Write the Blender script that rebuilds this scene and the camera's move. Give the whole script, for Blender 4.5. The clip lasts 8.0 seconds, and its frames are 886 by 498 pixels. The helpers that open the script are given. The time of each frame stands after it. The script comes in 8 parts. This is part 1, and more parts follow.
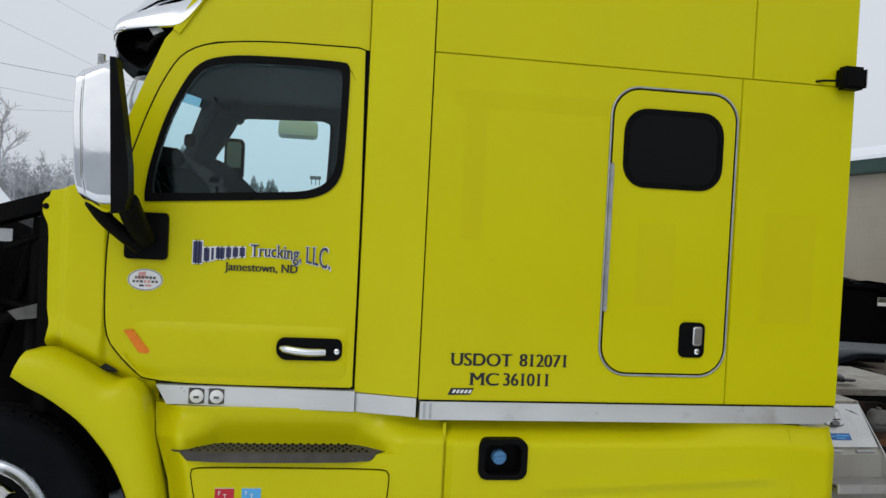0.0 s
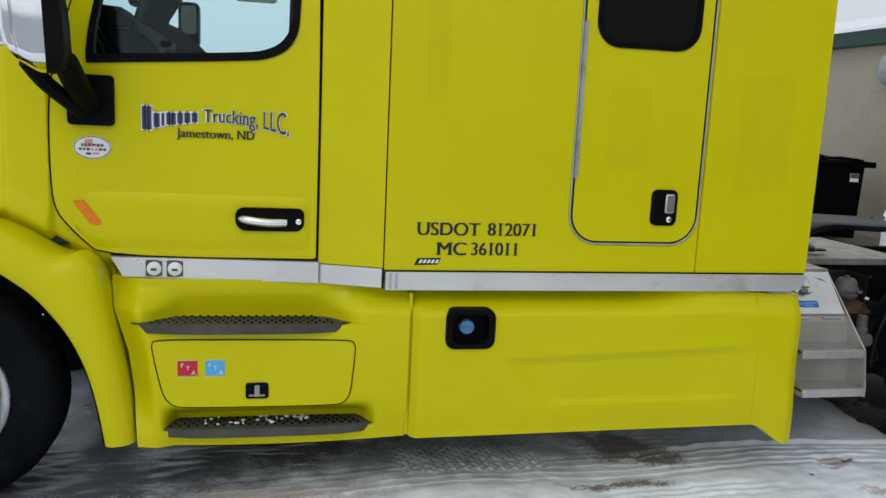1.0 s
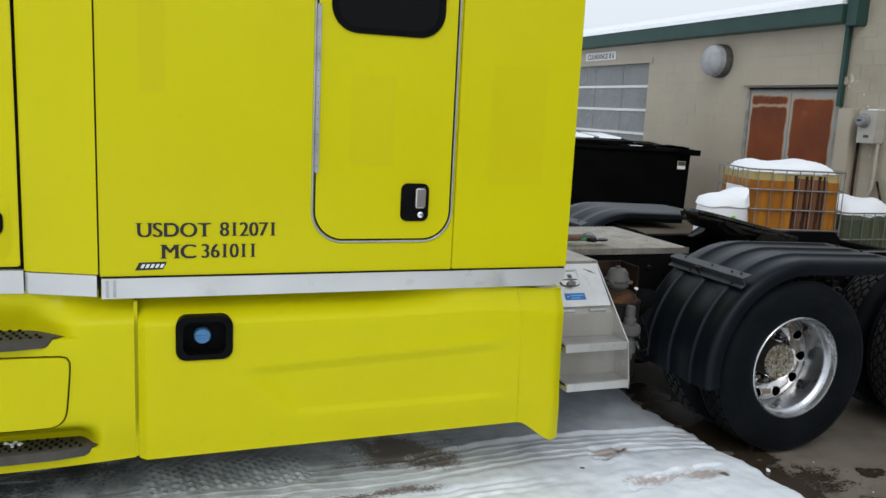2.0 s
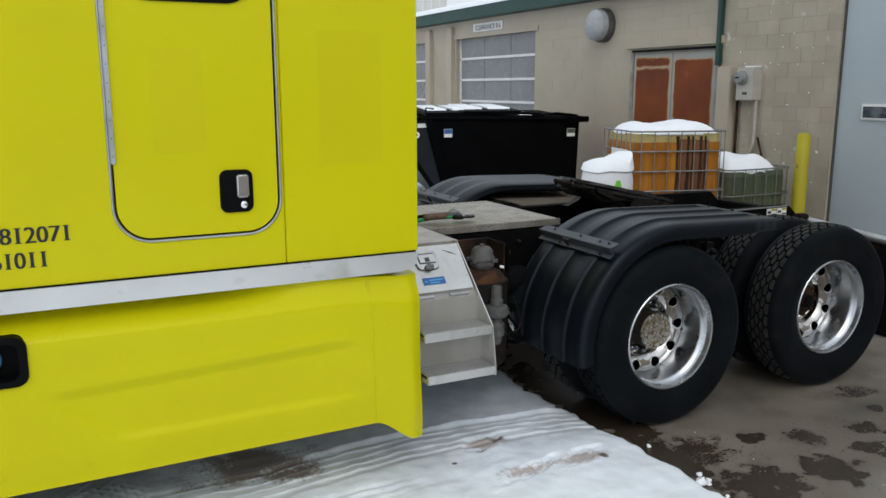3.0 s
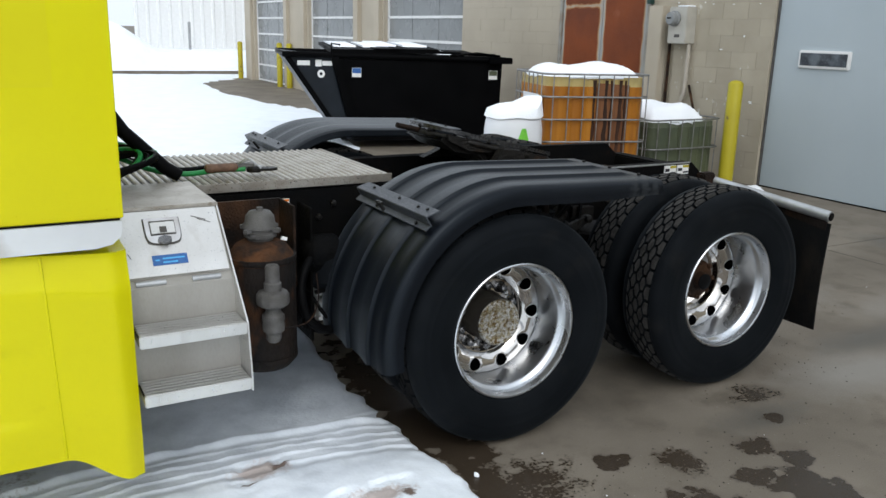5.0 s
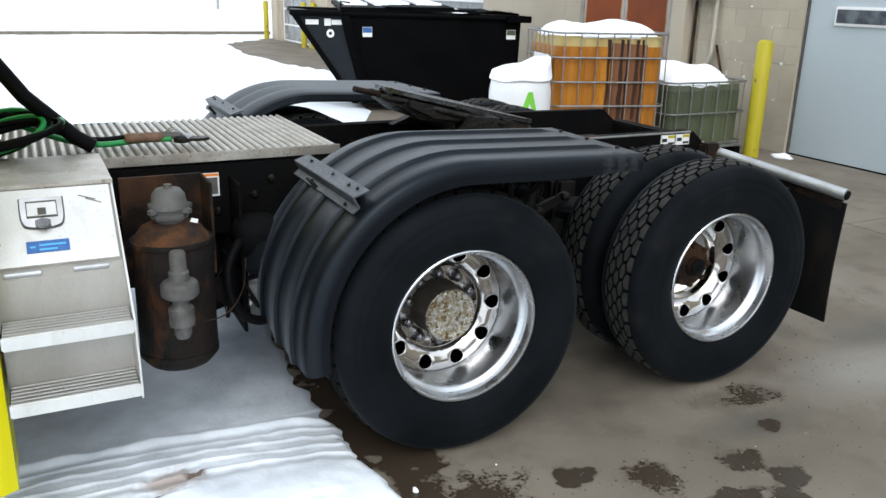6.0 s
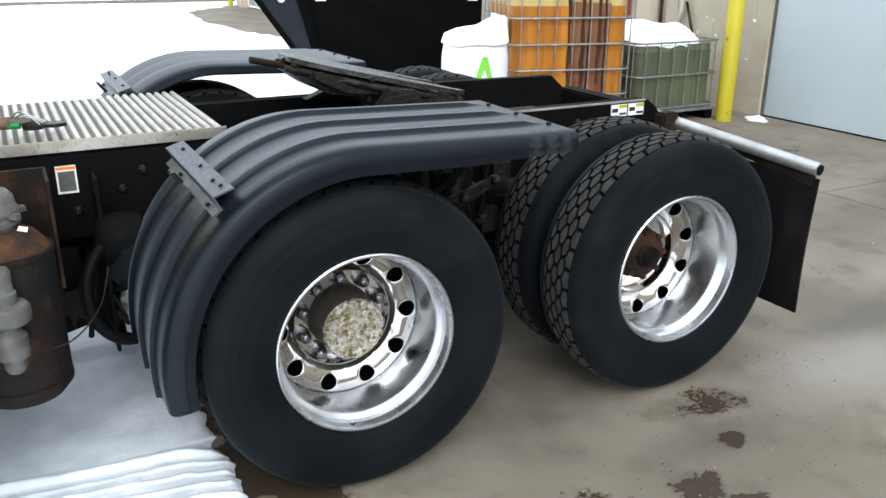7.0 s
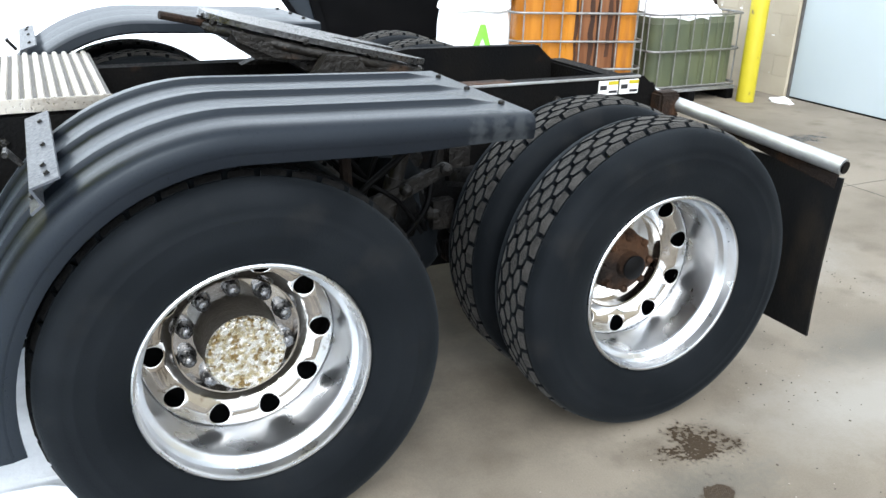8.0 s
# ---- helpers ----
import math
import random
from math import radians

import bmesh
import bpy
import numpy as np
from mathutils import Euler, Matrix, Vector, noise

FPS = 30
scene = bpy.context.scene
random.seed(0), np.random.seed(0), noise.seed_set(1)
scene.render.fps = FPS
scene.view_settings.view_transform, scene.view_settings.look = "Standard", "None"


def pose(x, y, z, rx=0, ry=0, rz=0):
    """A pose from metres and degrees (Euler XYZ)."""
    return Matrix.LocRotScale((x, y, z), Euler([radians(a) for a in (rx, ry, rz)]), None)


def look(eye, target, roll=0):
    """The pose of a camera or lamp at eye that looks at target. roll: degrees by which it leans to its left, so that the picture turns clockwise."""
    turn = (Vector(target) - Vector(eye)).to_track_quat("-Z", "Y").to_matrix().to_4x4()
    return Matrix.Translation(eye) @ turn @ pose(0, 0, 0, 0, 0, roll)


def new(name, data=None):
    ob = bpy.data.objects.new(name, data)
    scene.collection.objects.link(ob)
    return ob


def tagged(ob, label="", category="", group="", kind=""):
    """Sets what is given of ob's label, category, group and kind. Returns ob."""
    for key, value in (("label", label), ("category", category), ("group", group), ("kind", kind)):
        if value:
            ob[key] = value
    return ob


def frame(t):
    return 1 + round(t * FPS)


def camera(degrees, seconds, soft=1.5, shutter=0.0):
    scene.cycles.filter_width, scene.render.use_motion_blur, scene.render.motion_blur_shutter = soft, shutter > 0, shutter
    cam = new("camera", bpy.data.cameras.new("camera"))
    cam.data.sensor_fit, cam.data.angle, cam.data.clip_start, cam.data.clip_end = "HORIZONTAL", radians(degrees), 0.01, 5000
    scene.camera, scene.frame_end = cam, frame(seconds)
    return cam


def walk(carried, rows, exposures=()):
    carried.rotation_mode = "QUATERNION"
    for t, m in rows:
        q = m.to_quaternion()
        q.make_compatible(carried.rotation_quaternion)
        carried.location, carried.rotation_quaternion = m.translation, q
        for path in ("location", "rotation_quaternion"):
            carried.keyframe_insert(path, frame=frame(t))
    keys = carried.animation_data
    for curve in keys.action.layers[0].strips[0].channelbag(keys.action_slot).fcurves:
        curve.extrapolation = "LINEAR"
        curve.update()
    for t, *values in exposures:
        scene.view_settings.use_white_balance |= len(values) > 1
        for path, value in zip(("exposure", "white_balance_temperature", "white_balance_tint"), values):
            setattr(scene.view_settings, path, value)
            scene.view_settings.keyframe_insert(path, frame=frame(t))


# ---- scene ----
cam = camera(56.9, 8.0, soft=1.5)
PATH = [
    (0, (-0.553, -3.759, 1.938), (-0.221, -1.787, 1.891), 2.9),
    (0.5, (-0.584, -3.679, 1.904), (-0.266, -1.714, 1.719), 3.5),
    (1, (-0.478, -3.633, 1.858), (-0.081, -1.701, 1.53), 2.7),
    (1.3, (-0.285, -3.61, 1.91), (0.215, -1.718, 1.501), 2.7),
    (1.5, (-0.128, -3.581, 1.885), (0.448, -1.709, 1.483), 1.5),
    (2, (0.179, -3.553, 1.891), (0.862, -1.704, 1.551), 2.8),
    (2.2, (0.31, -3.545, 1.909), (1.02, -1.706, 1.57), 2.1),
    (3.3, (0.761, -3.231, 1.823), (1.679, -1.504, 1.408), -0.5),
    (3.5, (0.895, -3.166, 1.786), (1.827, -1.451, 1.351), -0.5),
    (4, (1.228, -3.033, 1.763), (2.18, -1.332, 1.316), 1.6),
    (4.5, (1.488, -2.9, 1.734), (2.452, -1.222, 1.23), 1.7),
    (4.7, (1.605, -2.818, 1.742), (2.575, -1.144, 1.235), 1.6),
    (5.8, (2.226, -2.525, 1.712), (3.092, -0.815, 1.14), 1.4),
    (6, (2.318, -2.491, 1.71), (3.181, -0.79, 1.109), 1.4),
    (6.5, (2.552, -2.336, 1.676), (3.435, -0.659, 1.035), 1.5),
    (7, (2.792, -2.162, 1.67), (3.678, -0.503, 0.991), 0.3),
    (7.5, (3.083, -2.0, 1.622), (3.973, -0.345, 0.938), 2.6),
    (8, (3.29, -1.802, 1.58), (4.12, -0.141, 0.836), 1.6),
]
EXPOSURE = [(0.0, -0.52), (1.0, -0.5), (1.2, -0.45), (1.5, -0.25), (2.0, -0.2), (3.5, -0.25), (4.0, -0.26), (4.5, -0.06), (6.0, 0.65), (6.5, 0.93), (7.0, 1.17), (7.5, 1.48), (8.0, 1.8)]
EXPOSURE = [(t, stops + 0.08, 6500 - 28 * t, 10 - 0.25 * t) for t, stops in EXPOSURE]
walk(cam, [(t, look(eye, target, roll)) for t, eye, target, roll in PATH], EXPOSURE)

# ---- daylight: overcast winter sky with a wide, weak sun ----
world = bpy.data.worlds.new("overcast_sky")
scene.world = world
world.use_nodes = True
wn, wl = world.node_tree.nodes, world.node_tree.links
sky = wn.new("ShaderNodeTexSky")
sky.sky_type = "NISHITA"
sky.sun_disc = False
sky.sun_elevation, sky.sun_rotation = radians(38), radians(200)
sky.air_density, sky.dust_density, sky.ozone_density = 1.5, 6.0, 1.0
pale = wn.new("ShaderNodeHueSaturation")
pale.inputs["Saturation"].default_value = 0.12
wl.new(sky.outputs["Color"], pale.inputs["Color"])
cloud = wn.new("ShaderNodeMix")
cloud.data_type = "RGBA"
cloud.inputs["Factor"].default_value = 0.7
cloud.inputs["B"].default_value = (8.6, 9.3, 10.2, 1)
wl.new(pale.outputs["Color"], cloud.inputs["A"])
wl.new(cloud.outputs["Result"], wn["Background"].inputs["Color"])
wn["Background"].inputs["Strength"].default_value = 0.125
sun = new("sun", bpy.data.lights.new("sun", "SUN"))
sun.data.energy, sun.data.angle, sun.data.color = 0.45, radians(25), (1.0, 0.97, 0.93)
sun.matrix_world = look((-3, -8, 9), (0, 0, 0))


# ---- materials ----
def material(name, colour, rough=0.5, metal=0.0, tint=None, scale=8.0, amount=0.5, bump=0.0, bump_scale=60.0,
             rough_var=0.12, coat=0.0, spread=(0.35, 0.65), stretch=(1, 1, 1), vary=0.0, second=None, spec=0.3, spots=None):
    """A surface in two tones: a broad noise mixes colour and tint, a fine one varies gloss and relief. second: (colour, scale, low, high) of a sparser third tone."""
    m = bpy.data.materials.new(name)
    m.use_nodes = True
    n, l = m.node_tree.nodes, m.node_tree.links
    b = n["Principled BSDF"]
    b.inputs["Metallic"].default_value = metal
    b.inputs["Coat Weight"].default_value = coat
    b.inputs["Coat Roughness"].default_value = 0.06
    b.inputs["Specular IOR Level"].default_value = spec
    fit = n.new("ShaderNodeMapping")
    fit.inputs["Scale"].default_value = stretch
    geo = n.new("ShaderNodeNewGeometry")
    l.new(geo.outputs["Position"], fit.inputs["Vector"])

    def noise_at(size, detail=6.0):
        t = n.new("ShaderNodeTexNoise")
        t.inputs["Scale"].default_value, t.inputs["Detail"].default_value = size, detail
        l.new(fit.outputs["Vector"], t.inputs["Vector"])
        return t.outputs["Fac"]

    def step_of(value, low, high):
        r = n.new("ShaderNodeMapRange")
        r.inputs["From Min"].default_value, r.inputs["From Max"].default_value = low, high
        l.new(value, r.inputs["Value"])
        return r.outputs["Result"]

    def mixed(factor, a, c):
        x = n.new("ShaderNodeMix")
        x.data_type = "RGBA"
        if isinstance(factor, float):
            x.inputs["Factor"].default_value = factor
        else:
            l.new(factor, x.inputs["Factor"])
        for sock, v in (("A", a), ("B", c)):
            if isinstance(v, tuple):
                x.inputs[sock].default_value = (*v, 1)
            else:
                l.new(v, x.inputs[sock])
        return x.outputs["Result"]

    tint = tint or tuple(c * 0.8 for c in colour)
    broad = step_of(noise_at(scale), *spread)
    scaled = n.new("ShaderNodeMath")
    scaled.operation = "MULTIPLY"
    scaled.inputs[1].default_value = amount
    l.new(broad, scaled.inputs[0])
    out = mixed(scaled.outputs[0], colour, tint)
    if second:
        out = mixed(step_of(noise_at(second[1], 9.0), second[2], second[3]), out, second[0])
    if vary:
        info = n.new("ShaderNodeObjectInfo")
        hsv = n.new("ShaderNodeHueSaturation")
        l.new(step_range(n, l, info.outputs["Random"], 1 - vary, 1 + vary), hsv.inputs["Value"])
        l.new(out, hsv.inputs["Color"])
        out = hsv.outputs["Color"]
    fine = noise_at(bump_scale, 5.0)
    gloss = step_range(n, l, fine, max(0.02, rough - rough_var), min(1, rough + rough_var))
    for colour_2, gloss_2, soft, places in spots or ():
        # patches with ragged edges: (x, y, half length, half width, share of grain in the edge)
        ragged, grain = noise_at(7.0 if soft > 0 else 9.5, 4.0), noise_at(55.0, 3.0)
        mask = None
        for sx, sy, rx, ry, rough_edge in places:
            at = n.new("ShaderNodeMapping")
            at.inputs["Location"].default_value = (-sx / rx, -sy / ry, 0)
            at.inputs["Scale"].default_value = (1 / rx, 1 / ry, 0)
            l.new(geo.outputs["Position"], at.inputs["Vector"])
            far = n.new("ShaderNodeVectorMath")
            far.operation = "LENGTH"
            l.new(at.outputs["Vector"], far.inputs[0])
            add = n.new("ShaderNodeMath")
            add.operation = "MULTIPLY_ADD"
            add.inputs[1].default_value = 2.2 - 1.2 * soft
            l.new(ragged, add.inputs[0])
            l.new(far.outputs["Value"], add.inputs[2])
            both = n.new("ShaderNodeMath")
            both.operation = "MULTIPLY_ADD"
            both.inputs[1].default_value = 4.0 * rough_edge
            l.new(grain, both.inputs[0])
            l.new(add.outputs[0], both.inputs[2])
            top = 2.1 - 0.6 * soft + 2.0 * rough_edge
            here = step_of(both.outputs[0], top + 0.05 + 0.25 * max(soft, 0), top - 0.1 - 0.5 * rough_edge - 0.6 * max(soft, 0))
            if mask is None:
                mask = here
            else:
                more = n.new("ShaderNodeMath")
                more.operation = "MAXIMUM"
                l.new(mask, more.inputs[0])
                l.new(here, more.inputs[1])
                mask = more.outputs[0]
        out = mixed(mask, out, colour_2)
        dry = n.new("ShaderNodeMix")
        l.new(mask, dry.inputs["Factor"])
        l.new(gloss, dry.inputs["A"])
        dry.inputs["B"].default_value = gloss_2
        gloss = dry.outputs["Result"]
    l.new(out, b.inputs["Base Color"])
    l.new(gloss, b.inputs["Roughness"])
    if bump:
        k = n.new("ShaderNodeBump")
        k.inputs["Strength"].default_value, k.inputs["Distance"].default_value = min(1, bump), 0.01
        l.new(fine, k.inputs["Height"])
        l.new(k.outputs["Normal"], b.inputs["Normal"])
    return m


def step_range(n, l, value, low, high):
    r = n.new("ShaderNodeMapRange")
    r.inputs["From Min"].default_value, r.inputs["From Max"].default_value = 0.3, 0.7
    r.inputs["To Min"].default_value, r.inputs["To Max"].default_value = low, high
    l.new(value, r.inputs["Value"])
    return r.outputs["Result"]


def glass(name, colour=(1, 1, 1), rough=0.0):
    m = bpy.data.materials.new(name)
    m.use_nodes = True
    b = m.node_tree.nodes["Principled BSDF"]
    b.inputs["Base Color"].default_value = (*colour, 1)
    b.inputs["Roughness"].default_value = rough
    b.inputs["Transmission Weight"].default_value = 1.0
    b.inputs["IOR"].default_value = 1.05
    return m


YELLOW = material("yellow_paint", (0.56, 0.52, 0.003), 0.24, 0.0, (0.53, 0.48, 0.003), 1.6, 0.6, 0.015, 900, 0.06, spec=0.14,
                  second=((0.4, 0.36, 0.012), 14.0, 0.7, 0.9))
YELLOW_FADED = material("yellow_paint_under_old_decal", (0.54, 0.492, 0.003), 0.37, 0.0, (0.511, 0.456, 0.003), 1.6, 0.6, 0.015, 900, 0.06, spec=0.14)
CHROME = material("chrome", (0.85, 0.86, 0.88), 0.06, 1.0, (0.75, 0.76, 0.78), 12, 0.5, 0.0, 40, 0.03)
POLISHED = material("polished_aluminium", (0.62, 0.61, 0.6), 0.08, 1.0, (0.44, 0.41, 0.375), 8, 0.8, 0.014, 11, 0.03,
                    second=((0.2, 0.15, 0.11), 26.0, 0.62, 0.74))
ALUMINIUM = material("brushed_aluminium", (0.64, 0.635, 0.62), 0.36, 0.85, (0.5, 0.49, 0.47), 6, 0.7, 0.08, 200, 0.1,
                     stretch=(1, 1, 0.25), second=((0.4, 0.375, 0.34), 9.0, 0.6, 0.85))
# duller copy of the aluminium, for dirt and for shade on the risers
DULL_SHADED_ALUMINIUM = material("dull_shaded_step_aluminium", (0.4, 0.385, 0.355), 0.5, 0.6, (0.3, 0.285, 0.255), 5, 0.8, 0.1, 140, 0.1, stretch=(1, 1, 0.4), spec=0.3)
TREAD_PLATE = material("ribbed_aluminium", (0.46, 0.43, 0.385), 0.36, 0.75, (0.29, 0.25, 0.2), 10, 0.7, 0.15, 150, 0.12,
                       second=((0.2, 0.15, 0.1), 25.0, 0.62, 0.78))
RUBBER = material("tyre_rubber", (0.0038, 0.0047, 0.0058), 0.6, 0.0, (0.0075, 0.0088, 0.0104), 4, 0.8, 0.14, 220, 0.1, spec=0.035,
                  second=((0.015, 0.0148, 0.0146), 6.0, 0.58, 0.88))
# darker copy of the tread: shade under the fender put into its colour
SHADED_TREAD = material("shaded_tread", (0.006, 0.006, 0.0062), 0.8, 0.0, (0.011, 0.0106, 0.0102), 20, 0.8, 0.5, 150, 0.1, spec=0.03)
SILL = material("bright_sill_strip", (0.65, 0.655, 0.65), 0.32, 0.5, (0.56, 0.56, 0.555), 2.2, 0.8, 0.0, 8, 0.05, stretch=(1.2, 1, 2.0), spec=0.4,
                second=((0.47, 0.455, 0.43), 2.6, 0.62, 0.72))
RIM = material("brushed_wheel_rim", (0.64, 0.665, 0.695), 0.3, 1.0, (0.5, 0.515, 0.535), 7, 0.8, 0.0, 9, 0.08)
TREAD = material("worn_tread", (0.014, 0.0136, 0.013), 0.85, 0.0, (0.034, 0.0325, 0.0305), 26, 0.9, 0.6, 150, 0.1, spec=0.05)
HUB_BROWN = material("dirty_hub_casting", (0.035, 0.03, 0.024), 0.5, 0.4, (0.06, 0.052, 0.042), 12, 0.8, 0.3, 120, 0.12)
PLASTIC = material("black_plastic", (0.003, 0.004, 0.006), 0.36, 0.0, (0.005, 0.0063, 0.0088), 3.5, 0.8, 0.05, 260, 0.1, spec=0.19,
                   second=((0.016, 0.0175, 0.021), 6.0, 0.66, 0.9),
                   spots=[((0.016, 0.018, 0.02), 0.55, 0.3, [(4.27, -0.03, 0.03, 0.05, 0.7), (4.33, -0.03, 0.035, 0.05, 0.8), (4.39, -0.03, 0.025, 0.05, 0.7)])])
# a film of road dust, which shows at a low angle
for worn, weight, soft, tone in ((PLASTIC, 0.15, 0.3, (0.75, 0.87, 1.0, 1)), (RUBBER, 0.032, 0.45, (0.75, 0.88, 1.0, 1)), (TREAD, 0.09, 0.5, (1.0, 0.97, 0.93, 1))):
    dusty = worn.node_tree.nodes["Principled BSDF"].inputs
    dusty["Sheen Weight"].default_value, dusty["Sheen Roughness"].default_value, dusty["Sheen Tint"].default_value = weight, soft, tone
PLASTIC.node_tree.nodes["Principled BSDF"].inputs["Specular Tint"].default_value = (0.8, 0.9, 1.0, 1)
TRIM_BLACK = material("black_moulding", (0.003, 0.003, 0.0034), 0.45, 0.0, (0.006, 0.006, 0.006), 14, 0.5, 0.1, 300, 0.1, spec=0.05)
FRAME_BLACK = material("chassis_black", (0.0028, 0.003, 0.0034), 0.6, 0.0, (0.0055, 0.005, 0.0045), 5, 0.8, 0.4, 90, 0.15, spec=0.04,
                       second=((0.024, 0.014, 0.009), 7.0, 0.66, 0.84))
GREASE = material("greasy_steel", (0.005, 0.0047, 0.0045), 0.45, 0.2, (0.016, 0.014, 0.012), 9, 0.8, 0.7, 60, 0.2, spec=0.25,
                  second=((0.05, 0.027, 0.014), 6.0, 0.63, 0.8))
ORANGE_RUST = material("orange_rust", (0.09, 0.038, 0.015), 0.75, 0.1, (0.034, 0.019, 0.012), 9, 0.9, 0.6, 90, 0.12, spec=0.15,
                       second=((0.02, 0.014, 0.011), 11.0, 0.48, 0.62))
CAN_RUST = material("rust_streaked_canister", (0.016, 0.011, 0.0085), 0.7, 0.1, (0.006, 0.0062, 0.0064), 7, 0.9, 0.5, 80, 0.12, spec=0.15, stretch=(1, 1, 0.5),
                    second=((0.1, 0.04, 0.014), 5.5, 0.53, 0.66))
RUST = material("rusty_steel", (0.017, 0.0105, 0.0075), 0.75, 0.1, (0.006, 0.0055, 0.0052), 4, 0.9, 0.6, 90, 0.12, spec=0.15,
                second=((0.072, 0.034, 0.016), 4.5, 0.45, 0.68))
FLAP = material("muddy_flap_rubber", (0.004, 0.0042, 0.0045), 0.55, 0.0, (0.007, 0.007, 0.007), 5, 0.7, 0.2, 120, 0.1, spec=0.12, stretch=(1, 1, 0.5),
                second=((0.022, 0.017, 0.012), 6.0, 0.52, 0.8))
PLATE_STEEL = material("worn_greasy_plate", (0.018, 0.018, 0.019), 0.3, 0.4, (0.045, 0.045, 0.046), 11, 0.8, 0.5, 70, 0.12, spec=0.5,
                       second=((0.05, 0.035, 0.022), 7.0, 0.6, 0.75))
NUT = material("dull_steel_nut", (0.17, 0.17, 0.175), 0.3, 0.9, (0.1, 0.1, 0.1), 20, 0.7, 0.1, 120)
CAST_GREY = material("grey_casting", (0.115, 0.112, 0.108), 0.6, 0.2, (0.065, 0.06, 0.055), 18, 0.8, 0.4, 160, 0.12)
STEP_GREY = material("step_grey", (0.085, 0.078, 0.07), 0.6, 0.0, (0.05, 0.046, 0.04), 12, 0.7, 0.3, 220, 0.1, spec=0.2)
DARK = material("grey_cab_trim", (0.022, 0.027, 0.031), 0.7, 0.0, (0.034, 0.04, 0.045), 4, 0.6, 0.03, 120, 0.1, spec=0.15)
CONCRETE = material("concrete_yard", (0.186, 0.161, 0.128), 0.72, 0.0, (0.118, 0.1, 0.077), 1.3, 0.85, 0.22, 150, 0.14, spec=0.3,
                    second=((0.1, 0.083, 0.062), 4.2, 0.52, 0.78),
                    spots=[((0.215, 0.2, 0.175), 0.75, 1.0, [(5.9, -0.2, 0.6, 0.25, 0.1), (6.6, 1.2, 0.5, 0.5, 0.1), (7.6, 0.4, 0.8, 0.2, 0.1), (4.3, -1.1, 0.4, 0.2, 0.1)]),
                           # soft dark patches put the shade under the truck into the colour
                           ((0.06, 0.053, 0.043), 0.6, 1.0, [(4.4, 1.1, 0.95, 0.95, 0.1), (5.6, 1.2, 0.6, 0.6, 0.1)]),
                           ((0.1, 0.09, 0.074), 0.5, 0.8, [(6.4, 0.1, 0.5, 0.16, 0.2), (5.6, 0.75, 0.3, 0.2, 0.2), (4.9, -0.35, 0.3, 0.12, 0.3), (7.9, 2.3, 0.7, 0.25, 0.2), (8.9, 1.3, 0.3, 0.6, 0.2)]),
                           ((0.042, 0.031, 0.021), 0.22, -0.3, [
                        (4.55, -0.9, 0.17, 0.15, 0.0), (4.06, -0.81, 0.15, 0.16, 0.1), (3.97, -0.36, 0.1, 0.06, 0.1), (3.62, -0.76, 0.24, 0.17, 0.15),
                        (3.55, -0.34, 0.24, 0.17, 0.6), (5.08, -0.16, 0.13, 0.11, 0.7), (4.95, -0.385, 0.06, 0.05, 0.0), (4.65, -0.53, 0.1, 0.07, 0.2),
                        (4.71, -0.705, 0.1, 0.08, 0.1), (4.44, -0.715, 0.1, 0.07, 0.1), (4.25, -0.48, 0.1, 0.12, 0.5), (3.4, -0.35, 0.1, 0.45, 0.15),
                        (3.42, 0.5, 0.2, 0.9, 0.1), (6.3, 0.55, 0.1, 0.06, 0.3), (7.4, 1.9, 0.14, 0.06, 0.2), (8.6, 2.8, 0.5, 0.14, 0.4)])])
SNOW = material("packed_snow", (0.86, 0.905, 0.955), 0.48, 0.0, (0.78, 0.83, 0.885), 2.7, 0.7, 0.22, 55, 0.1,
                second=((0.69, 0.73, 0.78), 3.1, 0.6, 0.85),
                # ice under the truck and its front, the shade there mixed into these greys
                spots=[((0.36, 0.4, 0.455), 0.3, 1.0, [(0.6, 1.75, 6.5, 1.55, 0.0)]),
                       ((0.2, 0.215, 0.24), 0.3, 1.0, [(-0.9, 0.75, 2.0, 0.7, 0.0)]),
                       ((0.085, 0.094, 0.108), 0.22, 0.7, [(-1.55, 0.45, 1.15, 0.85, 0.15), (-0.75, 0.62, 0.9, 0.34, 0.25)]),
                       ((0.2, 0.17, 0.155), 0.45, 0.3, [
                           (1.45, 0.5, 0.3, 0.2, 0.35), (1.6, 0.28, 0.16, 0.08, 0.4), (1.25, 0.02, 0.24, 0.05, 0.5)]),
                       ((0.5, 0.44, 0.415), 0.5, 0.45, [
                           (2.6, 0.18, 0.12, 0.08, 0.2), (2.66, -0.2, 0.19, 0.045, 0.45), (2.97, -0.2, 0.13, 0.06, 0.35),
                           (1.9, -0.35, 0.2, 0.05, 0.6), (-0.4, 0.1, 0.5, 0.07, 0.6), (2.3, -0.5, 0.03, 0.03, 0.1)]),
                       ((0.16, 0.12, 0.1), 0.5, 0.3, [(2.7, 0.2, 0.035, 0.02, 0.3), (2.55, 0.09, 0.045, 0.012, 0.3), (3.07, -0.235, 0.025, 0.035, 0.3), (2.354, 0.025, 0.016, 0.012, 0.1)])])
FRESH_SNOW = material("fresh_snow", (0.88, 0.9, 0.93), 0.75, 0.0, (0.82, 0.84, 0.88), 5, 0.6, 0.5, 40, 0.1)
WALL_PAINT = material("beige_wall_paint", (0.44, 0.388, 0.305), 0.75, 0.0, (0.38, 0.333, 0.26), 1.2, 0.7, 0.3, 140, 0.1, vary=0.012)
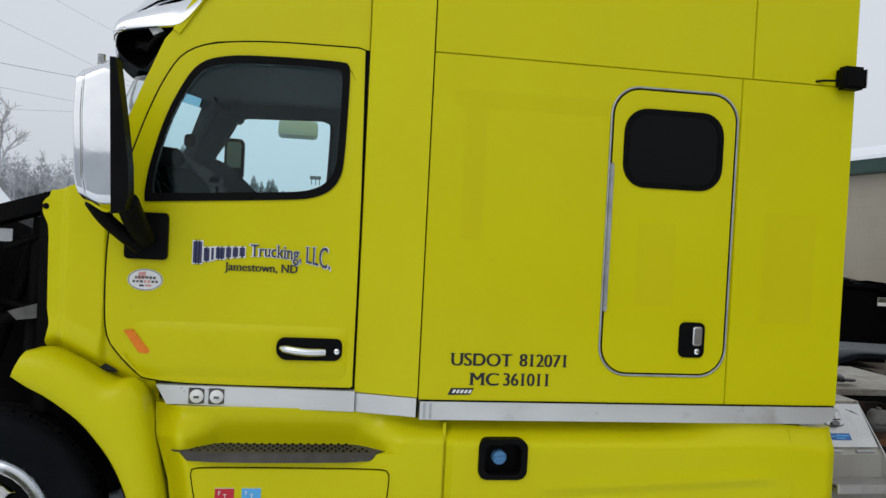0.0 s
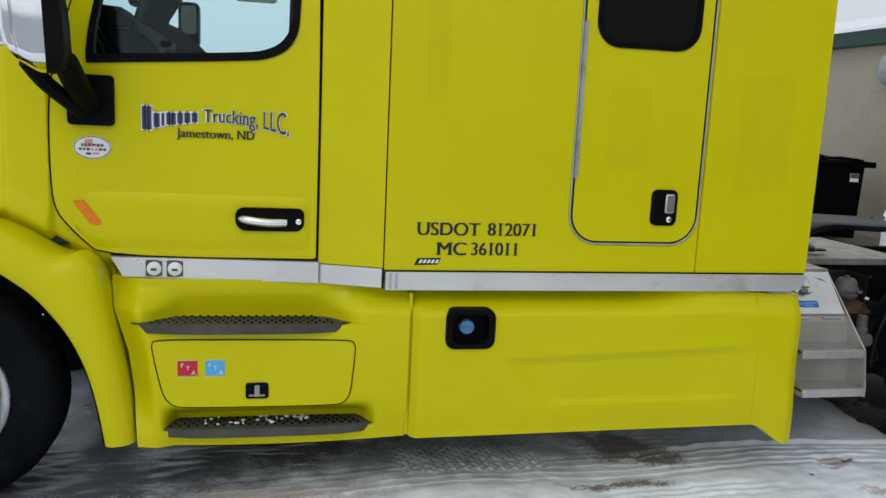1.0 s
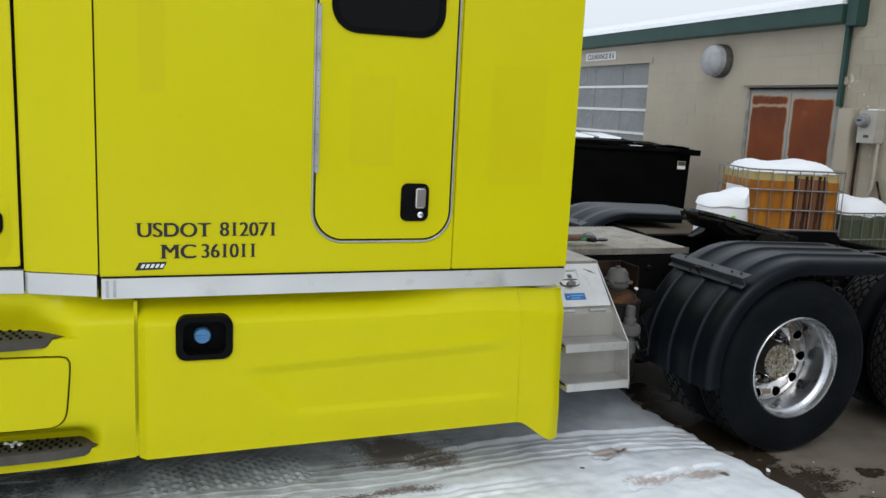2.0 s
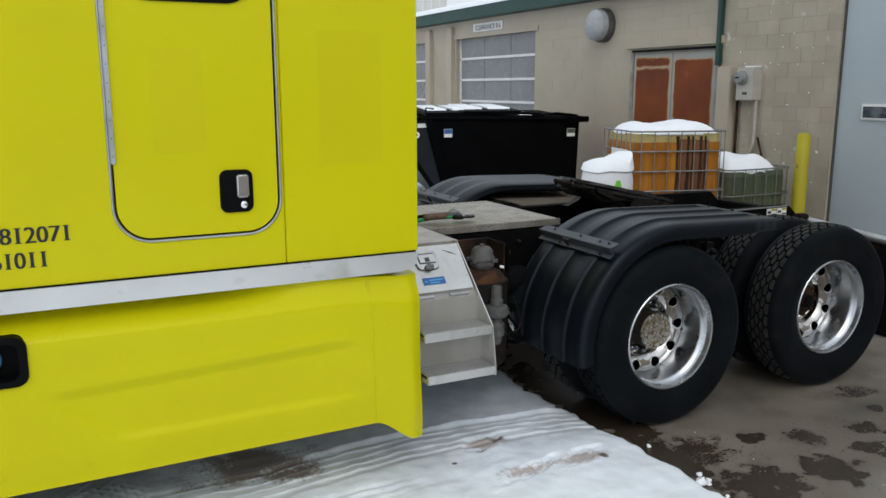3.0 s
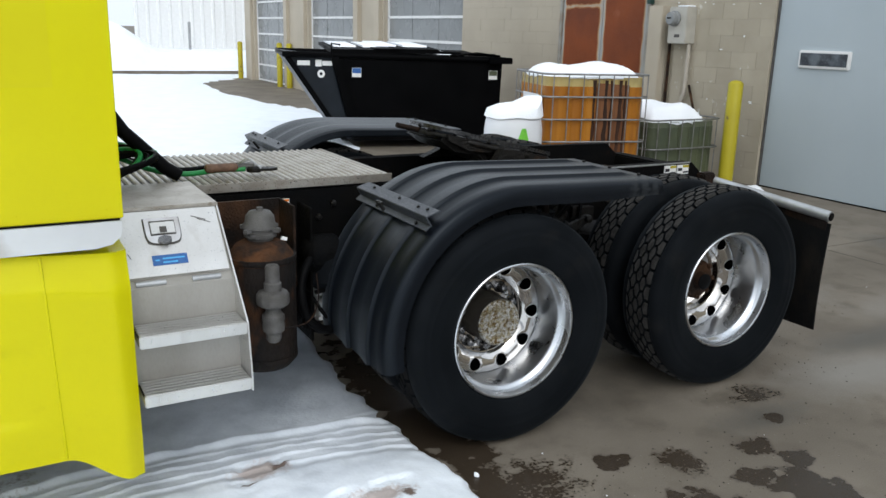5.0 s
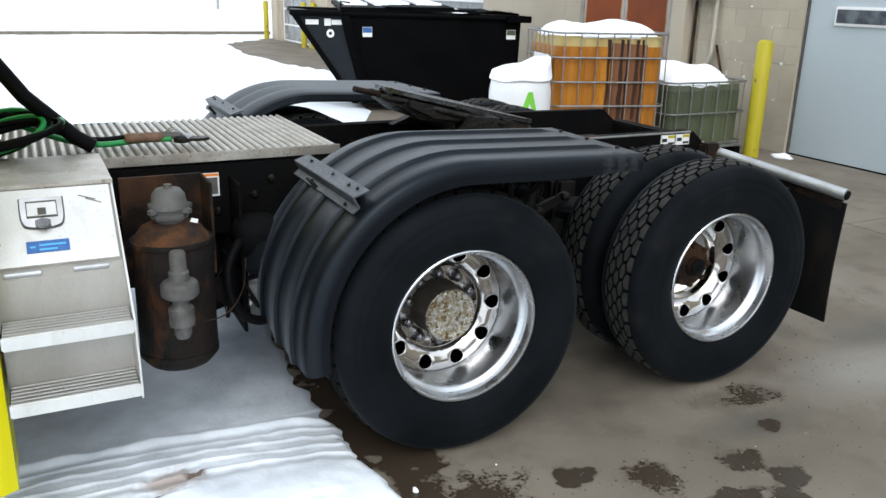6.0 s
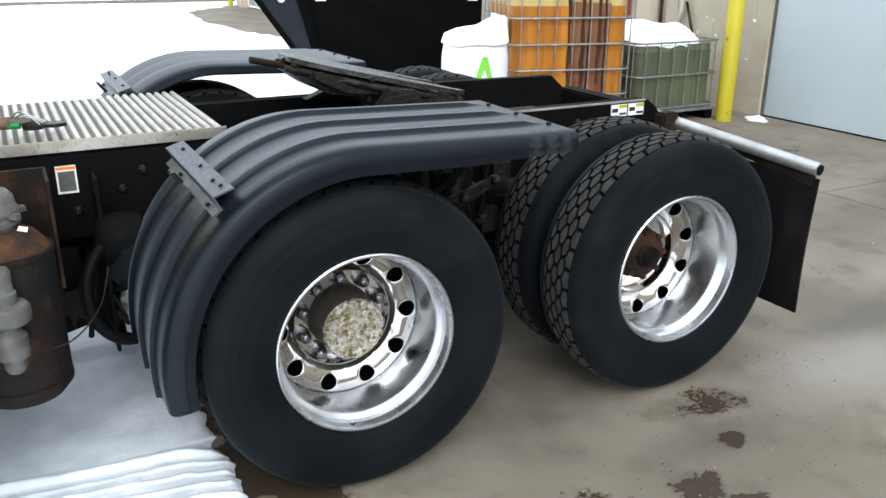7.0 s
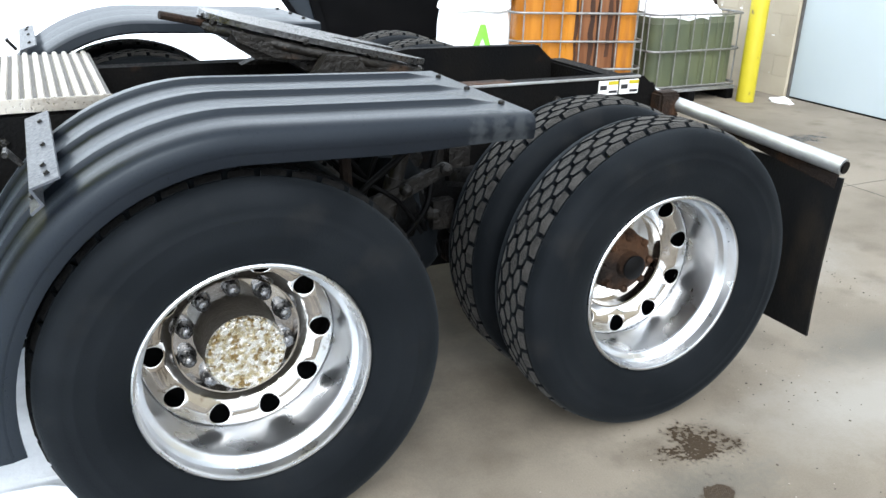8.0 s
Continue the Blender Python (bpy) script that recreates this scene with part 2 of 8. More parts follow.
BLOCK_PAINT = material("worn_block_paint", (0.4, 0.355, 0.275), 0.8, 0.0, (0.33, 0.29, 0.22), 2.2, 0.8, 0.5, 110, 0.1, vary=0.025,
                       second=((0.58, 0.55, 0.49), 5.0, 0.66, 0.74))
GREEN_TRIM = material("dark_green_metal", (0.025, 0.06, 0.05), 0.5, 0.2, (0.035, 0.075, 0.062), 3, 0.6, 0.05, 90)
DOOR_GREY = material("grey_steel_door", (0.4, 0.45, 0.475), 0.5, 0.0, (0.355, 0.405, 0.43), 0.8, 0.7, 0.05, 120, 0.08)
DOOR_RUST = material("rusting_red_door", (0.2, 0.048, 0.011), 0.7, 0.0, (0.12, 0.03, 0.01), 1.6, 0.8, 0.2, 80, 0.1,
                     second=((0.33, 0.15, 0.09), 2.2, 0.6, 0.8))
BIN_BLACK = material("black_bin_steel", (0.0016, 0.0017, 0.002), 0.5, 0.0, (0.0034, 0.0034, 0.0038), 2.5, 0.7, 0.1, 60, 0.12, spec=0.025)
SAFETY_YELLOW = material("bollard_yellow", (0.4, 0.34, 0.018), 0.5, 0.0, (0.34, 0.28, 0.014), 4, 0.6, 0.1, 80,
                         second=((0.13, 0.1, 0.04), 11.0, 0.66, 0.76))
AMBER_PLASTIC = material("oil_stained_tank", (0.44, 0.18, 0.016), 0.4, 0.0, (0.27, 0.09, 0.008), 2, 0.9, 0.05, 60, 0.1,
                         stretch=(3.0, 3.0, 0.3), second=((0.2, 0.07, 0.015), 1.6, 0.6, 0.7))
GREEN_PLASTIC = material("green_tank", (0.1, 0.112, 0.06), 0.4, 0.0, (0.05, 0.062, 0.042), 1.7, 0.8, 0.05, 60, 0.1)
WHITE_PLASTIC = material("white_plastic", (0.72, 0.73, 0.75), 0.4, 0.0, (0.64, 0.65, 0.68), 4, 0.5, 0.03, 70)
GALVANISED = material("galvanised_steel", (0.45, 0.46, 0.47), 0.45, 0.8, (0.3, 0.3, 0.3), 12, 0.7, 0.1, 120, 0.12)
WHITE_PAINT = material("white_paint", (0.74, 0.74, 0.73), 0.5, 0.0, (0.66, 0.66, 0.64), 9, 0.5, 0.02, 90)
MILKY_PANEL = material("milky_door_glazing", (0.23, 0.238, 0.238), 0.25, 0.0, (0.17, 0.178, 0.178), 1.5, 0.6, 0.0, 3, 0.08)
DARK_GLASS = material("dark_tinted_glass", (0.002, 0.002, 0.0025), 0.05, 0.0, (0.003, 0.003, 0.0035), 3, 0.5, 0.0, 30, 0.02, spec=0.1)
CLEAR = glass("clear_glass", (0.84, 0.925, 0.94))
SIDE_GLASS = glass("side_window_glass", (0.7, 0.965, 1.0))
SIDE_GLASS.node_tree.nodes["Principled BSDF"].inputs["IOR"].default_value = 1.22
PALE_RED = material("faded_red_print", (0.62, 0.32, 0.3), 0.5, 0.0, (0.55, 0.25, 0.24), 20, 0.5)
MIRROR_GREY = material("pale_mirror_reflection", (0.74, 0.79, 0.83), 0.4, 0.0, (0.66, 0.71, 0.75), 9, 0.5)
DIM_GLASS = material("dim_mirror_glass", (0.2, 0.235, 0.25), 0.25, 0.0, (0.14, 0.16, 0.17), 6, 0.5)
PALE_TANK = material("pale_empty_tank", (0.46, 0.37, 0.16), 0.4, 0.0, (0.4, 0.29, 0.1), 3, 0.8, 0.03, 60, 0.1, stretch=(2, 2, 0.4))
STRIP_GLASS = glass("blue_glass", (0.14, 0.4, 0.6))
DARK_STEEL = material("painted_bracket", (0.035, 0.039, 0.047), 0.42, 0.2, (0.065, 0.07, 0.08), 9, 0.7, 0.15, 120)
BLUE_CAP = material("blue_plastic", (0.09, 0.25, 0.48), 0.45, 0.0, (0.07, 0.2, 0.4), 20, 0.5)
BLUE_PLATE = material("blue_plate", (0.03, 0.1, 0.3), 0.35, 0.0, (0.05, 0.14, 0.34), 30, 0.5)
NAVY = material("navy_lettering", (0.03, 0.035, 0.09), 0.4, 0.0, (0.05, 0.055, 0.12), 60, 0.4)
INK = material("black_lettering", (0.015, 0.015, 0.018), 0.4, 0.0, (0.03, 0.03, 0.03), 60, 0.4)
RED_INK = material("red_print", (0.5, 0.02, 0.04), 0.4, 0.0, (0.42, 0.02, 0.04), 60, 0.4)
SKY_INK = material("light_blue_print", (0.09, 0.38, 0.72), 0.4, 0.0, (0.08, 0.34, 0.66), 60, 0.4)
ORANGE = material("orange_reflector", (0.74, 0.2, 0.008), 0.3, 0.0, (0.62, 0.15, 0.006), 40, 0.6)
GREEN_LINE = material("green_air_line", (0.02, 0.24, 0.06), 0.4, 0.0, (0.02, 0.18, 0.05), 20, 0.5)
LIME = material("lime_print", (0.17, 0.52, 0.05), 0.5, 0.0, (0.2, 0.6, 0.08), 30, 0.5)
BARK = material("frosty_bark", (0.34, 0.33, 0.33), 0.85, 0.0, (0.48, 0.48, 0.49), 6, 0.9)
HOAR = material("hoar_frosted_twigs", (0.5, 0.51, 0.53), 0.85, 0.0, (0.36, 0.37, 0.39), 0.6, 0.9)
# needles paled: the haze of distance is put into their colour
CONIFER = material("hazy_conifer_needles", (0.13, 0.155, 0.15), 0.8, 0.0, (0.22, 0.24, 0.24), 1.2, 0.8)
HUB_GREASE = material("grease_caked_cap", (0.46, 0.45, 0.42), 0.32, 0.75, (0.25, 0.205, 0.11), 62, 0.9, 0.6, 130, 0.15, spread=(0.44, 0.58),
                      second=((0.13, 0.085, 0.03), 66.0, 0.53, 0.62))


# ---- mesh helpers ----
def root(name, label, category, at=(0, 0, 0), group="", kind=""):
    ob = new(name)
    ob.location = at
    ob.empty_display_size = 0.1
    return tagged(ob, label, category, group, kind)


def part(name, bm, mat, parent=None, label="", smooth=None):
    """Links a bmesh as one mesh object. Its vertices are in world places; a parent's own place is taken off."""
    me = bpy.data.meshes.new(name)
    bmesh.ops.recalc_face_normals(bm, faces=bm.faces)
    if parent is not None:
        bm.transform(whole(parent).inverted())
    bm.to_mesh(me)
    bm.free()
    me.materials.append(mat)
    if smooth is not None:
        me.set_sharp_from_angle(angle=radians(smooth))
        me.shade_smooth()
        me.set_sharp_from_angle(angle=radians(smooth))
    ob = new(name, me)
    if parent is not None:
        ob.parent = parent
    return tagged(ob, label)


def whole(ob):
    m = ob.matrix_basis.copy()
    while ob.parent is not None:
        ob = ob.parent
        m = ob.matrix_basis @ m
    return m


def thing(name, bm, mat, label, category, group="", kind="", smooth=None):
    return tagged(part(name, bm, mat, None, label, smooth), "", category, group, kind)


def bevelled(bm, width, segments=2, angle=30):
    if width > 0:
        edges = [e for e in bm.edges if len(e.link_faces) == 2 and e.calc_face_angle(0) > radians(angle)]
        bmesh.ops.bevel(bm, geom=edges, offset=width, segments=segments, affect="EDGES", clamp_overlap=True)
    return bm


def add_box(bm, x0, x1, y0, y1, z0, z1):
    m = Matrix.LocRotScale(((x0 + x1) / 2, (y0 + y1) / 2, (z0 + z1) / 2), None, (x1 - x0, y1 - y0, z1 - z0))
    bmesh.ops.create_cube(bm, size=1.0, matrix=m)
    return bm


def box(x0, x1, y0, y1, z0, z1, bevel=0.004, segments=2):
    return bevelled(add_box(bmesh.new(), x0, x1, y0, y1, z0, z1), bevel, segments)


def add_prism(bm, pts, axis, a, b):
    """A polygon in the two axes other than axis, in order, from a to b along it."""
    def at(p, v):
        return {"x": (v, p[0], p[1]), "y": (p[0], v, p[1]), "z": (p[0], p[1], v)}[axis]
    low = [bm.verts.new(at(p, a)) for p in pts]
    high = [bm.verts.new(at(p, b)) for p in pts]
    bm.faces.new(low)
    bm.faces.new(high)
    for i in range(len(pts)):
        k = (i + 1) % len(pts)
        bm.faces.new((low[i], low[k], high[k], high[i]))
    return bm


def prism(pts, axis, a, b, bevel=0.004, segments=2):
    return bevelled(add_prism(bmesh.new(), pts, axis, a, b), bevel, segments)


def add_lathe(bm, profile, centre, axis="y", seg=48, close=False):
    """profile: (radius, along) pairs, turned round the axis through centre."""
    cx, cy, cz = centre
    rings = []
    for r, a in profile:
        ring = []
        for i in range(seg):
            u, v = r * math.cos(2 * math.pi * i / seg), r * math.sin(2 * math.pi * i / seg)
            p = {"y": (cx + u, cy + a, cz + v), "z": (cx + u, cy + v, cz + a), "x": (cx + a, cy + u, cz + v)}[axis]
            ring.append(bm.verts.new(p))
        rings.append(ring)
    pairs = list(zip(rings, rings[1:])) + ([(rings[-1], rings[0])] if close else [])
    for a, b in pairs:
        for i in range(seg):
            k = (i + 1) % seg
            bm.faces.new((a[i], a[k], b[k], b[i]))
    if not close:
        bm.faces.new(rings[0])
        bm.faces.new(rings[-1])
    return bm


def lathe(profile, centre, axis="y", seg=48, close=False):
    return add_lathe(bmesh.new(), profile, centre, axis, seg, close)


def add_tube(bm, path, r, seg=8, closed=False):
    pts = [Vector(p) for p in path]
    rings, side = [], None
    for i, p in enumerate(pts):
        ahead = (pts[(i + 1) % len(pts)] if closed or i + 1 < len(pts) else p) - (pts[i - 1] if closed or i else p)
        ahead.normalize()
        if side is None:
            side = ahead.orthogonal().normalized()
        side = (side - ahead * side.dot(ahead)).normalized()
        up = ahead.cross(side)
        rr = r[i] if isinstance(r, (list, tuple)) else r
        rings.append([bm.verts.new(p + rr * (math.cos(2 * math.pi * k / seg) * side + math.sin(2 * math.pi * k / seg) * up)) for k in range(seg)])
    pairs = list(zip(rings, rings[1:])) + ([(rings[-1], rings[0])] if closed else [])
    for a, b in pairs:
        for k in range(seg):
            j = (k + 1) % seg
            bm.faces.new((a[k], a[j], b[j], b[k]))
    if not closed:
        bm.faces.new(rings[0])
        bm.faces.new(rings[-1])
    return bm


def tube(path, r, seg=8, closed=False):
    return add_tube(bmesh.new(), path, r, seg, closed)


def curve_through(pts, n=8):
    """A smooth line through points."""
    v = [Vector(p) for p in pts]
    out = []
    for i in range(len(v) - 1):
        p0, p1, p2, p3 = v[max(i - 1, 0)], v[i], v[i + 1], v[min(i + 2, len(v) - 1)]
        for k in range(n):
            t = k / n
            out.append(0.5 * ((2 * p1) + (p2 - p0) * t + (2 * p0 - 5 * p1 + 4 * p2 - p3) * t * t + (3 * p1 - p0 - 3 * p2 + p3) * t ** 3))
    out.append(v[-1])
    return out


def round_rect(a0, a1, b0, b1, r, n=6):
    """The corners of a rounded rectangle, in order; r: one radius or four (low-left, low-right, high-right, high-left)."""
    rs = r if isinstance(r, tuple) else (r,) * 4
    out = []
    for (ca, cb, start), q in zip(((a0, b0, 180), (a1, b0, 270), (a1, b1, 0), (a0, b1, 90)), rs):
        ma, mb = ca + (q if ca == a0 else -q), cb + (q if cb == b0 else -q)
        for k in range(n + 1):
            w = radians(start + 90 * k / n)
            out.append((ma + q * math.cos(w), mb + q * math.sin(w)))
    return out


def resample(pts, n):
    """n points at even steps round a closed outline."""
    p = np.array(pts + [pts[0]], float)
    d = np.r_[0, np.cumsum(np.hypot(*np.diff(p, axis=0).T))]
    s = np.linspace(0, d[-1], n, endpoint=False)
    return [(float(np.interp(q, d, p[:, 0])), float(np.interp(q, d, p[:, 1]))) for q in s]


def ring_plate(outer, inner, y_of, thick, n=96):
    """A plate in the x-z plane between two closed outlines, its face at y_of(x, z)."""
    bm = bmesh.new()
    o = resample(outer, n)
    i = resample(inner, n)
    shift = min(range(n), key=lambda s: sum((o[k][0] - i[(k + s) % n][0]) ** 2 + (o[k][1] - i[(k + s) % n][1]) ** 2 for k in range(0, n, 4)))
    i = [i[(k + shift) % n] for k in range(n)]
    mids = [((a[0] + b[0]) / 2, (a[1] + b[1]) / 2) for a, b in zip(o, i)]
    loops = []
    for back in (0, thick):
        for loop in (o, mids, i):
            loops.append([bm.verts.new((x, y_of(x, z) + back, z)) for x, z in loop])
    fo, fm, fi, bo, bm_, bi = loops
    for a, b in ((fo, fm), (fm, fi), (fi, bi), (bi, bm_), (bm_, bo), (bo, fo)):
        for k in range(n):
            j = (k + 1) % n
            bm.faces.new((a[k], a[j], b[j], b[k]))
    return bm


def relief(xs, zs, y_of, back=0.02):
    """A panel facing -y: a grid over xs and zs whose face lies at y_of(x, z), with a folded rim behind."""
    bm = bmesh.new()
    front = [[bm.verts.new((x, y_of(x, z), z)) for x in xs] for z in zs]
    for r in range(len(zs) - 1):
        for c in range(len(xs) - 1):
            bm.faces.new((front[r][c], front[r][c + 1], front[r + 1][c + 1], front[r + 1][c]))
    rim = front[0] + [row[-1] for row in front[1:]] + front[-1][-2::-1] + [row[0] for row in front[-2:0:-1]]
    behind = [bm.verts.new((v.co.x, v.co.y + back, v.co.z)) for v in rim]
    for k in range(len(rim)):
        j = (k + 1) % len(rim)
        bm.faces.new((rim[k], rim[j], behind[j], behind[k]))
    return bm


def smoothstep(a, b, x):
    t = min(1.0, max(0.0, (x - a) / (b - a)))
    return t * t * (3 - 2 * t)


def lettering(name, words, size, at, mat, parent, width=None, arc=0.0, label="", shear=0.0, turn=0.0, thick=0.0012, bold=0.0, serif=0.05, weight=0.018, share=(0.0, 1.0)):
    """Raised letters facing -y with their low left corner at at; width: the words' length; arc: share by which the middle letters are cut short from below; turn: degrees about z; share: the stretch of the arc that the words take."""
    cu = bpy.data.curves.new(name, "FONT")
    cu.body, cu.size, cu.extrude, cu.shear, cu.offset = words, size, thick, shear, bold * size
    ob = bpy.data.objects.new(name, cu)
    me = bpy.data.meshes.new_from_object(ob)
    bpy.data.objects.remove(ob)
    me.name = name
    if serif:
        feet = bmesh.new()
        feet.from_mesh(me)
        flat = [e for e in feet.edges if all(v.co.z > 0.9 * thick for v in e.verts) and abs(e.verts[0].co.y - e.verts[1].co.y) < 0.004 * size
                and 0.04 * size < abs(e.verts[0].co.x - e.verts[1].co.x) < 0.17 * size and any(abs(f.normal.z) < 0.5 for f in e.link_faces)]
        for a, b, y in [(min(e.verts[0].co.x, e.verts[1].co.x), max(e.verts[0].co.x, e.verts[1].co.x), e.verts[0].co.y) for e in flat]:
            y0, y1 = (y, y + 0.035 * size) if y < 0.3 * size else (y - 0.035 * size, y)
            add_box(feet, a - serif * size, b + serif * size, y0, y1, -thick * 0.9, thick * 1.05)
        feet.to_mesh(me)
        feet.free()
    if weight:
        # copies beside the first make the stems bold and leave the hairlines fine
        heavy = bmesh.new()
        heavy.from_mesh(me)
        first = heavy.verts[:] + heavy.edges[:] + heavy.faces[:]
        for q in (1, 2, 3):
            twin = bmesh.ops.duplicate(heavy, geom=first)["geom"]
            bmesh.ops.translate(heavy, vec=(weight * size * q / 3, 0, thick * 0.04 * q), verts=[v for v in twin if isinstance(v, bmesh.types.BMVert)])
        heavy.to_mesh(me)
        heavy.free()
    xs = [v.co.x for v in me.vertices]
    low, span = min(xs), max(xs) - min(xs)
    wide = (width or span) / span
    m = Matrix.Translation(at) @ pose(0, 0, 0, 90, 0, turn)
    for v in me.vertices:
        u = (v.co.x - low) / span
        cap = 0.7 * size
        s = share[0] + (share[1] - share[0]) * u
        p = Vector(((v.co.x - low) * wide, cap - (cap - v.co.y) * (1 - arc * 4 * s * (1 - s)), v.co.z))
        v.co = whole(parent).inverted() @ (m @ p)
    me.materials.append(mat)
    out = new(name, me)
    out.parent = parent
    return tagged(out, label)


# ---- ground: a concrete yard with trodden snow lying on part of it ----
def sheet(name, xs, ys, z_of, mat, label, category):
    verts = [(x, y, z_of(x, y)) for y in ys for x in xs]
    w = len(xs)
    faces = [(r * w + c, r * w + c + 1, (r + 1) * w + c + 1, (r + 1) * w + c) for r in range(len(ys) - 1) for c in range(w - 1)]
    me = bpy.data.meshes.new(name)
    me.from_pydata(verts, [], faces)
    me.materials.append(mat)
    me.shade_smooth()
    return tagged(new(name, me), label, category, "", "structure")


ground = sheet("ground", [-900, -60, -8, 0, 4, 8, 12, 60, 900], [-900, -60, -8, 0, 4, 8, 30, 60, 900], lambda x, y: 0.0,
               CONCRETE, "grey-brown concrete yard with damp stains and painted shade under the truck", "concrete yard")


def snow_edge(y):
    """The x at which the snow ends."""
    far = np.interp(y, [-60, -3, -1, 0.3, 1.2, 2.5, 4, 7, 8, 8.8, 10, 12, 15, 16.5, 20, 24, 26, 28, 60], [3.1, 3.3, 3.36, 3.3, 3.28, 3.5, 5.0, 6.2, 6.4, 6.8, 7.05, 8.0, 8.2, 7.8, 7.6, 8.0, 9.6, 12, 14])
    wide = 0.05 + 0.3 * smoothstep(-1.0, -3.0, y)
    return float(far + wide * noise.noise((y * (3.1 if y > -1 else 1.1), 0, 2)) + 0.025 * noise.noise((y * 11, 3, 2)))


def snow_height(x, y):
    e = snow_edge(y) - x
    z = 0.034 + 0.012 * noise.noise((x * 1.3, y * 1.3, 0)) + 0.01 * noise.noise((x * 5, y * 5, 4)) + 0.0055 * noise.noise((x * 15, y * 15, 8)) + 0.012 * max(0.0, noise.noise((x * 3.1, y * 4.3, 21))) * smoothstep(0.0, -0.25, y)
    if 0.5 < y < 2.5 and 1.2 < x:
        z = 0.034 + 0.35 * (z - 0.034)
    if -1.2 < y < 1.4 and -3 < x < 3.6:
        # a bank pushed up by a wheel, and thin ribs beside it
        v = float(np.interp(x, [-1.0, -0.3, 0.4, 1.0, 1.4, 1.9, 2.2, 2.6, 3.13, 3.3], [0.22, 0.325, 0.405, 0.4, 0.385, 0.445, 0.485, 0.477, 0.42, 0.36])) - y
        v += 0.006 * noise.noise((x * 7, 0, 5))
        keep = smoothstep(1.1, 1.9, x)
        z += keep * (0.01 * math.exp(-(v / 0.018) ** 2) * (1 + 0.7 * noise.noise((x * 9, 0, 5))) - 0.02 * smoothstep(0.0, -0.07, v))
        keep = smoothstep(-1.3, -0.7, x) * (0.6 + 0.4 * keep)
        z -= 0.012 * keep * smoothstep(0.0, 0.03, v) * smoothstep(0.34, 0.28, v)
        for c in (0.062, 0.125, 0.192, 0.258):
            z += 0.0078 * keep * (1 + 0.6 * noise.noise((x * 8, c * 40, 7))) * math.exp(-((v - c) / 0.0075) ** 2)
        # broken patches where the crust has lifted
        for px, py, rx, ry in ((2.6, 0.18, 0.13, 0.09), (2.95, -0.2, 0.15, 0.075), (2.66, -0.21, 0.2, 0.05)):
            d = math.hypot((x - px) / rx, (y - py - 0.35 * (x - px)) / ry) + 0.5 * noise.noise((x * 14, y * 14, 17))
            z += (-0.008 + 0.008 * noise.noise((x * 40, y * 40, 2))) * smoothstep(1.05, 0.9, d) + 0.003 * math.exp(-((d - 1.12) / 0.1) ** 2)
        # softer wheel marks
        for c, wide, deep in ((-0.12 + 0.06 * (x - 1.2), 0.1, 0.008), (0.62, 0.1, 0.008)):
            u = y - c
            if abs(u) < wide:
                deep *= 0.15 + 0.85 * smoothstep(0.9, 1.9, x)
                deep *= smoothstep(2.3, 1.6, x)
                z += (deep * (1.5 * abs(math.sin(u * 53 + 0.5 * noise.noise((x * 1.5, 0, 9)))) ** 2.4 - 0.9 + 0.6 * noise.noise((x * 5, u * 30, 3))) - deep * 0.6) * smoothstep(wide, wide - 0.05, abs(u))
        # a coarse lug print
        if 0.1 < x < 1.0 and 0.25 < y < 0.75:
            z += 0.009 * math.sin(x * 95 + 14 * y) * math.sin(y * 95) * smoothstep(0.1, 0.2, x) * smoothstep(1.0, 0.9, x)
    if y > 26:
        z += (0.75 + 1.1 * smoothstep(8.3, 6.0, x)) * smoothstep(28.7, 30.6, y + 0.5 * noise.noise((x * 0.4, y * 0.4, 1)))
    e += 0.012 * noise.noise((y * 28, x * 9, 6))
    return z * (1 + 0.35 * math.exp(-((e - 0.05) / 0.05) ** 2) * noise.noise((y * 6, 1, 1))) * smoothstep(-0.012, 0.05, e) - 0.03 * smoothstep(0.05, -0.05, e)


def spaced(*runs):
    out = []
    for a, b, step in runs:
        k = max(1, round((b - a) / step))
        out += [a + (b - a) * i / k for i in range(k)]
    return out + [runs[-1][1]]


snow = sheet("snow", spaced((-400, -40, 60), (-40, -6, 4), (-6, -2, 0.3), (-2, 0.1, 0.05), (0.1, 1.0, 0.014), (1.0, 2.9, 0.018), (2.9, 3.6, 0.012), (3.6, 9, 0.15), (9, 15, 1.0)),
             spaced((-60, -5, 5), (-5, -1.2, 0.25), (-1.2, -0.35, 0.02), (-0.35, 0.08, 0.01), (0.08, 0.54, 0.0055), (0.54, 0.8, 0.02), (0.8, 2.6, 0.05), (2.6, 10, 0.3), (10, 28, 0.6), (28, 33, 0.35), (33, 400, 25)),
             snow_height, SNOW, "trodden snow with tyre marks, dirty patches, and ice with painted shade under the truck", "snow")
tagged(snow, kind="stuff")

# ---- the truck: x runs from its front to its rear, y across it, its near side at y = 0 ----
MID = 1.22                      # its middle line
truck = root("semi_truck", "bright yellow sleeper tractor, hood open, black ribbed rear fenders", "truck")


def door_y(x, z=0.0):
    """The near face of the cab, which narrows forward and leans in a little towards the roof."""
    return 0.115 + 0.06 * max(0.0, -0.3 - x) + 0.05 * max(0.0, z - 2.0)


def raised(bm):
    bmesh.ops.translate(bm, vec=(0, 0, 0.025), verts=bm.verts)
    return bm


def mirrored(bm):
    bmesh.ops.transform(bm, matrix=Matrix.Translation((0, 2 * MID, 0)) @ Matrix.Scale(-1, 4, (0, 1, 0)), verts=bm.verts)
    bmesh.ops.reverse_faces(bm, faces=bm.faces)
    return bm


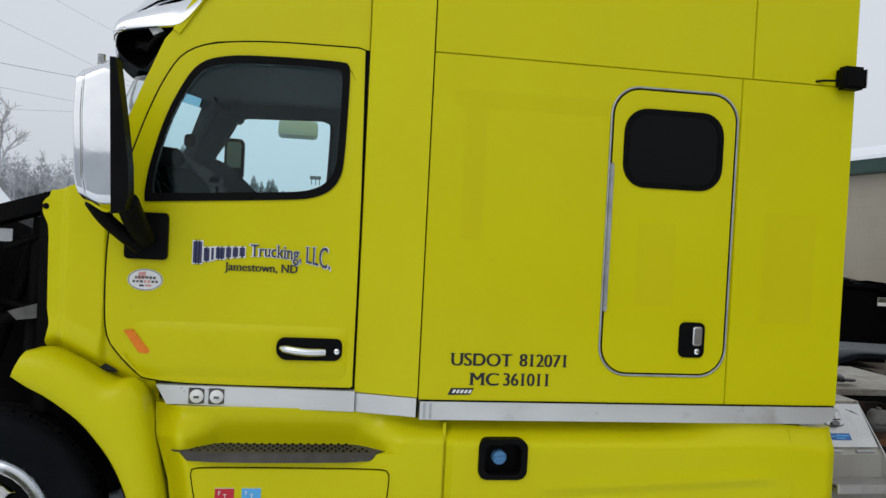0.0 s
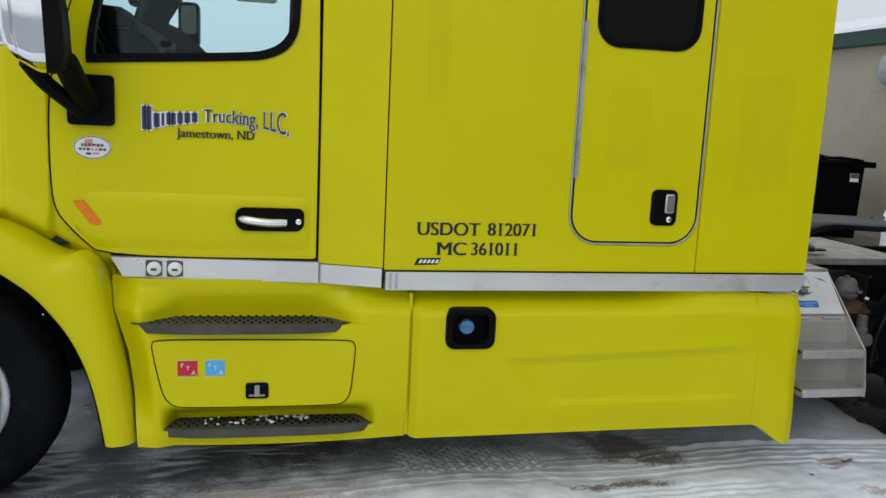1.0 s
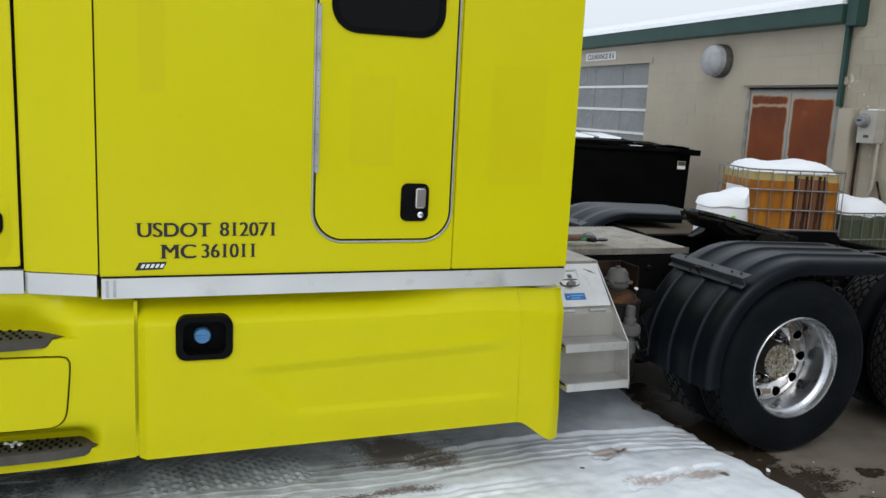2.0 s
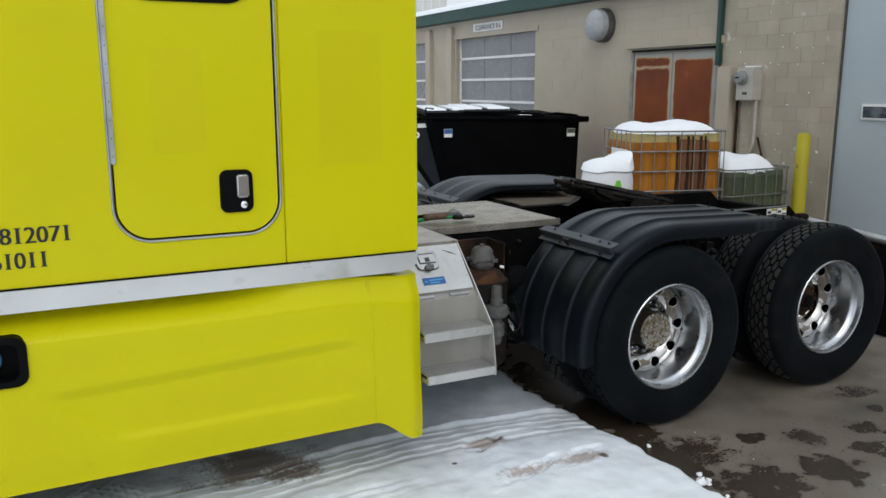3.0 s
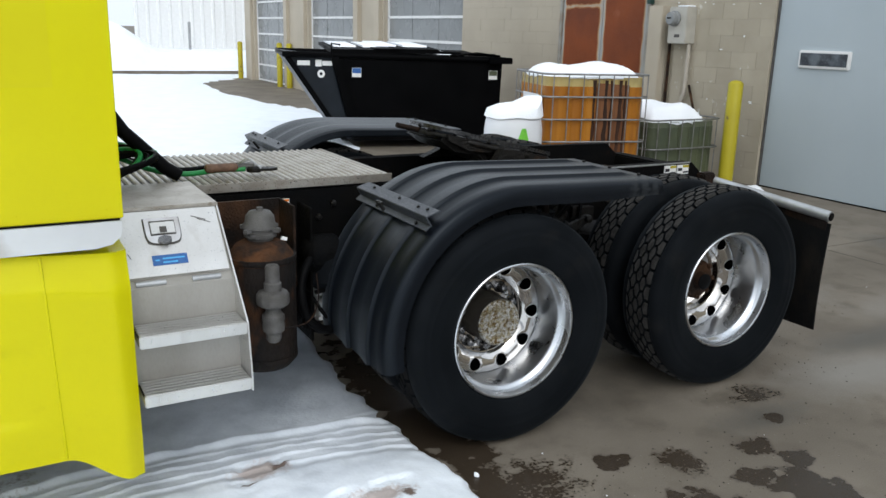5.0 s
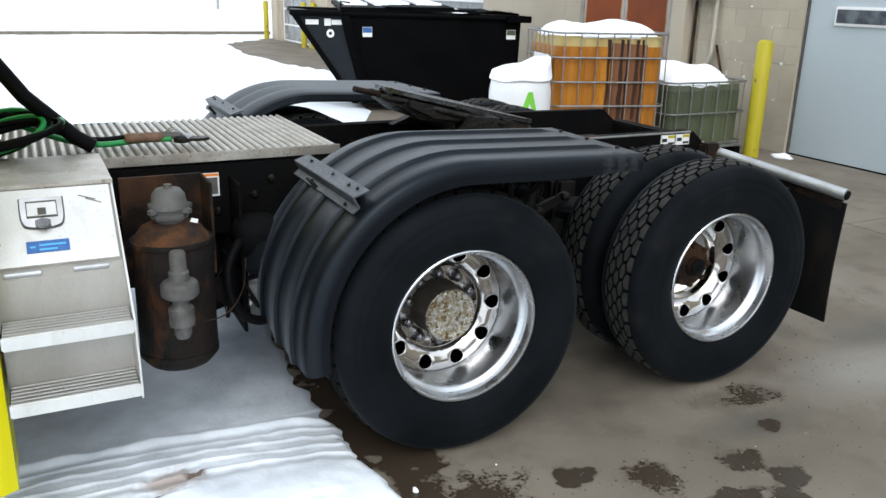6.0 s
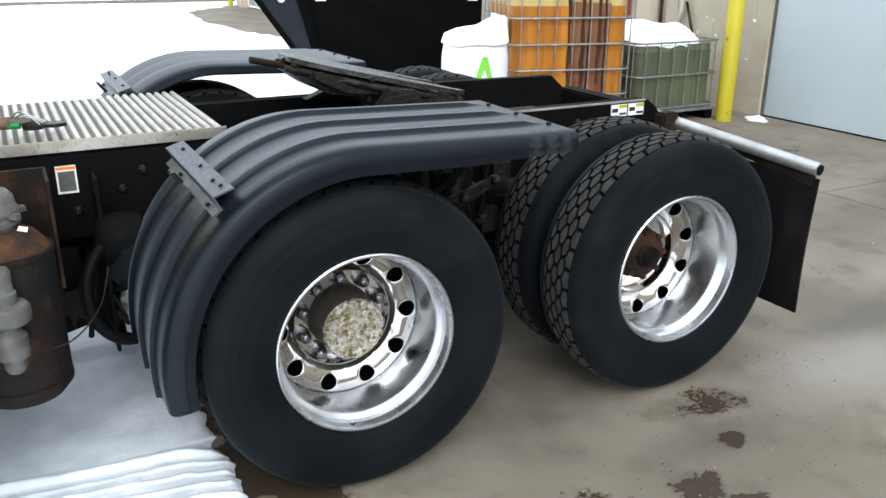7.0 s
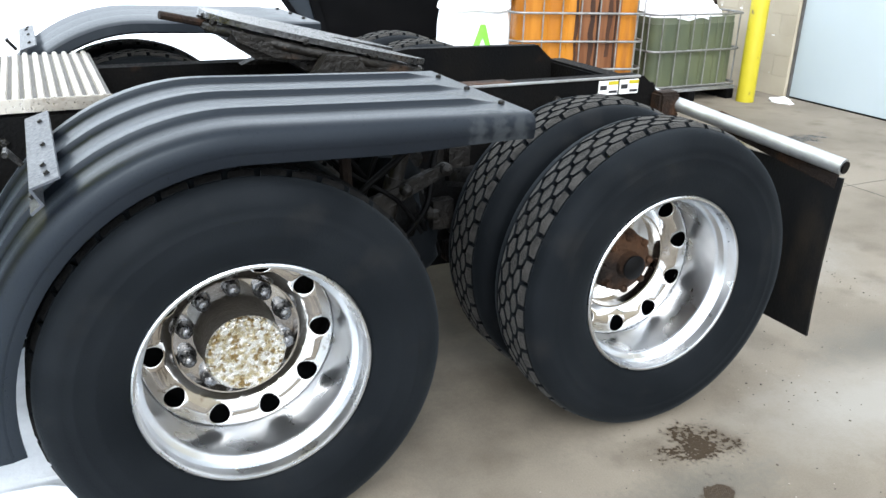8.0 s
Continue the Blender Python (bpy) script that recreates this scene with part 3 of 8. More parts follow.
# sleeper
B0, B1, BZ, BTOP = 0.0, 2.15, 1.14, 3.95
sleeper = part("sleeper_body", box(B0 + 0.004, B1 - 0.004, 0.012, 2 * MID - 0.012, BZ - 0.06, BTOP, 0.03, 3), YELLOW, truck, "tall yellow sleeper box", smooth=40)
for x0, x1, z0, z1 in ((B0, 1.535, BZ, 2.755), (1.539, B1, BZ, 2.755), (B0, 1.588, 2.759, BTOP), (1.592, B1, 2.759, BTOP)):
    part("side_panel", box(x0, x1, 0.0, 0.02, z0, z1, 0.003), YELLOW, sleeper, smooth=40)
rivets = bmesh.new()
for k in range(9):
    for x, z in ((0.1 + k * 0.25, BZ + 0.03), (1.562, 1.25 + k * 0.18), (1.68 + k * 0.05, 2.788)):
        add_lathe(rivets, [(0.0032, 0.0), (0.0032, -0.0012), (0.002, -0.002)], (x, 0.0, z), "y", 8)
tagged(part("rivets", rivets, YELLOW, sleeper), kind="stuff")
part("sill_trim", prism([(B0 + 0.006, BZ - 0.006), (B0 + 0.006, 1.05), (B1 - 0.09, 1.05), (B1 - 0.04, 1.06), (B1 - 0.014, 1.082), (B1 - 0.008, 1.11), (B1 - 0.008, BZ - 0.006)], "y", -0.014, 0.05, 0.006), SILL, sleeper, "dull aluminium sill strip", smooth=40)
part("sill_gasket", box(B0 + 0.01, B1 - 0.012, -0.0035, 0.03, BZ - 0.0058, BZ - 0.0002, 0.0), TRIM_BLACK, sleeper)
for x in (0.022, 0.05):
    part("sill_clip", box(x, x + 0.012, -0.0165, -0.012, 1.056, BZ - 0.012, 0.002), GALVANISED, sleeper)
part("sleeper_gasket", box(-0.006, 0.0, 0.01, 0.06, 1.05, BTOP, 0.002), TRIM_BLACK, sleeper)
lamp = part("work_lamp", box(2.03, 2.155, -0.085, 0.0, 2.738, 2.85, 0.015, 3), TRIM_BLACK, sleeper, "black square work lamp", smooth=40)
part("lamp_stalk", tube([(1.93, 0.004, 2.775), (1.96, -0.02, 2.778), (2.04, -0.04, 2.78)], 0.006), TRIM_BLACK, lamp)
part("lamp_lens", box(2.155, 2.159, -0.078, -0.008, 2.748, 2.84, 0.001), CHROME, lamp)

# sleeper's side door
SD = dict(a0=0.862, a1=1.527, b0=1.272, b1=2.678)
hatch = part("side_door", prism(round_rect(SD["a0"] + 0.018, SD["a1"] - 0.018, SD["b0"] + 0.018, SD["b1"] - 0.018, 0.125, 8), "y", -0.006, 0.01, 0.002), YELLOW, sleeper, "flush side door with dark window", smooth=40)
edge = round_rect(SD["a0"] + 0.006, SD["a1"] - 0.006, SD["b0"] + 0.006, SD["b1"] - 0.006, 0.14, 10)
part("door_edge_trim", tube([(x, -0.004, z) for x, z in edge], 0.0052, 8, True), GALVANISED, hatch, "bright metal edging", smooth=60)
edge = round_rect(SD["a0"] + 0.016, SD["a1"] - 0.016, SD["b0"] + 0.016, SD["b1"] - 0.016, 0.13, 10)
part("door_seal", tube([(x, -0.005, z) for x, z in edge], 0.0035, 6, True), TRIM_BLACK, hatch, smooth=60)
hinge = part("hinge", box(0.872, 0.89, -0.02, 0.0, 1.585, 2.3, 0.004), GALVANISED, hatch, "long piano hinge", smooth=40)
for k in range(11):
    z = 1.615 + k * 0.068
    part("hinge_screw", lathe([(0.0022, -0.0195), (0.0022, -0.0212), (0.001, -0.022)], (0.881, 0, z), "y", 8), TRIM_BLACK, hinge)
pane = round_rect(0.946, 1.436, 2.2, 2.562, 0.105, 8)
part("window_frame", ring_plate(round_rect(0.934, 1.447, 2.19, 2.572, 0.115, 8), round_rect(0.962, 1.419, 2.216, 2.546, 0.09, 8), lambda x, z: -0.014, 0.012), TRIM_BLACK, hatch, smooth=40)
part("window_pane", prism(pane, "y", -0.01, -0.005, 0.001), DARK_GLASS, hatch, "nearly black tinted pane")
pull = part("handle_pocket", prism(round_rect(1.272, 1.405, 1.372, 1.545, 0.03, 5), "y", -0.014, -0.004, 0.004), TRIM_BLACK, hatch, "black handle pocket", smooth=40)
part("handle_paddle", box(1.337, 1.386, -0.03, -0.012, 1.432, 1.526, 0.006, 3), CHROME, pull, "chrome paddle", smooth=40)
part("lock", lathe([(0.014, -0.012), (0.014, -0.019), (0.01, -0.021)], (1.366, 0, 1.402), "y", 20), CHROME, pull, smooth=40)

# paint that an old decal had covered
part("decal_ghost", box(1.03, 1.23, -0.0066, -0.004, 1.62, 2.02, 0), YELLOW_FADED, hatch)
part("decal_ghost", box(0.1, 0.86, -0.0006, 0.002, 2.52, 2.6, 0), YELLOW_FADED, sleeper)
part("decal_ghost", box(0.16, 0.26, -0.0006, 0.002, 1.9, 2.52, 0), YELLOW_FADED, sleeper)
part("decal_ghost", box(1.7, 1.98, -0.0006, 0.002, 1.55, 2.1, 0), YELLOW_FADED, sleeper)
# writing on the sleeper
lettering("lettering", "USDOT", 0.088, (0.14, -0.002, 1.305), INK, sleeper, 0.30, bold=-0.012, serif=0.06, weight=0.075)
lettering("lettering", "812071", 0.088, (0.475, -0.002, 1.307), INK, sleeper, 0.235, bold=-0.012, serif=0.06, weight=0.075)
lettering("lettering", "MC", 0.088, (0.235, -0.002, 1.213), INK, sleeper, 0.145, bold=-0.012, serif=0.06, weight=0.075)
lettering("lettering", "361011", 0.088, (0.4, -0.002, 1.214), INK, sleeper, 0.225, bold=-0.012, serif=0.06, weight=0.075)
badge = part("maker_badge", prism([(0.135, 1.165), (0.245, 1.168), (0.262, 1.2), (0.152, 1.198)], "y", -0.002, 0.002, 0.0), INK, sleeper, "small black badge with silver bars")
for k in range(5):
    part("badge_bar", prism([(0.156 + k * 0.019, 1.175), (0.168 + k * 0.019, 1.175), (0.176 + k * 0.019, 1.191), (0.164 + k * 0.019, 1.191)], "y", -0.0035, -0.0015, 0.0), WHITE_PAINT, badge)

# panel between the cab and the sleeper
filler = bmesh.new()
add_prism(filler, [(-0.292, 0.115), (-0.27, 0.098), (-0.007, 0.002), (-0.007, 0.07), (-0.292, 0.17)], "z", 1.15, BTOP)
part("cab_extender", bevelled(filler, 0.006), YELLOW, truck, "angled yellow panel behind the door", smooth=40)
strip = add_prism(bmesh.new(), [(-0.288, 0.098), (-0.268, 0.083), (-0.012, -0.01), (-0.012, 0.06), (-0.288, 0.15)], "z", 1.06, 1.147)
part("sill_trim", bevelled(strip, 0.004), SILL, truck, "scuffed aluminium sill strip", smooth=40)

part("pillar_backing", box(-0.33, -0.27, 0.155, 0.175, 1.16, 2.77, 0.0), TRIM_BLACK, truck)
part("pillar_backing", box(-0.34, -0.262, 0.182, 0.21, 2.6, 3.5, 0.0), YELLOW, truck)
# cab door with its window
DOOR = [(-1.235, 1.16), (-0.302, 1.165), (-0.3, 2.0), (-0.312, 2.777), (-0.75, 2.779), (-1.0, 2.757), (-1.115, 2.72), (-1.19, 2.65), (-1.28, 2.46), (-1.37, 2.18), (-1.432, 1.95), (-1.45, 1.75), (-1.447, 1.47), (-1.433, 1.37), (-1.405, 1.322), (-1.326, 1.235)]
WIN = [(-1.27, 2.02), (-0.62, 2.06), (-0.53, 2.075), (-0.46, 2.11), (-0.42, 2.17), (-0.408, 2.24), (-0.4, 2.5), (-0.398, 2.67), (-0.42, 2.688), (-0.85, 2.688), (-1.0, 2.668), (-1.075, 2.63), (-1.13, 2.55), (-1.2, 2.4), (-1.255, 2.2), (-1.275, 2.06)]


def rounded(pts, passes=2):
    """Cuts the corners of a closed outline, where they are blunt enough."""
    for _ in range(passes):
        out = []
        for i, p in enumerate(pts):
            a, b = pts[i - 1], pts[(i + 1) % len(pts)]
            u, v = (p[0] - a[0], p[1] - a[1]), (b[0] - p[0], b[1] - p[1])
            bend = abs(math.atan2(u[0] * v[1] - u[1] * v[0], u[0] * v[0] + u[1] * v[1]))
            if bend < 1.0:
                out += [(p[0] - u[0] * 0.25, p[1] - u[1] * 0.25), (p[0] + v[0] * 0.25, p[1] + v[1] * 0.25)]
            else:
                out.append(p)
        pts = out
    return pts


DOOR, WIN = rounded(DOOR), rounded(WIN)
cab = part("cab_door", ring_plate(DOOR, [(-0.835 + (x + 0.835) * 1.035, 2.37 + (z - 2.37) * 1.05) for x, z in WIN], lambda x, z: door_y(x, z) - 0.004, 0.07, 160), YELLOW, truck, "yellow driver's door with lettering", smooth=35)
inner = [(-0.835 + (x + 0.835) * 0.962, 2.37 + (z - 2.37) * 0.945) for x, z in WIN]
part("window_frame", ring_plate([(-0.835 + (x + 0.835) * 1.04, 2.37 + (z - 2.37) * 1.06) for x, z in WIN], inner, lambda x, z: door_y(x, z) - 0.012, 0.05, 120), TRIM_BLACK, cab, "black rubber window surround", smooth=35)
pane = add_prism(bmesh.new(), inner, "y", 0.02, 0.025)
for v in pane.verts:
    v.co.y += door_y(v.co.x, v.co.z)
side_glass = part("window_pane", pane, SIDE_GLASS, cab, "clear side window")
side_glass.visible_shadow = False
seam = bmesh.new()
add_tube(seam, [(x, door_y(x, z) - 0.002, z) for x, z in resample(DOOR, 120)], 0.0042, 6, True)
part("door_seal", seam, TRIM_BLACK, cab)
crease = relief(list(np.linspace(-1.36, -0.33, 40)), list(np.linspace(1.18, 1.46, 12)),
                lambda x, z: door_y(x, z) - 0.001 - 0.014 * smoothstep(1.455, 1.42, z) * smoothstep(1.18, 1.25, z) * smoothstep(-1.4, -1.2, x + 0.6 * max(0, 1.4 - z)) * smoothstep(-0.32, -0.37, x), 0.02)
for v in crease.verts:
    v.co.x = max(v.co.x, float(np.interp(v.co.z, [1.16, 1.235, 1.322, 1.4], [-1.21, -1.3, -1.38, -1.4])))
part("door_swage", crease, YELLOW, cab, smooth=60)
arm_y = lambda x: door_y(x) - 0.022
cup = part("handle_pocket", prism([(x, z) for x, z in round_rect(-0.665, -0.36, 1.295, 1.4, (0.05, 0.04, 0.03, 0.04), 6)], "y", arm_y(-0.5) - 0.006, arm_y(-0.5) + 0.01, 0.006), TRIM_BLACK, cab, "black door-handle pocket", smooth=40)
grip = bmesh.new()
add_tube(grip, curve_through([(-0.645, arm_y(-0.6) - 0.012, 1.352), (-0.6, arm_y(-0.6) - 0.03, 1.345), (-0.52, arm_y(-0.6) - 0.034, 1.337), (-0.44, arm_y(-0.6) - 0.022, 1.337)], 5), [0.012, 0.015, 0.018, 0.019, 0.02, 0.02, 0.02, 0.02, 0.02, 0.02, 0.02, 0.02, 0.02, 0.02, 0.019, 0.018], 10)
part("door_handle", grip, CHROME, cup, "chrome door handle", smooth=60)
part("lock", lathe([(0.013, 0), (0.013, -0.006), (0.009, -0.008)], (-0.385, arm_y(-0.5) - 0.006, 1.34), "y", 18), CHROME, cup, smooth=40)
tilt = math.degrees(math.atan(-0.06))
lettering("company_lettering", "Trucking, LLC.", 0.158, (-0.81, door_y(-0.81) - 0.009, 1.718), WHITE_PAINT, cab, 0.382, 0.47, turn=tilt, bold=0.012, serif=0.08, weight=0.045, share=(0.4, 1.0))
lettering("company_lettering", "Trucking, LLC.", 0.15, (-0.803, door_y(-0.803) - 0.0115, 1.722), NAVY, cab, 0.37, 0.47, "dark blue lettering with white outline", turn=tilt, share=(0.4, 1.0))
# a name before it, as plain bars
for x0, x1, tall, strokes in ((-1.062, -1.022, 1.0, 3), (-1.014, -0.988, 0.68, 2), (-0.983, -0.966, 0.68, 1), (-0.96, -0.92, 0.68, 3), (-0.914, -0.89, 0.68, 2), (-0.884, -0.859, 0.68, 2), (-0.853, -0.828, 0.68, 2)):
    s = (0.5 * (x0 + x1) + 1.062) / 0.625
    foot = 1.827 - 0.105 * (1 - 0.47 * 4 * s * (1 - s))
    top = foot + (1.827 - foot) * tall
    halo, bars = bmesh.new(), bmesh.new()
    for q in range(strokes):
        c = x0 + 0.006 + (x1 - x0 - 0.012) * (q / (strokes - 1) if strokes > 1 else 0.5)
        add_box(halo, c - 0.01, c + 0.01, door_y(x1) - 0.0105, door_y(x1) - 0.004, foot - 0.006, top + 0.006)
        add_box(bars, c - 0.0055, c + 0.0055, door_y(x1) - 0.0135, door_y(x1) - 0.008, foot, top)
    part("name_bar", halo, WHITE_PAINT, cab)
    part("name_bar", bars, NAVY, cab)
lettering("town_lettering", "Jamestown, ND", 0.056, (-0.918, door_y(-0.915) - 0.009, 1.7), INK, cab, 0.335, 0.0, turn=tilt, bold=-0.01, serif=0.06, weight=0.06)
oval = [(-1.27 + 0.078 * math.cos(a), 1.64 + 0.05 * math.sin(a)) for a in np.linspace(0, 2 * math.pi, 36, endpoint=False)]
decal = part("oval_sticker", prism(oval, "y", door_y(-1.27) - 0.012, door_y(-1.27) - 0.004, 0), WHITE_PAINT, cab, "white oval sticker with red and blue print")
part("print_ring", ring_plate([(-1.27 + (x + 1.27) * 0.97, 1.64 + (z - 1.64) * 0.96) for x, z in oval], [(-1.27 + (x + 1.27) * 0.93, 1.64 + (z - 1.64) * 0.9) for x, z in oval], lambda x, z: door_y(-1.27) - 0.0135, 0.003, 36), CAST_GREY, decal)
part("print_bar", prism([(-1.305, 1.64), (-1.27, 1.645), (-1.268, 1.678), (-1.3, 1.674)], "y", door_y(-1.27) - 0.0138, door_y(-1.27) - 0.011, 0), PALE_RED, decal)
for dx0, dx1, dz, h, mm in ((-0.045, -0.036, 0.01, 0.012, CAST_GREY), (-0.032, -0.02, 0.011, 0.01, CAST_GREY), (-0.016, -0.005, 0.011, 0.012, CAST_GREY), (0.0, 0.014, 0.011, 0.01, CAST_GREY), (0.018, 0.03, 0.01, 0.012, CAST_GREY), (0.034, 0.046, 0.01, 0.011, CAST_GREY),
                            (-0.055, -0.044, -0.008, 0.011, CAST_GREY), (-0.039, -0.028, -0.008, 0.009, CAST_GREY), (-0.023, -0.01, -0.008, 0.011, CAST_GREY), (-0.005, 0.004, -0.008, 0.012, PALE_RED), (0.01, 0.023, -0.008, 0.012, PALE_RED), (0.028, 0.04, -0.008, 0.01, CAST_GREY), (0.045, 0.056, -0.008, 0.01, CAST_GREY),
                            (-0.025, -0.005, -0.027, 0.009, NAVY), (0.0, 0.028, -0.026, 0.009, PALE_RED)):
    part("print_bar", box(-1.27 + dx0, -1.27 + dx1, door_y(-1.27) - 0.0145, door_y(-1.27) - 0.011, 1.64 + dz - h / 2, 1.64 + dz + h / 2, 0), mm, decal)
part("side_marker", prism([(-1.355, 1.405), (-1.315, 1.41), (-1.235, 1.315), (-1.245, 1.3), (-1.285, 1.305)], "y", door_y(-1.3) - 0.02, door_y(-1.3) + 0.004, 0.005), ORANGE, cab, "orange side marker lamp", smooth=40)
sill = prism([(-1.2, 1.162), (-0.292, 1.156), (-0.292, 1.06), (-1.15, 1.075)], "y", 0.0, 0.05, 0.004)
for v in sill.verts:
    v.co.y += door_y(v.co.x) - 0.03
sill = part("sill_trim", sill, SILL, truck, "bright aluminium sill strip with two round lamps", smooth=40)
for x in (-1.015, -0.925):
    plate = part("lamp_plate", box(x - 0.037, x + 0.037, door_y(x) - 0.034, door_y(x) - 0.028, 1.078, 1.152, 0.003), CAST_GREY, sill)
    part("marker_lamp", lathe([(0.031, -0.03), (0.031, -0.042), (0.02, -0.05), (0.0001, -0.052)], (x, door_y(x), 1.115), "y", 24), WHITE_PAINT, sill, "small round clear lamp", smooth=50)
    part("lamp_print", box(x - 0.012, x + 0.012, door_y(x) - 0.0535, door_y(x) - 0.05, 1.108, 1.119, 0.0), CAST_GREY, sill)

# cab shell round the door
shell = bmesh.new()
add_prism(shell, [(-0.296, BTOP - 0.4), (-0.5, 3.4), (-0.95, 3.12), (-1.09, 2.96), (-1.16, 2.85), (-1.235, 2.755), (-1.33, 2.52), (-1.42, 2.27), (-1.505, 2.032), (-1.44, 2.032), (-1.42, 1.95), (-1.39, 2.08), (-1.363, 2.18), (-1.32, 2.32), (-1.27, 2.46), (-1.22, 2.57), (-1.18, 2.65), (-1.15, 2.69), (-1.11, 2.72), (-1.05, 2.745), (-1.0, 2.76), (-0.9, 2.77), (-0.75, 2.775), (-0.296, 2.77)], "y", 0.0, 0.05)
for v in shell.verts:
    v.co.y += door_y(v.co.x, v.co.z) - 0.002
part("cab_side", shell, YELLOW, truck, smooth=30)
far = bmesh.new()
add_prism(far, [(-0.296, BTOP - 0.4), (-0.5, 3.4), (-0.95, 3.12), (-1.09, 2.99), (-1.18, 2.84), (-1.235, 2.74), (-1.33, 2.52), (-1.42, 2.27), (-1.505, 2.032), (-1.44, 2.032), (-1.42, 1.95), (-1.39, 2.08), (-1.363, 2.18), (-1.32, 2.32), (-1.27, 2.46), (-1.22, 2.57), (-1.18, 2.65), (-1.15, 2.69), (-1.11, 2.72), (-1.05, 2.745), (-1.0, 2.76), (-0.9, 2.77), (-0.75, 2.775), (-0.296, 2.77)], "y", 0.0, 0.05)
for v in far.verts:
    v.co.y += door_y(v.co.x, v.co.z)
part("cab_side", mirrored(far), YELLOW, truck)
far_door = part("cab_door", mirrored(ring_plate(DOOR, WIN, lambda x, z: door_y(x, z), 0.07, 120)), YELLOW, truck)
part("door_lining", mirrored(ring_plate(DOOR, inner, lambda x, z: door_y(x, z) + 0.075, 0.03, 120)), DARK, far_door)
roof = bmesh.new()
add_prism(roof, [(-0.3, BTOP - 0.42), (-0.5, 3.4), (-0.95, 3.12), (-1.09, 2.99), (-1.2, 2.8), (-1.17, 2.78), (-1.06, 2.95), (-0.9, 3.05), (-0.3, 3.2)], "y", 0.19, 2 * MID - 0.19)
part("cab_roof", roof, YELLOW, truck)
part("headlining", box(-1.18, 0.0, 0.26, 2 * MID - 0.18, 2.755, 2.795, 0.01), DARK, truck, "dark grey cab headlining")
part("cab_rear_lining", prism([(0.2, 1.2), (2.24, 1.2), (2.24, 2.76), (1.75, 2.76), (1.75, 1.5), (0.7, 1.5), (0.7, 2.76), (0.2, 2.76)], "x", -0.1, -0.06, 0.01), DARK, truck)
part("cab_floor", box(-1.5, -0.02, 0.22, 2 * MID - 0.22, 1.2, 1.26, 0.01), DARK, truck)
part("sleeper_front_wall", box(-0.058, 0.0, 0.16, 2 * MID - 0.16, 1.16, 3.3, 0.0), DARK, truck)
# front of the cab
for side in (0, 1):
    pillar = tube(curve_through([(-1.49, 0.26, 2.02), (-1.38, 0.26, 2.32), (-1.27, 0.26, 2.6), (-1.19, 0.27, 2.76), (-1.06, 0.28, 2.88)], 5), 0.035, 8)
    part("pillar_lining", mirrored(pillar) if side else pillar, DARK, truck, smooth=60)
wind = bmesh.new()
nw = 14
rows = []
for z, x in ((2.03, -1.5), (2.4, -1.37), (2.8, -1.2)):
    rows.append([wind.verts.new((x - 0.28 * math.sin(math.pi * k / nw), 0.2 + (2 * MID - 0.4) * k / nw, z)) for k in range(nw + 1)])
for a, b in zip(rows, rows[1:]):
    for k in range(nw):
        wind.faces.new((a[k], a[k + 1], b[k + 1], b[k]))
screen = part("windscreen", wind, CLEAR, truck, "curved clear windscreen", smooth=60)
screen.visible_shadow = False
band = bmesh.new()
rows = []
for z, x in ((2.69, -1.245), (2.79, -1.2)):
    rows.append([band.verts.new((x - 0.27 * math.sin(math.pi * k / nw), 0.22 + (2 * MID - 0.44) * k / nw, z)) for k in range(nw + 1)])
for k in range(nw):
    band.faces.new((rows[0][k], rows[0][k + 1], rows[1][k + 1], rows[1][k]))
header = bmesh.new()
rows = []
for z, x in ((2.745, -1.215), (2.84, -1.14)):
    rows.append([header.verts.new((x - 0.26 * math.sin(math.pi * k / nw), 0.22 + (2 * MID - 0.44) * k / nw, z)) for k in range(nw + 1)])
rows.append([header.verts.new((-1.1, 0.22 + (2 * MID - 0.44) * k / nw, 2.76)) for k in range(nw + 1)])
for a, b in zip(rows, rows[1:] + rows[:1]):
    for k in range(nw):
        header.faces.new((a[k], a[k + 1], b[k + 1], b[k]))
part("door_header", box(-1.09, -0.33, 0.2, 0.3, 2.67, 2.76, 0.006), DARK, truck)
part("screen_header", header, DARK, truck, "grey trim over the windscreen", smooth=30)
part("sun_strip", band, STRIP_GLASS, truck, "blue tinted strip along the windscreen's top")
part("dashboard", prism([(-1.62, 1.3), (-1.0, 1.3), (-1.02, 1.9), (-1.1, 2.12), (-1.185, 2.2), (-1.215, 2.262), (-1.34, 2.262), (-1.6, 2.05)], "y", 0.95, 2 * MID - 0.24, 0.02, 3), DARK, truck, "dark dashboard", smooth=40)
part("driver_dash", prism([(-1.62, 1.3), (-1.4, 1.3), (-1.38, 2.0), (-1.42, 2.14), (-1.6, 2.05)], "y", 0.24, 0.94, 0.02, 3), DARK, truck, "dark dash behind the steering wheel", smooth=40)
part("gauge_hood", prism([(-1.4, 2.2), (-1.22, 2.2), (-1.2, 2.24), (-1.25, 2.3), (-1.38, 2.31)], "y", 0.78, 1.1, 0.02, 3), TRIM_BLACK, truck, "black gauge hood", smooth=40)
for z0, z1 in ((2.15, 2.185), (2.09, 2.13)):
    part("dash_vent", box(-1.14, -1.075, 1.3, 1.5, z0, z1, 0.006), TRIM_BLACK, truck)
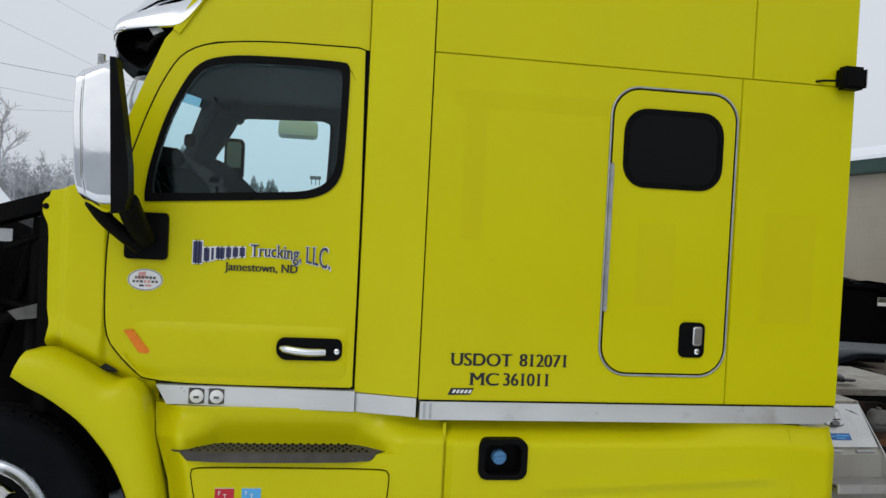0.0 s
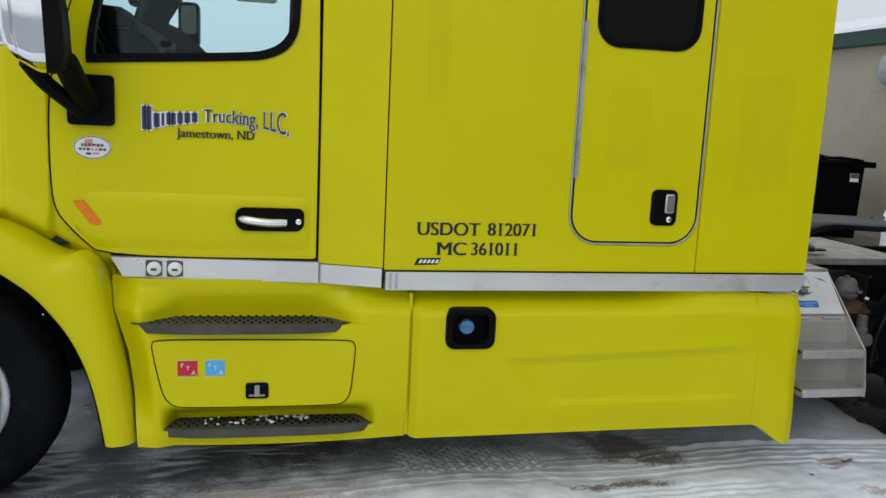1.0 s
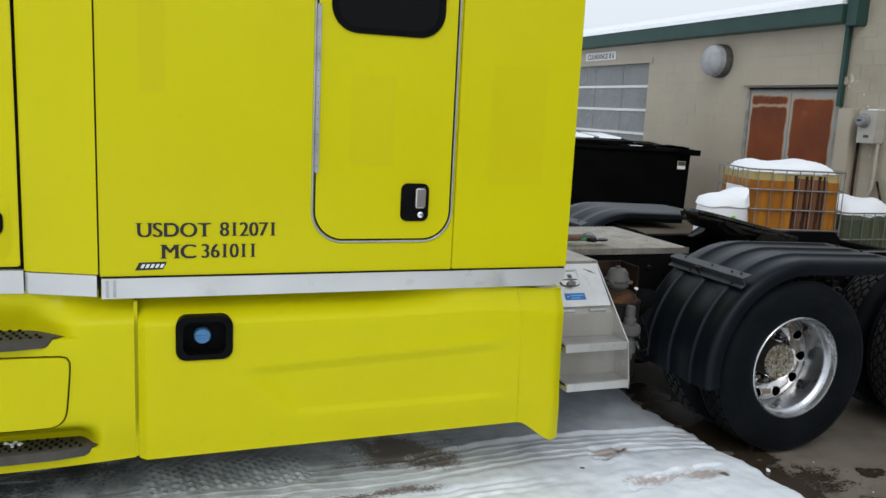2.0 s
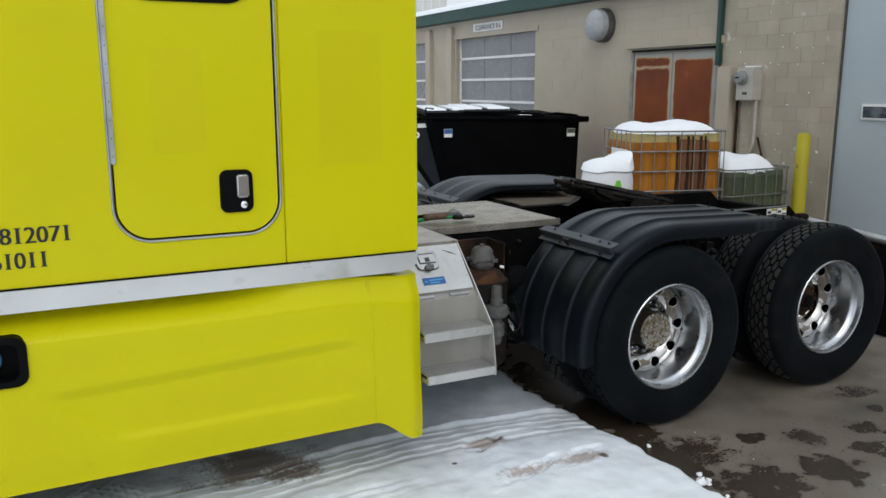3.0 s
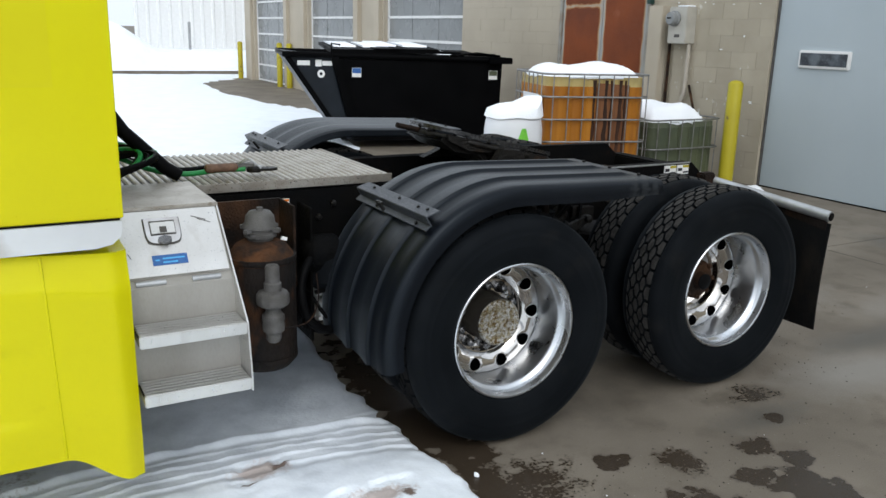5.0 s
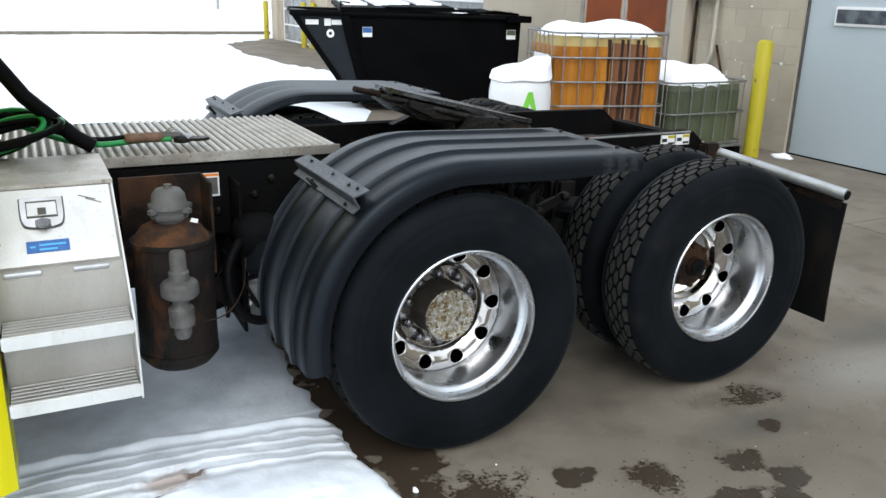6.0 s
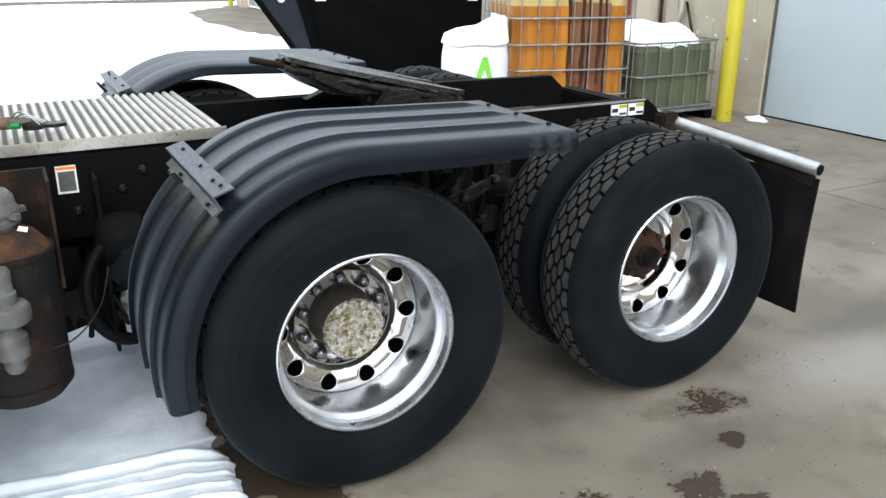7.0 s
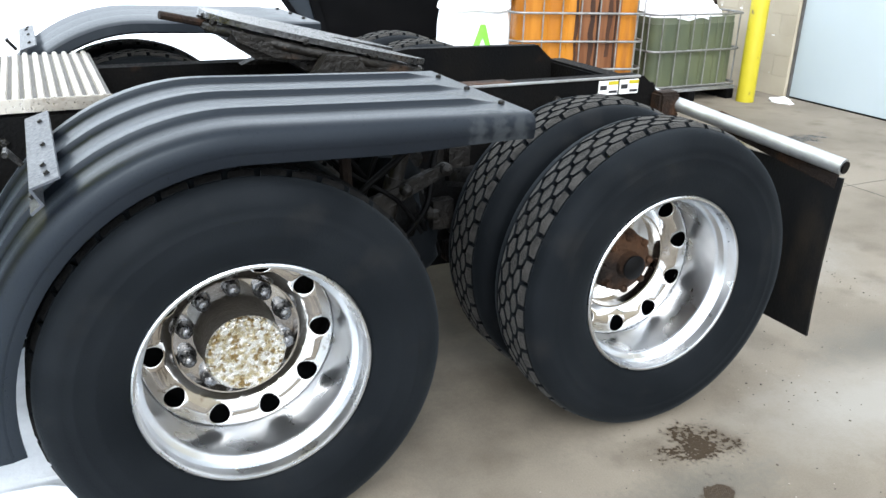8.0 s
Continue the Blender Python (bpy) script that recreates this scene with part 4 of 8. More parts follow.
part("door_quarter_trim", prism(rounded([(-1.44, 2.35), (-1.192, 2.382), (-0.909, 2.14), (-0.85, 2.05), (-1.46, 2.05)], 1), "y", 2.185, 2.21, 0.006), DARK, truck, "grey trim below the far window", smooth=40)
part("far_pillar_trim", prism([(-1.27, 2.8), (-1.43, 2.34), (-1.19, 2.38), (-1.14, 2.46), (-1.085, 2.56), (-1.06, 2.615), (-1.03, 2.64), (-0.99, 2.65), (-0.3, 2.675), (-0.3, 2.8)], "y", 2.175, 2.2, 0.006), DARK, truck, "grey trim round the far window", smooth=40)
part("pillar_lamp", box(-1.07, -1.015, 2.1, 2.17, 2.6, 2.74, 0.015, 3), DARK, truck, smooth=40)
part("grab_strap", tube(curve_through([(-1.2, 1.95, 2.76), (-1.17, 1.95, 2.7), (-1.11, 1.95, 2.68), (-1.07, 1.95, 2.74)], 6), 0.014, 8), TRIM_BLACK, truck, "black grab strap", smooth=60)
part("sun_flap", prism([(-1.14, 2.7), (-1.135, 2.69), (-0.96, 2.735), (-0.96, 2.75)], "y", 0.4, 0.85, 0.003), DARK, truck, "folded grey sun flap", smooth=40)
wheel = bmesh.new()
c, up, side = Vector((-1.3, 0.62, 2.1)), Vector((0.93, 0, 0.36)), Vector((0, 1, 0))
add_tube(wheel, [c + 0.21 * (math.cos(a) * side + math.sin(a) * Vector((-0.36, 0, 0.93))) for a in np.linspace(0, 2 * math.pi, 32, endpoint=False)], 0.02, 8, True)
for a in (0.2, 2.0, 4.2):
    add_tube(wheel, [c, c + 0.21 * (math.cos(a) * side + math.sin(a) * Vector((0.36, 0, -0.93)))], 0.014, 6)
add_tube(wheel, [c, c - up * 0.3], 0.035, 10)
part("steering_wheel", wheel, TRIM_BLACK, truck, "black steering wheel", smooth=60)
# pale grey and upward tilt stand in for the sky reflected in this mirror
look_down = prism(round_rect(-0.79, -0.5, -0.075, 0.075, 0.035, 5), "y", -0.02, 0.02, 0.01, 2)
bmesh.ops.transform(look_down, matrix=pose(0, 2.46, 2.628, -38), verts=look_down.verts)
part("look_down_mirror", look_down, MIRROR_GREY, truck, "rounded grey mirror above the far window", smooth=50)
part("far_mirror", prism(round_rect(-1.175, -1.035, 2.235, 2.535, 0.035, 4), "y", 2.5, 2.6, 0.02, 3), TRIM_BLACK, truck, "black far door mirror", smooth=50)
part("far_mirror_glass", prism(round_rect(-1.155, -1.055, 2.32, 2.51, 0.02, 4), "y", 2.488, 2.502, 0.002), DIM_GLASS, truck, "pale mirror glass")
part("dash_knob", prism(round_rect(-1.2, -1.14, 2.3, 2.37, 0.02, 3), "y", 0.68, 0.74, 0.01), TRIM_BLACK, truck)

# visor
visor = bmesh.new()
rows = []
ny = 24
for along, drop in ((0.0, 0.0), (0.1, -0.025), (0.22, -0.075), (0.33, -0.15), (0.39, -0.22), (0.4, -0.27)):
    rows.append([visor.verts.new((-1.06 - along - 0.14 * math.sin(math.pi * k / ny), 0.24 + (2 * MID - 0.48) * k / ny, 3.01 + drop)) for k in range(ny + 1)])
for a, b in zip(rows, rows[1:]):
    for k in range(ny):
        visor.faces.new((a[k], a[k + 1], b[k + 1], b[k]))
inside = visor.copy()
bmesh.ops.translate(inside, vec=(0.014, 0, -0.014), verts=inside.verts)
visor = part("sun_visor", visor, CHROME, truck, "polished drop visor over the windscreen", smooth=50)
# black sheet stands in for dark reflections on the visor's underside
part("visor_underside", inside, TRIM_BLACK, visor, "black underside standing for its dark reflection", smooth=50)
upper = curve_through([(-1.05, 0.46, 3.09), (-1.2, 0.43, 3.05), (-1.33, 0.4, 3.0), (-1.4, 0.38, 2.925), (-1.455, 0.36, 2.85), (-1.485, 0.33, 2.765)], 6)
lower = curve_through([(-1.075, 0.18, 2.935), (-1.143, 0.18, 2.849), (-1.192, 0.19, 2.819), (-1.316, 0.2, 2.801), (-1.439, 0.2, 2.77), (-1.458, 0.21, 2.728)], 6)
end = bmesh.new()
rows = []
for u, out in ((0.0, 0.0), (0.25, 0.035), (0.5, 0.05), (0.75, 0.045), (0.92, 0.02), (1.0, 0.0), (1.0, -0.012)):
    rows.append([end.verts.new(a.lerp(b, u) + Vector((0, -out * 0.8, out * 0.5))) for a, b in zip(upper, lower)])
for a, b in zip(rows, rows[1:]):
    for k in range(len(a) - 1):
        end.faces.new((a[k], a[k + 1], b[k + 1], b[k]))
part("visor_end", end, CHROME, visor, "polished rounded visor end", smooth=50)
bowl = bmesh.new()
outline = resample(rounded([(-1.464, 2.735), (-1.456, 2.692), (-1.423, 2.649), (-1.356, 2.612), (-1.315, 2.632), (-1.28, 2.694), (-1.22, 2.779), (-1.2, 2.83), (-1.329, 2.825), (-1.441, 2.805)], 3), 48)
mid = Vector((-1.36, 0, 2.74))
rows = [[bowl.verts.new(mid.lerp(Vector((x, 0, z)), s) + Vector((0, 0.255 + dy, 0))) for x, z in outline] for s, dy in ((1.0, 0.02), (1.0, 0.0), (0.94, -0.004), (0.86, 0.012), (0.7, 0.05), (0.45, 0.085), (0.2, 0.1))]
for a, b in zip(rows, rows[1:]):
    for k in range(48):
        bowl.faces.new((a[k], a[(k + 1) % 48], b[(k + 1) % 48], b[k]))
bowl.faces.new(rows[-1])
part("visor_side", bowl, DARK_GLASS, visor, "glossy black hollow of the visor", smooth=60)
part("visor_bracket", tube([(-1.33, 0.25, 2.7), (-1.29, 0.245, 2.755), (-1.235, 0.25, 2.795)], 0.011, 6), TRIM_BLACK, visor)
# white patch stands in for sky showing through the visor
part("visor_clip", prism([(-1.319, 2.808), (-1.292, 2.772), (-1.25, 2.797), (-1.265, 2.814)], "y", 0.235, 0.255, 0.004), WHITE_PAINT, visor)

# door mirror
def mirror_point(u, v):
    """Its shell: u runs back from the front edge, v up."""
    low, high = 1.985 - 0.045 * smoothstep(0.0, 0.7, u), 2.515 + 0.057 * smoothstep(0.0, 0.9, u)
    z = low + v * (high - low)
    front = float(np.interp(z, [1.94, 1.985, 2.08, 2.335, 2.51, 2.57], [-1.46, -1.48, -1.505, -1.517, -1.51, -1.48]))
    y = -0.25 + 0.1 * smoothstep(0.14, 0.0, u) ** 2 + 0.06 * smoothstep(0.9, 1.0, v) ** 2 + 0.07 * smoothstep(0.1, 0.0, v) ** 2 + 0.008 * (2 * v - 1) ** 2 + 0.02 * u
    y += 0.009 * smoothstep(0.03, 0.0, abs(u - 0.3)) * smoothstep(0.03, 0.08, v) * smoothstep(0.97, 0.92, v)
    return front + u * (-1.371 + 0.028 * (2.572 - z) / 0.612 - front), y, z


mirror = relief(list(np.linspace(0, 1, 60)), list(np.linspace(0, 1, 44)), lambda u, v: 0.0, 0.09)
for v in mirror.verts:
    x, y, z = mirror_point(v.co.x, v.co.z)
    v.co = (x, y + v.co.y, z)
mirror = part("door_mirror", mirror, CHROME, truck, "tall chrome door mirror", smooth=60)
part("shell_groove", tube([Vector(mirror_point(0.3, v)) + Vector((0, 0.0015, 0)) for v in np.linspace(0.07, 0.93, 24)], 0.0028, 6), TRIM_BLACK, mirror)
part("mirror_back", prism([(-1.372, 2.574), (-1.348, 2.574), (-1.341, 2.53), (-1.308, 2.316), (-1.284, 2.14), (-1.278, 2.02), (-1.29, 1.955), (-1.344, 1.937)], "y", -0.235, -0.12, 0.008, 3), TRIM_BLACK, mirror, "black plastic mirror rim", smooth=45)
arms = bmesh.new()
add_tube(arms, curve_through([(-1.31, -0.1, 1.99), (-1.29, 0.0, 1.9), (-1.27, 0.1, 1.83)], 5), 0.05, 10)
add_tube(arms, curve_through([(-1.45, -0.1, 1.985), (-1.4, -0.02, 1.9), (-1.29, 0.1, 1.79)], 5), 0.034, 10)
part("mirror_arm", arms, TRIM_BLACK, mirror, smooth=60)
base = prism(round_rect(-1.365, -1.175, 1.735, 1.95, 0.02, 4), "y", 0.14, 0.2, 0.012, 3)
part("mirror_base", base, TRIM_BLACK, mirror, "black mirror mount", smooth=45)
part("mirror_antenna", tube([(-1.43, -0.12, 2.55), (-1.43, -0.12, 2.6)], 0.016), GALVANISED, mirror)

# cowl and front fender
cowl = relief(list(np.linspace(0, 1, 36)), list(np.linspace(0, 1, 70)), lambda u, v: 0.0, 0.1)
for v in cowl.verts:
    u, w = v.co.x, v.co.z
    z = 1.05 + w * 0.98
    front = float(np.interp(z, [1.05, 1.295, 1.338, 1.365, 1.416, 1.48, 1.66, 1.815, 1.87, 1.9, 1.925, 1.98, 2.0, 2.035], [-1.709, -1.709, -1.711, -1.701, -1.693, -1.706, -1.71, -1.712, -1.716, -1.73, -1.742, -1.742, -1.715, -1.705]))
    rear = float(np.interp(z, [1.05, 1.2, 1.3, 1.45, 1.7], [-1.2, -1.21, -1.31, -1.405, -1.425]))
    x = front + u * (rear - front)
    z += 0.055 * w ** 12 * smoothstep(-1.71, -1.5, x)
    ledge = float(np.interp(x, [-1.711, -1.64, -1.528, -1.402, -1.25], [1.348, 1.362, 1.302, 1.237, 1.155]))
    y = door_y(x, z) - 0.003 + 0.03 * smoothstep(-1.62, -1.66, x) + 0.02 * smoothstep(-1.455, -1.445, x) - 0.02 * smoothstep(ledge + 0.12, ledge + 0.02, z) * smoothstep(-1.44, -1.47, x)
    v.co = (x, y + 0.075 * smoothstep(ledge + 0.012, ledge - 0.07, z) + v.co.y, z)
cowl = part("cowl_panel", cowl, YELLOW, truck, "yellow cowl panel ahead of the door", smooth=60)
part("cowl_bolt", lathe([(0.014, 0), (0.014, -0.012), (0.009, -0.016), (0.0001, -0.016)], (-1.728, door_y(-1.728) + 0.035, 1.955), "y", 16), TRIM_BLACK, cowl, smooth=40)
arch_in = [(-1.772, 1.212), (-1.71, 1.17), (-1.62, 1.12), (-1.5, 1.03), (-1.42, 0.94), (-1.35, 0.84), (-1.29, 0.71), (-1.245, 0.55), (-1.21, 0.345)]
arch_out = [(-1.727, 1.322), (-1.655, 1.324), (-1.535, 1.278), (-1.39, 1.19), (-1.3, 1.196), (-1.235, 1.13), (-1.19, 0.96), (-1.13, 0.67), (-1.085, 0.35)]
fender = bmesh.new()
a, b = curve_through([(x, 0, z) for x, z in arch_in], 4), curve_through([(x, 0, z) for x, z in arch_out], 4)
rows = []
for t, dy in ((0.0, 0.06), (0.0, 0.02), (0.06, 0.0), (0.3, -0.012), (0.6, -0.006), (0.82, 0.008), (0.94, 0.03), (1.0, 0.06)):
    rows.append([fender.verts.new(p.lerp(q, t) + Vector((0, dy - 0.03, 0))) for p, q in zip(a, b)])
rows.append([fender.verts.new(q + Vector((0.0, 0.26, -0.015))) for q in b])
for p, q in zip(rows, rows[1:]):
    for k in range(len(p) - 1):
        fender.faces.new((p[k], p[k + 1], q[k + 1], q[k]))
part("front_fender", fender, YELLOW, truck, "yellow front wheel arch", smooth=50)
liner = bmesh.new()
rows = [[liner.verts.new(p + Vector((-0.012, dy, -0.012))) for p in a] for dy in (0.02, 0.75)]
for k in range(len(a) - 1):
    liner.faces.new((rows[0][k], rows[0][k + 1], rows[1][k + 1], rows[1][k]))
part("arch_liner", liner, FRAME_BLACK, truck)

# step fairing below the door
def step_recess(x, x0, x1, slope=0.13):
    return smoothstep(x0, x0 + slope, x) * smoothstep(x1, x1 - slope, x)


def fairing_y(x, z):
    y = -0.005 + 0.10 * smoothstep(0.93, 1.05, z) + 0.05 * smoothstep(0.55, 0.28, z) * smoothstep(-1.1, -0.9, x)
    y += 0.10 * smoothstep(-1.05, -1.19, x) * smoothstep(0.35, 0.6, z)
    if z > 0.886:
        y += max(0.0, 0.1 + 0.03 * smoothstep(1.04, 0.888, z) - y) * smoothstep(-1.12, -0.88, x) * smoothstep(-0.06, -0.3, x)
    if 0.394 < z < 0.52:
        y = max(y, 0.15 * step_recess(x, -1.05, 0.02) * smoothstep(0.52, 0.42, z))
    return y


steps = relief(list(np.linspace(-1.19, 0.128, 150)), [0.325, 0.335, 0.36, 0.38, 0.393, 0.395, 0.43, 0.46, 0.49, 0.51, 0.53, 0.57, 0.62, 0.68, 0.74, 0.8, 0.83, 0.85, 0.87, 0.885, 0.887] + list(np.linspace(0.892, 1.07, 26)), fairing_y, 0.2)
for v in steps.verts:
    if v.co.z < 0.4:
        v.co.z += (0.4 - v.co.z) * (-0.25 + 0.9 * ((v.co.x + 0.5) / 0.7) ** 2 * 0.35)
for v in steps.verts:
    v.co.x += smoothstep(-0.85, -1.19, v.co.x) * float(np.interp(v.co.z, [0.33, 0.4, 0.75, 0.9, 1.03], [0.115, 0.11, 0.065, 0.02, -0.015]))
steps = part("step_fairing", steps, YELLOW, truck, "yellow side fairing with two moulded steps", smooth=35)
for z, x0, x1, deep in ((0.89, -1.109, -0.134, 0.2), (0.398, -1.037, 0.004, 0.17)):
    y0 = fairing_y(-0.6, z - 0.01) - 0.012
    plan = [(x0, y0 + 0.055), (x0 + 0.05, y0 + 0.004), (x0 + 0.16, y0 - 0.02), (x0 + 0.32, y0 - 0.028), (x1 - 0.32, y0 - 0.028), (x1 - 0.16, y0 - 0.02), (x1 - 0.05, y0 + 0.004), (x1, y0 + 0.055), (x1 - 0.09, y0 + deep), (x0 + 0.09, y0 + deep)]
    slab = add_prism(bmesh.new(), plan, "z", z - 0.036, z + 0.006)
    for v in slab.verts:
        if v.co.z < z - 0.02:
            v.co.x += 0.03 * (1 if v.co.x < (x0 + x1) / 2 else -1)
        if not x0 + 0.035 < v.co.x < x1 - 0.035:
            v.co.z = z - 0.004 + 0.3 * (v.co.z - z)
    tread = part("step_tread", bevelled(slab, 0.004), STEP_GREY, steps, "grey moulded step with raised studs", smooth=40)
    studs = bmesh.new()
    for r in range(4):
        for k in range(24):
            sx = x0 + 0.06 + (k + 0.5 * (r % 2)) * (x1 - x0 - 0.12) / 24
            sy = y0 + 0.025 + r * (deep - 0.05) / 4
            if x0 + 0.06 + 0.13 * (sy - y0) / deep < sx < x1 - 0.07 - 0.13 * (sy - y0) / deep:
                add_box(studs, sx - 0.006, sx + 0.006, sy - 0.009, sy + 0.009, z + 0.004, z + 0.0085)
    tagged(part("step_studs", studs, TRIM_BLACK, tread), kind="stuff")
    if z < 0.5:
        bits = bmesh.new()
        spread_ = random.Random(3)
        for k in range(26):
            bx = spread_.choice((-0.78, -0.66, -0.52, -0.45, -0.34)) + spread_.uniform(-0.05, 0.05)
            m = Matrix.LocRotScale((bx, y0 + spread_.uniform(0.03, 0.12), z + 0.008), None, (spread_.uniform(0.004, 0.016), spread_.uniform(0.004, 0.012), spread_.uniform(0.003, 0.008)))
            bmesh.ops.create_icosphere(bits, subdivisions=1, radius=1.0, matrix=m)
        tagged(part("snow_crumbs", bits, FRESH_SNOW, tread, smooth=70), kind="stuff")
hatch_y = fairing_y(-0.6, 0.66)
BOXD = [(-0.87, 0.512), (-0.22, 0.508), (-0.17, 0.52), (-0.145, 0.555), (-0.138, 0.61), (-0.124, 0.77), (-0.13, 0.8), (-0.16, 0.812), (-0.98, 0.82), (-1.005, 0.808), (-1.008, 0.78), (-0.97, 0.6), (-0.95, 0.548), (-0.915, 0.52)]
BOXD = rounded(BOXD + [], 2)
locker = part("locker_door", prism(BOXD, "y", hatch_y - 0.008, hatch_y + 0.01, 0.006), YELLOW, steps, "flush yellow locker door with two stickers", smooth=40)
part("locker_seal", tube([(x, hatch_y - 0.002, z) for x, z in resample([(-0.58 + (x + 0.58) * 1.012, 0.66 + (z - 0.66) * 1.03) for x, z in BOXD], 90)], 0.0024, 6, True), TRIM_BLACK, locker)
latch = part("locker_latch", prism(round_rect(-0.61, -0.508, 0.548, 0.622, 0.014, 4), "y", hatch_y - 0.014, hatch_y - 0.006, 0.003), TRIM_BLACK, locker, "black latch cup", smooth=40)
part("latch_pull", box(-0.57, -0.548, hatch_y - 0.022, hatch_y - 0.012, 0.558, 0.612, 0.003), GALVANISED, latch)
part("latch_bar", box(-0.595, -0.523, hatch_y - 0.02, hatch_y - 0.012, 0.56, 0.568, 0.002), GALVANISED, latch)
for x, mm, lab in ((-0.86, RED_INK, "red permit sticker"), (-0.742, SKY_INK, "light blue permit sticker")):
    tag = part("sticker", box(x - 0.042, x + 0.042, hatch_y - 0.011, hatch_y - 0.006, 0.66, 0.728, 0), mm, locker, lab)
    edge = bmesh.new()
    for q in range(22):
        for zz in (0.652, 0.73):
            add_box(edge, x - 0.042 + q * 0.0039, x - 0.0405 + q * 0.0039, hatch_y - 0.0116, hatch_y - 0.008, zz - 0.002, zz + 0.002)
    tagged(part("perforated_edge", edge, WHITE_PAINT, tag), kind="stuff")
    for dx, dz, ch in ((-0.028, 0.7, "F"), (-0.006, 0.686, "T"), (0.016, 0.665, "A")):
        lettering("print", ch, 0.026, (x + dx, hatch_y - 0.0125, dz), WHITE_PAINT, tag, thick=0.0006)

# fuel tank fairing
def tank_y(x, z):
    y = -0.035 + (0.15 - 0.1 * smoothstep(1.1, 1.7, x)) * smoothstep(0.925, 1.045, z) + 0.012 * smoothstep(0.5, 0.3, z)
    low, high = 0.485, 0.70 + 0.05 * (x - 0.51) / 1.33
    left = 0.55 + 0.9 * max(0.0, (high - z)) * 1.2
    fade = smoothstep(1.9, 1.7, x)
    y += 0.015 * fade * smoothstep(left, left + 0.1, x) * smoothstep(low - 0.01, low + 0.03, z) * smoothstep(high + 0.03, high - 0.03, z)
    y -= 0.004 * fade * smoothstep(high - 0.03, high + 0.02, z) * smoothstep(high + 0.09, high + 0.03, z) * smoothstep(0.5, 0.8, x)
    if x > 1.9:
        y += -0.03 * smoothstep(1.9, 2.15, x) * smoothstep(0.75, 0.3, z) + 0.03 * smoothstep(2.1, 2.16, x)
    deep = smoothstep(0.305, 0.32, x) * smoothstep(0.515, 0.5, x) * smoothstep(0.783, 0.798, z) * smoothstep(0.961, 0.946, z)
    return y + 0.035 * smoothstep(0.155, 0.14, x) + 0.1 * deep


def tank_low(x):
    return 0.335 + 0.008 * x - 0.105 * smoothstep(1.92, 2.12, x)


tank = relief(list(np.linspace(0.142, 0.285, 6)) + list(np.linspace(0.292, 0.53, 40)) + list(np.linspace(0.545, 1.896, 50)) + list(np.linspace(1.9, 2.155, 14)), list(np.linspace(0.0, 1.0, 100)), lambda x, u: tank_y(x, 0.335 + u * 0.71), 0.2)
for v in tank.verts:
    lo = tank_low(v.co.x)
    v.co.z = lo + v.co.z * (1.045 - 0.02 * smoothstep(1.7, 2.15, v.co.x) - lo)
tank = part("tank_fairing", tank, YELLOW, truck, "yellow fuel tank side fairing with flared rear edge", smooth=40)
part("fairing_joint", box(0.126, 0.142, 0.018, 0.05, 0.34, 1.03, 0.002), YELLOW, tank)
part("flare_seam", tube([(1.9 + 0.03 * (1 - z), tank_y(1.9, z) + 0.001, z) for z in np.linspace(0.36, 1.03, 14)], 0.004, 6), YELLOW, tank)
filler_y = tank_y(0.25, 0.87)
frame_ring = ring_plate(round_rect(0.292, 0.528, 0.776, 0.968, 0.045, 6), round_rect(0.322, 0.498, 0.8, 0.944, 0.035, 6), lambda x, z: filler_y - 0.012, 0.1)
filler = part("filler_surround", frame_ring, TRIM_BLACK, tank, "black square fuel filler recess with blue cap", smooth=40)
part("filler_recess", prism(round_rect(0.318, 0.502, 0.796, 0.948, 0.035, 6), "y", filler_y + 0.075, filler_y + 0.085, 0.0), TRIM_BLACK, filler)
cap = part("filler_cap", lathe([(0.036, 0.076), (0.036, 0.05), (0.031, 0.043), (0.0001, 0.042)], (0.405, filler_y, 0.866), "y", 24), BLUE_CAP, filler, "blue filler cap", smooth=40)
part("cap_grip", box(0.374, 0.436, filler_y + 0.033, filler_y + 0.046, 0.861, 0.871, 0.003), BLUE_CAP, cap)
part("fuel_tank", lathe([(0.28, 0.2), (0.3, 0.23), (0.3, 1.75), (0.28, 1.8)], (0.15, 0.42, 0.72), "x", 32), ALUMINIUM, truck, "aluminium fuel tank", smooth=40)

# wheels
R_TYRE = 0.518


def tyre(cx, cy, cz, label=""):
    """A tyre whose near bulge is at cy, 0.28 wide, with shoulder blocks."""
    p = [(0.29, 0.045), (0.3, 0.033), (0.308, 0.024), (0.318, 0.018), (0.33, 0.013), (0.345, 0.0085), (0.36, 0.004), (0.374, 0.0022), (0.379, 0.0008), (0.384, 0.0014), (0.4, 0.0), (0.421, 0.0006), (0.425, -0.0004), (0.429, 0.001), (0.448, 0.0025), (0.456, 0.002), (0.466, 0.0055), (0.478, 0.0105), (0.49, 0.018), (0.499, 0.028), (0.505, 0.041), (0.508, 0.056), (0.506, 0.06), (0.496, 0.064)]
    p += [(0.496, 0.216)] + [(r, 0.28 - a) for r, a in reversed(p[:-1])] + [(0.293, 0.2), (0.293, 0.08)]
    bm = lathe(p, (cx, cy, cz), "y", 72, True)
    return bm


